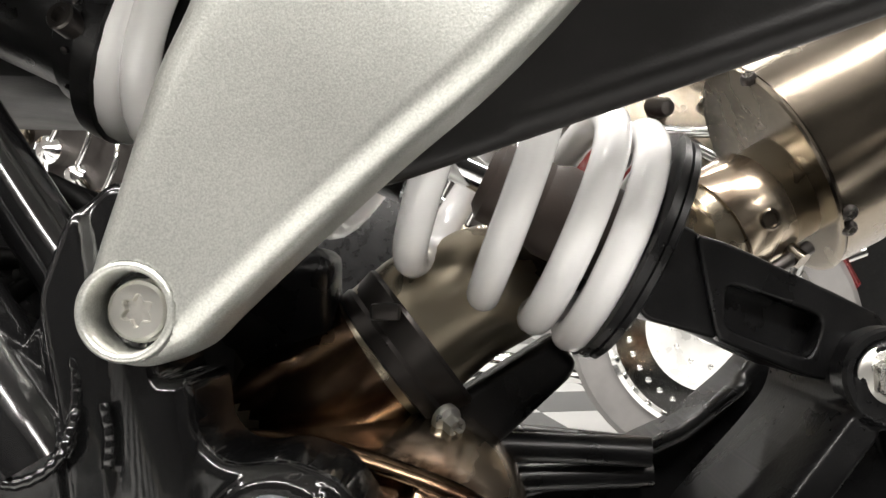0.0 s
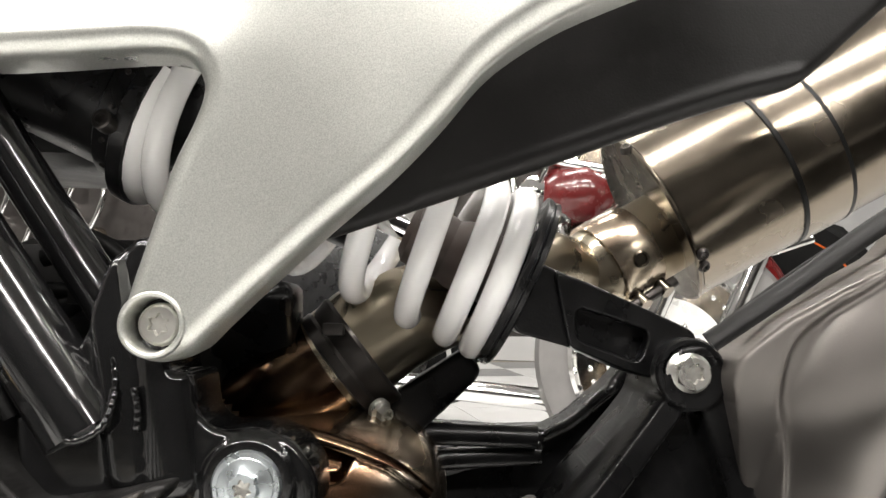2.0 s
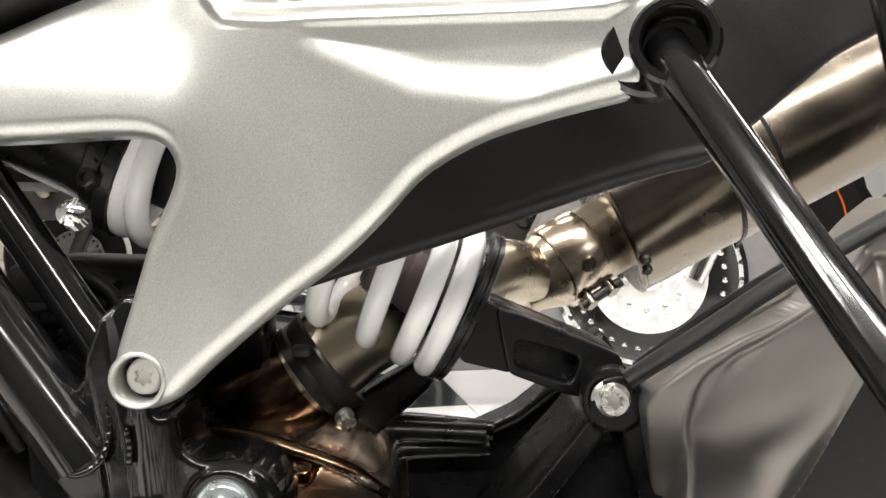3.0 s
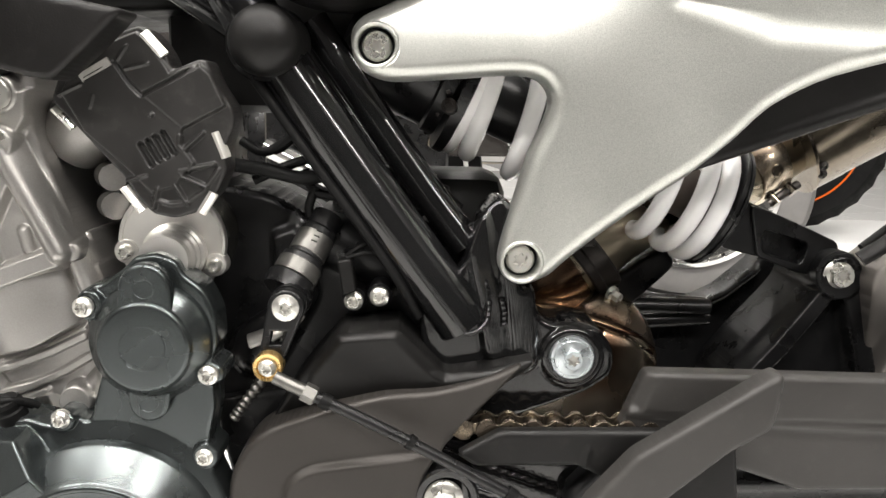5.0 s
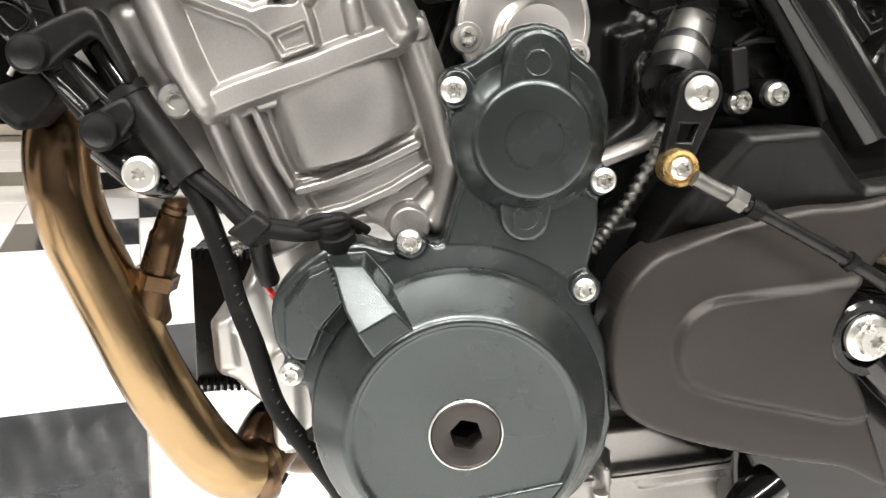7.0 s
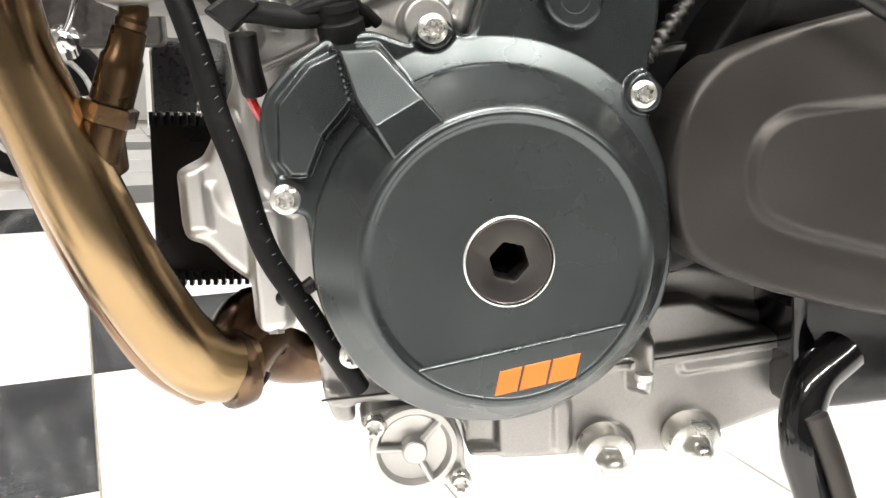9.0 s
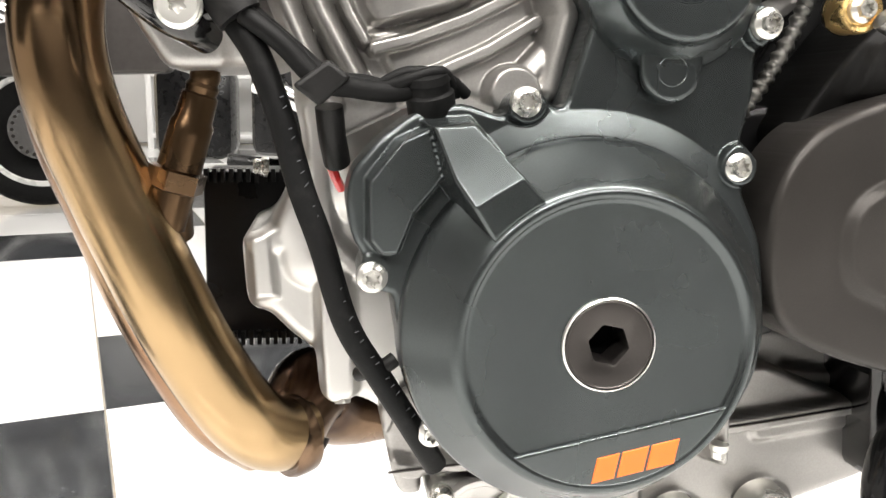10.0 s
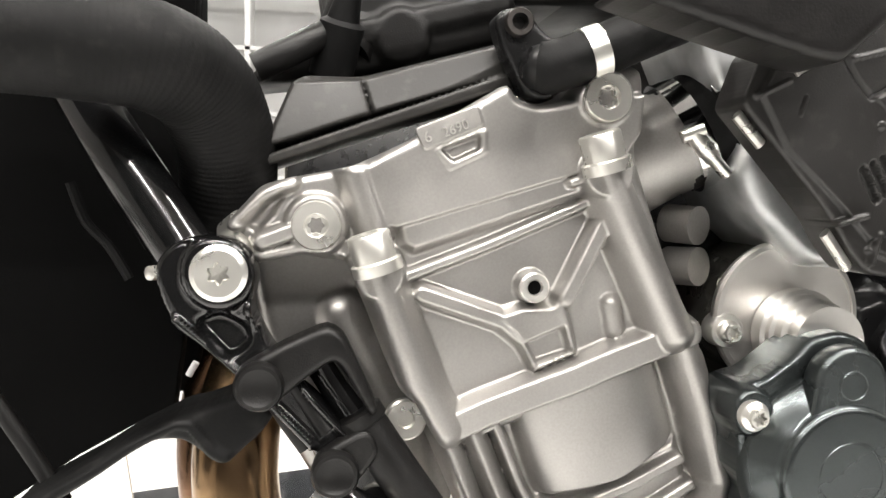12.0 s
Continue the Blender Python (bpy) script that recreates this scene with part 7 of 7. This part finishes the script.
relief("lower_frame_plate", rounded([(-0.1358, 0.5186), (-0.0893, 0.5104), (0.0054, 0.4937), (0.1276, 0.468), (0.1561, 0.3634), (-0.1463, 0.3459), (-0.1575, 0.47)], 0.006, 2), 0.285, 0.33, frame_black, bike, "gloss black lower frame plate", edge=0.005, cell=0.0025, feats=[
    ("bar", [(-0.1129, 0.4965), (0.0063, 0.4547)], 0.006, 0.006, 0.006)])
relief("tank_base", rounded([(-0.5255, 0.8587), (-0.5161, 0.8007), (-0.4982, 0.7879), (-0.4645, 0.7946), (-0.4302, 0.8113), (-0.3024, 0.8184), (-0.299, 0.8788)], 0.006, 2), 0.33, 0.5, matt_black, bike, "black underside of the fuel tank", edge=0.01, cell=0.003)
stand_foot = (-0.1216, 0.26, 0.2439)
sidestand = tube("side_stand", [(-0.1324, 0.27, 0.3876), (-0.1544, 0.262, 0.3729), (-0.161, 0.255, 0.3452), (-0.1507, 0.25, 0.3092)] + [(stand_foot[0] + 0.02, 0.22, 0.16), (stand_foot[0] + 0.05, 0.17, 0.03), (stand_foot[0] + 0.055, 0.165, 0.001)], lambda t: 0.0125 - 0.003 * t, frame_black, bike, "gloss black side stand", 18)
tube("stand_spring", [(-0.1608, 0.245, 0.3616), (-0.1525, 0.24, 0.3392), (-0.1432, 0.235, 0.3105)], 0.006, dark_steel, sidestand, "", 12)


# ---- things in the background ----
def wheel_parts(parent, c, way, tyre, rim, spokes, rim_mat, hub_mat, disc=0.0, tyre_mat=None):
    t = turned("tyre", c, way, [(rim, -0.055), (tyre - 0.05, -0.06), (tyre - 0.02, -0.052), (tyre - 0.005, -0.03), (tyre, 0.0), (tyre - 0.005, 0.03), (tyre - 0.02, 0.052), (tyre - 0.05, 0.06), (rim, 0.055)], tyre_mat or rubber, parent, "rubber tyre", 64)
    turned("rim", c, way, [(rim - 0.035, -0.045), (rim + 0.004, -0.055), (rim + 0.006, -0.04), (rim - 0.01, 0.0), (rim + 0.006, 0.04), (rim + 0.004, 0.058), (rim - 0.012, 0.06), (rim - 0.03, 0.045), (rim - 0.035, 0.03)], rim_mat, parent, "pale wheel rim", 64)
    turned("hub", c, way, [(0.045, -0.06), (0.05, -0.05), (0.038, 0.0), (0.05, 0.05), (0.045, 0.07), (0.028, 0.075), (0.024, 0.10), (0.016, 0.105), (0.012, 0.125), (0.0005, 0.127)], hub_mat, parent, "bright hub", 40)
    m = facing(way)
    for k in range(spokes):
        a = 2 * math.pi * k / spokes
        p, q = m @ Vector((0.04 * math.cos(a), 0.04 * math.sin(a), 0.03)), m @ Vector(((rim - 0.015) * math.cos(a + 0.12), (rim - 0.015) * math.sin(a + 0.12), 0.03))
        tube("spoke", [Vector(c) + p, Vector(c) + q], 0.013, rim_mat, parent, "", 8, 0.1)
    if disc:
        turned("brake_disc", Vector(c) + Vector(way).normalized() * 0.075, way, [(disc * 0.55, -0.002), (disc, -0.002), (disc, 0.003), (disc * 0.55, 0.003)], chrome, parent, "bright brake disc", 64)
        for k in range(24):
            a = 2 * math.pi * k / 24
            p = m @ Vector((disc * 0.86 * math.cos(a), disc * 0.86 * math.sin(a), 0.079))
            turned("rivet", Vector(c) + p, way, [(0.007, -0.003), (0.007, 0.002), (0.003, 0.003)], dark_steel, parent, "", 10)


far = thing("custom_motorcycle", (0.68, 2.05, 0.0), "polished custom motorcycle with a bright plate wheel on a low stand", "motorcycle", lean=True)
hubc = Vector((0.635, 2.05, 0.56))
wheel_parts(far, hubc, (-0.25, -1, 0.05), 0.345, 0.245, 5, wheel_white, chrome, tyre_mat=surface("gray_tyre", (0.16, 0.155, 0.15), 0.6))
turned("wheel_plate", hubc, (-0.25, -1, 0.05), [(0.228, 0.05), (0.228, 0.06), (0.075, 0.072), (0.05, 0.072)], wheel_white, far, "white lacquered plate wheel", 64)
block("stand", (0.40, 1.85, 0.094), (0.98, 2.3, 0.2), matt_black, far, "black low stand", 0.01)
for dx in (-0.16, 0.16):
    tube("fork_leg", [hubc + Vector((dx * 0.6, -0.1, 0)), hubc + Vector((dx * 0.6 + 0.25, -0.12, 0.62))], 0.026, chrome, far, "polished fork leg", 20, 0.05)
tube("mudguard", [hubc + Vector((0.37 * math.cos(a), 0.0, 0.37 * math.sin(a))) for a in (0.3, 0.8, 1.3, 1.8, 2.4)], 0.03, tank_red, far, "gloss dark red mudguard", 16, 0.04, 0.3)
tube("frame_rail", [(0.15, 2.2, 0.45), (-0.2, 2.35, 0.36), (-0.7, 2.4, 0.4)], 0.02, cast_black, far, "black frame rail", 12, 0.05)
block("engine_block", (-0.62, 2.25, 0.42), (-0.05, 2.6, 0.95), cast_black, far, "black engine block", 0.03)
tube("chrome_pipe", [(-0.6, 2.2, 0.62), (-0.3, 2.12, 0.5), (0.1, 2.1, 0.46), (0.5, 2.15, 0.42)], 0.03, chrome, far, "chrome exhaust pipe", 16, 0.05)
wm = facing((-0.25, -1, 0.05))
for ring, n in ((0.192, 34), (0.09, 12)):
    for k in range(n):
        a = 2 * math.pi * k / n
        turned("rivet", hubc + wm @ Vector((ring * math.cos(a), ring * math.sin(a), 0.066)), (-0.25, -1, 0.05), [(0.0075, -0.006), (0.0075, 0.004), (0.004, 0.007), (0.0005, 0.008)], chrome, far, "", 8)
turned("rim_ring", hubc, (-0.25, -1, 0.05), [(0.226, 0.05), (0.246, 0.052), (0.248, 0.075), (0.236, 0.08), (0.226, 0.066)], chrome, far, "polished rim ring", 64)
turned("fuel_tank", (0.4300, 2.3, 1.02), (1, -0.3, 0.1), [(0.02, -0.14), (0.07, -0.12), (0.1, -0.04), (0.1, 0.05), (0.06, 0.12), (0.0005, 0.13)], tank_red, far, "gloss dark red tank", 32, None, 60)
block("rear_engine_case", (0.30, 2.35, 0.62), (1.05, 2.7, 1.5), steel_brushed, far, "polished metal engine case", 0.04)
for k in range(34):
    at = (0.32 + 0.021 * k, 2.30 + 0.03 * (k % 3), 0.70 + 0.115 * ((k * 5) % 7) + 0.01 * (k % 4))
    turned("chrome_fitting", at, (0.3 * ((k * 7) % 5 - 2) * 0.5, -1, 0.25 * ((k * 3) % 4 - 1)), [(0.028 + 0.006 * (k % 3), -0.06), (0.028 + 0.006 * (k % 3), 0.01), (0.02, 0.028), (0.008, 0.033), (0.0005, 0.034)], chrome if k % 4 else dark_steel, far, "chrome fitting", 20)
for k in range(6):
    z = 0.72 + 0.14 * k
    tube("chrome_pipe", [(0.25, 2.28, z), (0.55, 2.22, z + 0.06 * (-1) ** k), (0.85, 2.26, z - 0.04), (1.15, 2.35, z + 0.05)], 0.016, chrome, far, "chrome pipe", 12, 0.05)

def cradle(line, y, n, step):
    """A dark frame section of the far motorcycle with chrome fittings on it."""
    plate("frame_cradle", rounded(line, 0.03), y, y + 0.1, dark_steel, far, "dark metal frame cradle", 0.01)
    for k in range(n):
        x, z = line[0][0] + 0.03 + step * k, line[3][1] + 0.05 + 0.075 * ((k * 3) % 7)
        turned("chrome_fitting", (x, y - 0.04, z), (0.4 * ((k * 7) % 5 - 2) * 0.4, -1, 0.3 * ((k * 3) % 4 - 1)), [(0.03 + 0.008 * (k % 3), -0.06), (0.03 + 0.008 * (k % 3), 0.01), (0.02, 0.028), (0.0005, 0.034)], chrome if k % 3 else steel_brushed, far, "chrome fitting", 20)
        tube("chrome_pipe", [(x, y - 0.05, z), (x + 0.05, y - 0.06, z + 0.12), (x + 0.03, y - 0.03, z + 0.25)], 0.010, chrome, far, "", 10, 0.05)


cradle([(-1.8298, 1.3466), (-0.929, 1.3919), (-0.8864, 0.6597), (-1.7786, 0.619)], 2.6, 16, 0.045)
cradle([(-0.1186, 1.1558), (0.4209, 1.1685), (0.45, 0.6008), (-0.1109, 0.5955)], 2.3, 14, 0.036)

moto = thing("off_road_motorcycle", (1.75, 2.4, 0.0), "off-road motorcycle with an orange rim and spoked wheel", "motorcycle", lean=True)
oc2 = Vector((1.1385, 2.6, 0.6851))
turned("tyre", oc2, (-0.35, -1, 0), [(0.26, -0.04), (0.31, -0.05), (0.34, -0.02), (0.345, 0.0), (0.34, 0.02), (0.31, 0.05), (0.26, 0.04)], rubber, moto, "knobbly black tyre", 60, lambda i, a: 1 + (0.02 if i in (2, 3, 4) and int(a * 60 / 6.283) % 2 else 0))
turned("rim", oc2, (-0.35, -1, 0), [(0.245, -0.03), (0.262, -0.045), (0.262, 0.045), (0.245, 0.03)], orange_paint, moto, "orange rim", 60)
turned("hub", oc2, (-0.35, -1, 0), [(0.04, -0.06), (0.045, 0.0), (0.04, 0.06), (0.01, 0.065)], zinc, moto, "metal hub", 28)
mm = facing((-0.35, -1, 0))
for k in range(28):
    a = 2 * math.pi * k / 28
    tube("spoke", [oc2 + mm @ Vector((0.04 * math.cos(a + 0.5), 0.04 * math.sin(a + 0.5), 0.02 * (-1) ** k)), oc2 + mm @ Vector((0.25 * math.cos(a), 0.25 * math.sin(a), 0))], 0.003, zinc, moto, "", 6, 0.3)
block("side_number_plate", (1.5, 2.2, 0.85), (1.95, 2.24, 1.1), white_paint, moto, "white side panel", 0.01)
for k, mat in enumerate((orange_paint, surface("blue_paint", (0.03, 0.06, 0.4), 0.3), orange_paint)):
    plate("panel_stripe", [(1.52 + 0.14 * k, 0.87), (1.62 + 0.14 * k, 0.87), (1.66 + 0.14 * k, 1.08), (1.56 + 0.14 * k, 1.08)], 2.194, 2.199, mat, moto, "coloured stripe", 0.0005)
block("podium", (oc2.x - 0.35, oc2.y - 0.3, 0.125), (oc2.x + 0.8, oc2.y + 0.3, oc2.z - 0.346), white_paint, moto, "white display podium", 0.01)

street = thing("street_motorcycle", (-1.2, 3.42, 0.1605), "parked motorcycle with a pale cast wheel and black tyre", "motorcycle", lean=True)
wc = Vector((-1.53, 3.42, 0.4590))
wheel_parts(street, wc, (0.25, -1, 0), 0.305, 0.22, 7, wheel_white, zinc, 0.115)
tube("fork_leg", [wc + Vector((0.02, -0.1, 0)), wc + Vector((0.3, -0.1, 0.7))], 0.03, dark_steel, street, "dark fork leg", 16, 0.05)
block("lower_fairing", (wc.x + 0.42, wc.y + 0.05, 0.34), (wc.x + 0.75, wc.y + 0.35, 0.74), cast_black, street, "black lower fairing", 0.06)
wheel_parts(street, wc + Vector((1.38, 0.1, 0.0)), (0.25, -1, 0), 0.305, 0.22, 10, wheel_white, zinc, 0.11)

shelf = thing("display_shelf", (-0.95, 6.0, 0.0), "white open display shelf against the wall", "shelf")
for x in (-1.6, -1.05, -0.5):
    block("upright", (x, 5.9, 0.0), (x + 0.04, 6.3, 2.2), white_paint, shelf, "", 0.003)
for z in (0.08, 0.5, 0.95, 1.4, 1.85):
    block("shelf_board", (-1.56, 5.9, z), (-0.5, 6.3, z + 0.03), white_paint, shelf, "", 0.003)
desk = thing("service_desk", (-2.6, 5.6, 0.0), "cream service desk with small items on top", "desk")
block("desk_body", (-3.4, 5.4, 0.001), (-1.9, 5.9, 0.95), surface("cream_paint", (0.62, 0.55, 0.44), 0.5), desk, "", 0.01)
block("desk_top", (-3.45, 5.35, 0.95), (-1.85, 5.95, 0.99), white_paint, desk, "", 0.005)

# ---- floor tiles ----
tile_mesh = {}
for key, mat in (("white", tile_white), ("black", tile_black)):
    bm = bmesh.new()
    bmesh.ops.create_cube(bm, size=1)
    for v in bm.verts:
        v.co = (v.co.x * 0.4085, v.co.y * 0.4085, v.co.z * 0.008)
    bmesh.ops.bevel(bm, geom=[e for e in bm.edges if e.verts[0].co.z > 0 and e.verts[1].co.z > 0], offset=0.001, segments=1, affect="EDGES")
    mesh = bpy.data.meshes.new("floor_tile")
    bm.to_mesh(mesh)
    bm.free()
    mesh.materials.append(mat)
    tile_mesh[key] = mesh
floor = bpy.data.objects["floor"]
ORIGIN[floor] = floor.location.copy()
ang = radians(15.55)
for i in range(-9, 9):
    for j in range(-6, 12):
        u, v = (i + 0.5) * 0.412, (j + 0.5) * 0.412
        x, y = -0.689 + u * math.cos(ang) - v * math.sin(ang), 0.898 + u * math.sin(ang) + v * math.cos(ang)
        if abs(x) < 4.6 and -3.6 < y < 6.1:
            put("floor_tile", tile_mesh["black" if ((i + j) % 2 == 0 if y < -1.0 else j > i and (j - i - 1) % 4 == 0) else "white"], None, floor, "", (x, y, -0.0045), Matrix.Rotation(ang, 3, "Z"))

# the tiles further off, joined by colour
for key, mat in (("white", tile_white), ("black", tile_black)):
    tv, tf = [], []
    for i in range(-18, 19):
        for j in range(-18, 22):
            u, v = (i + 0.5) * 0.412, (j + 0.5) * 0.412
            x, y = -0.689 + u * math.cos(ang) - v * math.sin(ang), 0.898 + u * math.sin(ang) + v * math.cos(ang)
            inner = -9 <= i < 9 and -6 <= j < 12 and abs(x) < 4.6 and -3.6 < y < 6.1
            dark = (i + j) % 2 == 0 if y < -1.0 else j > i and (j - i - 1) % 4 == 0
            if inner or dark != (key == "black") or abs(x) > 4.72 or not -3.72 < y < 6.22:
                continue
            n = len(tv)
            for dz in (-0.0085, -0.0005):
                for a, b in ((-1, -1), (1, -1), (1, 1), (-1, 1)):
                    p, q = a * 0.20425, b * 0.20425
                    tv.append((x + p * math.cos(ang) - q * math.sin(ang), y + p * math.sin(ang) + q * math.cos(ang), dz))
            tf += [(n + 4, n + 5, n + 6, n + 7), (n, n + 1, n + 5, n + 4), (n + 1, n + 2, n + 6, n + 5), (n + 2, n + 3, n + 7, n + 6), (n + 3, n, n + 4, n + 7)]
    tagged(put("tile_field", from_lists("tile_field", tv, tf), mat, floor), "joined %s floor tiles further off" % key, kind="stuff")
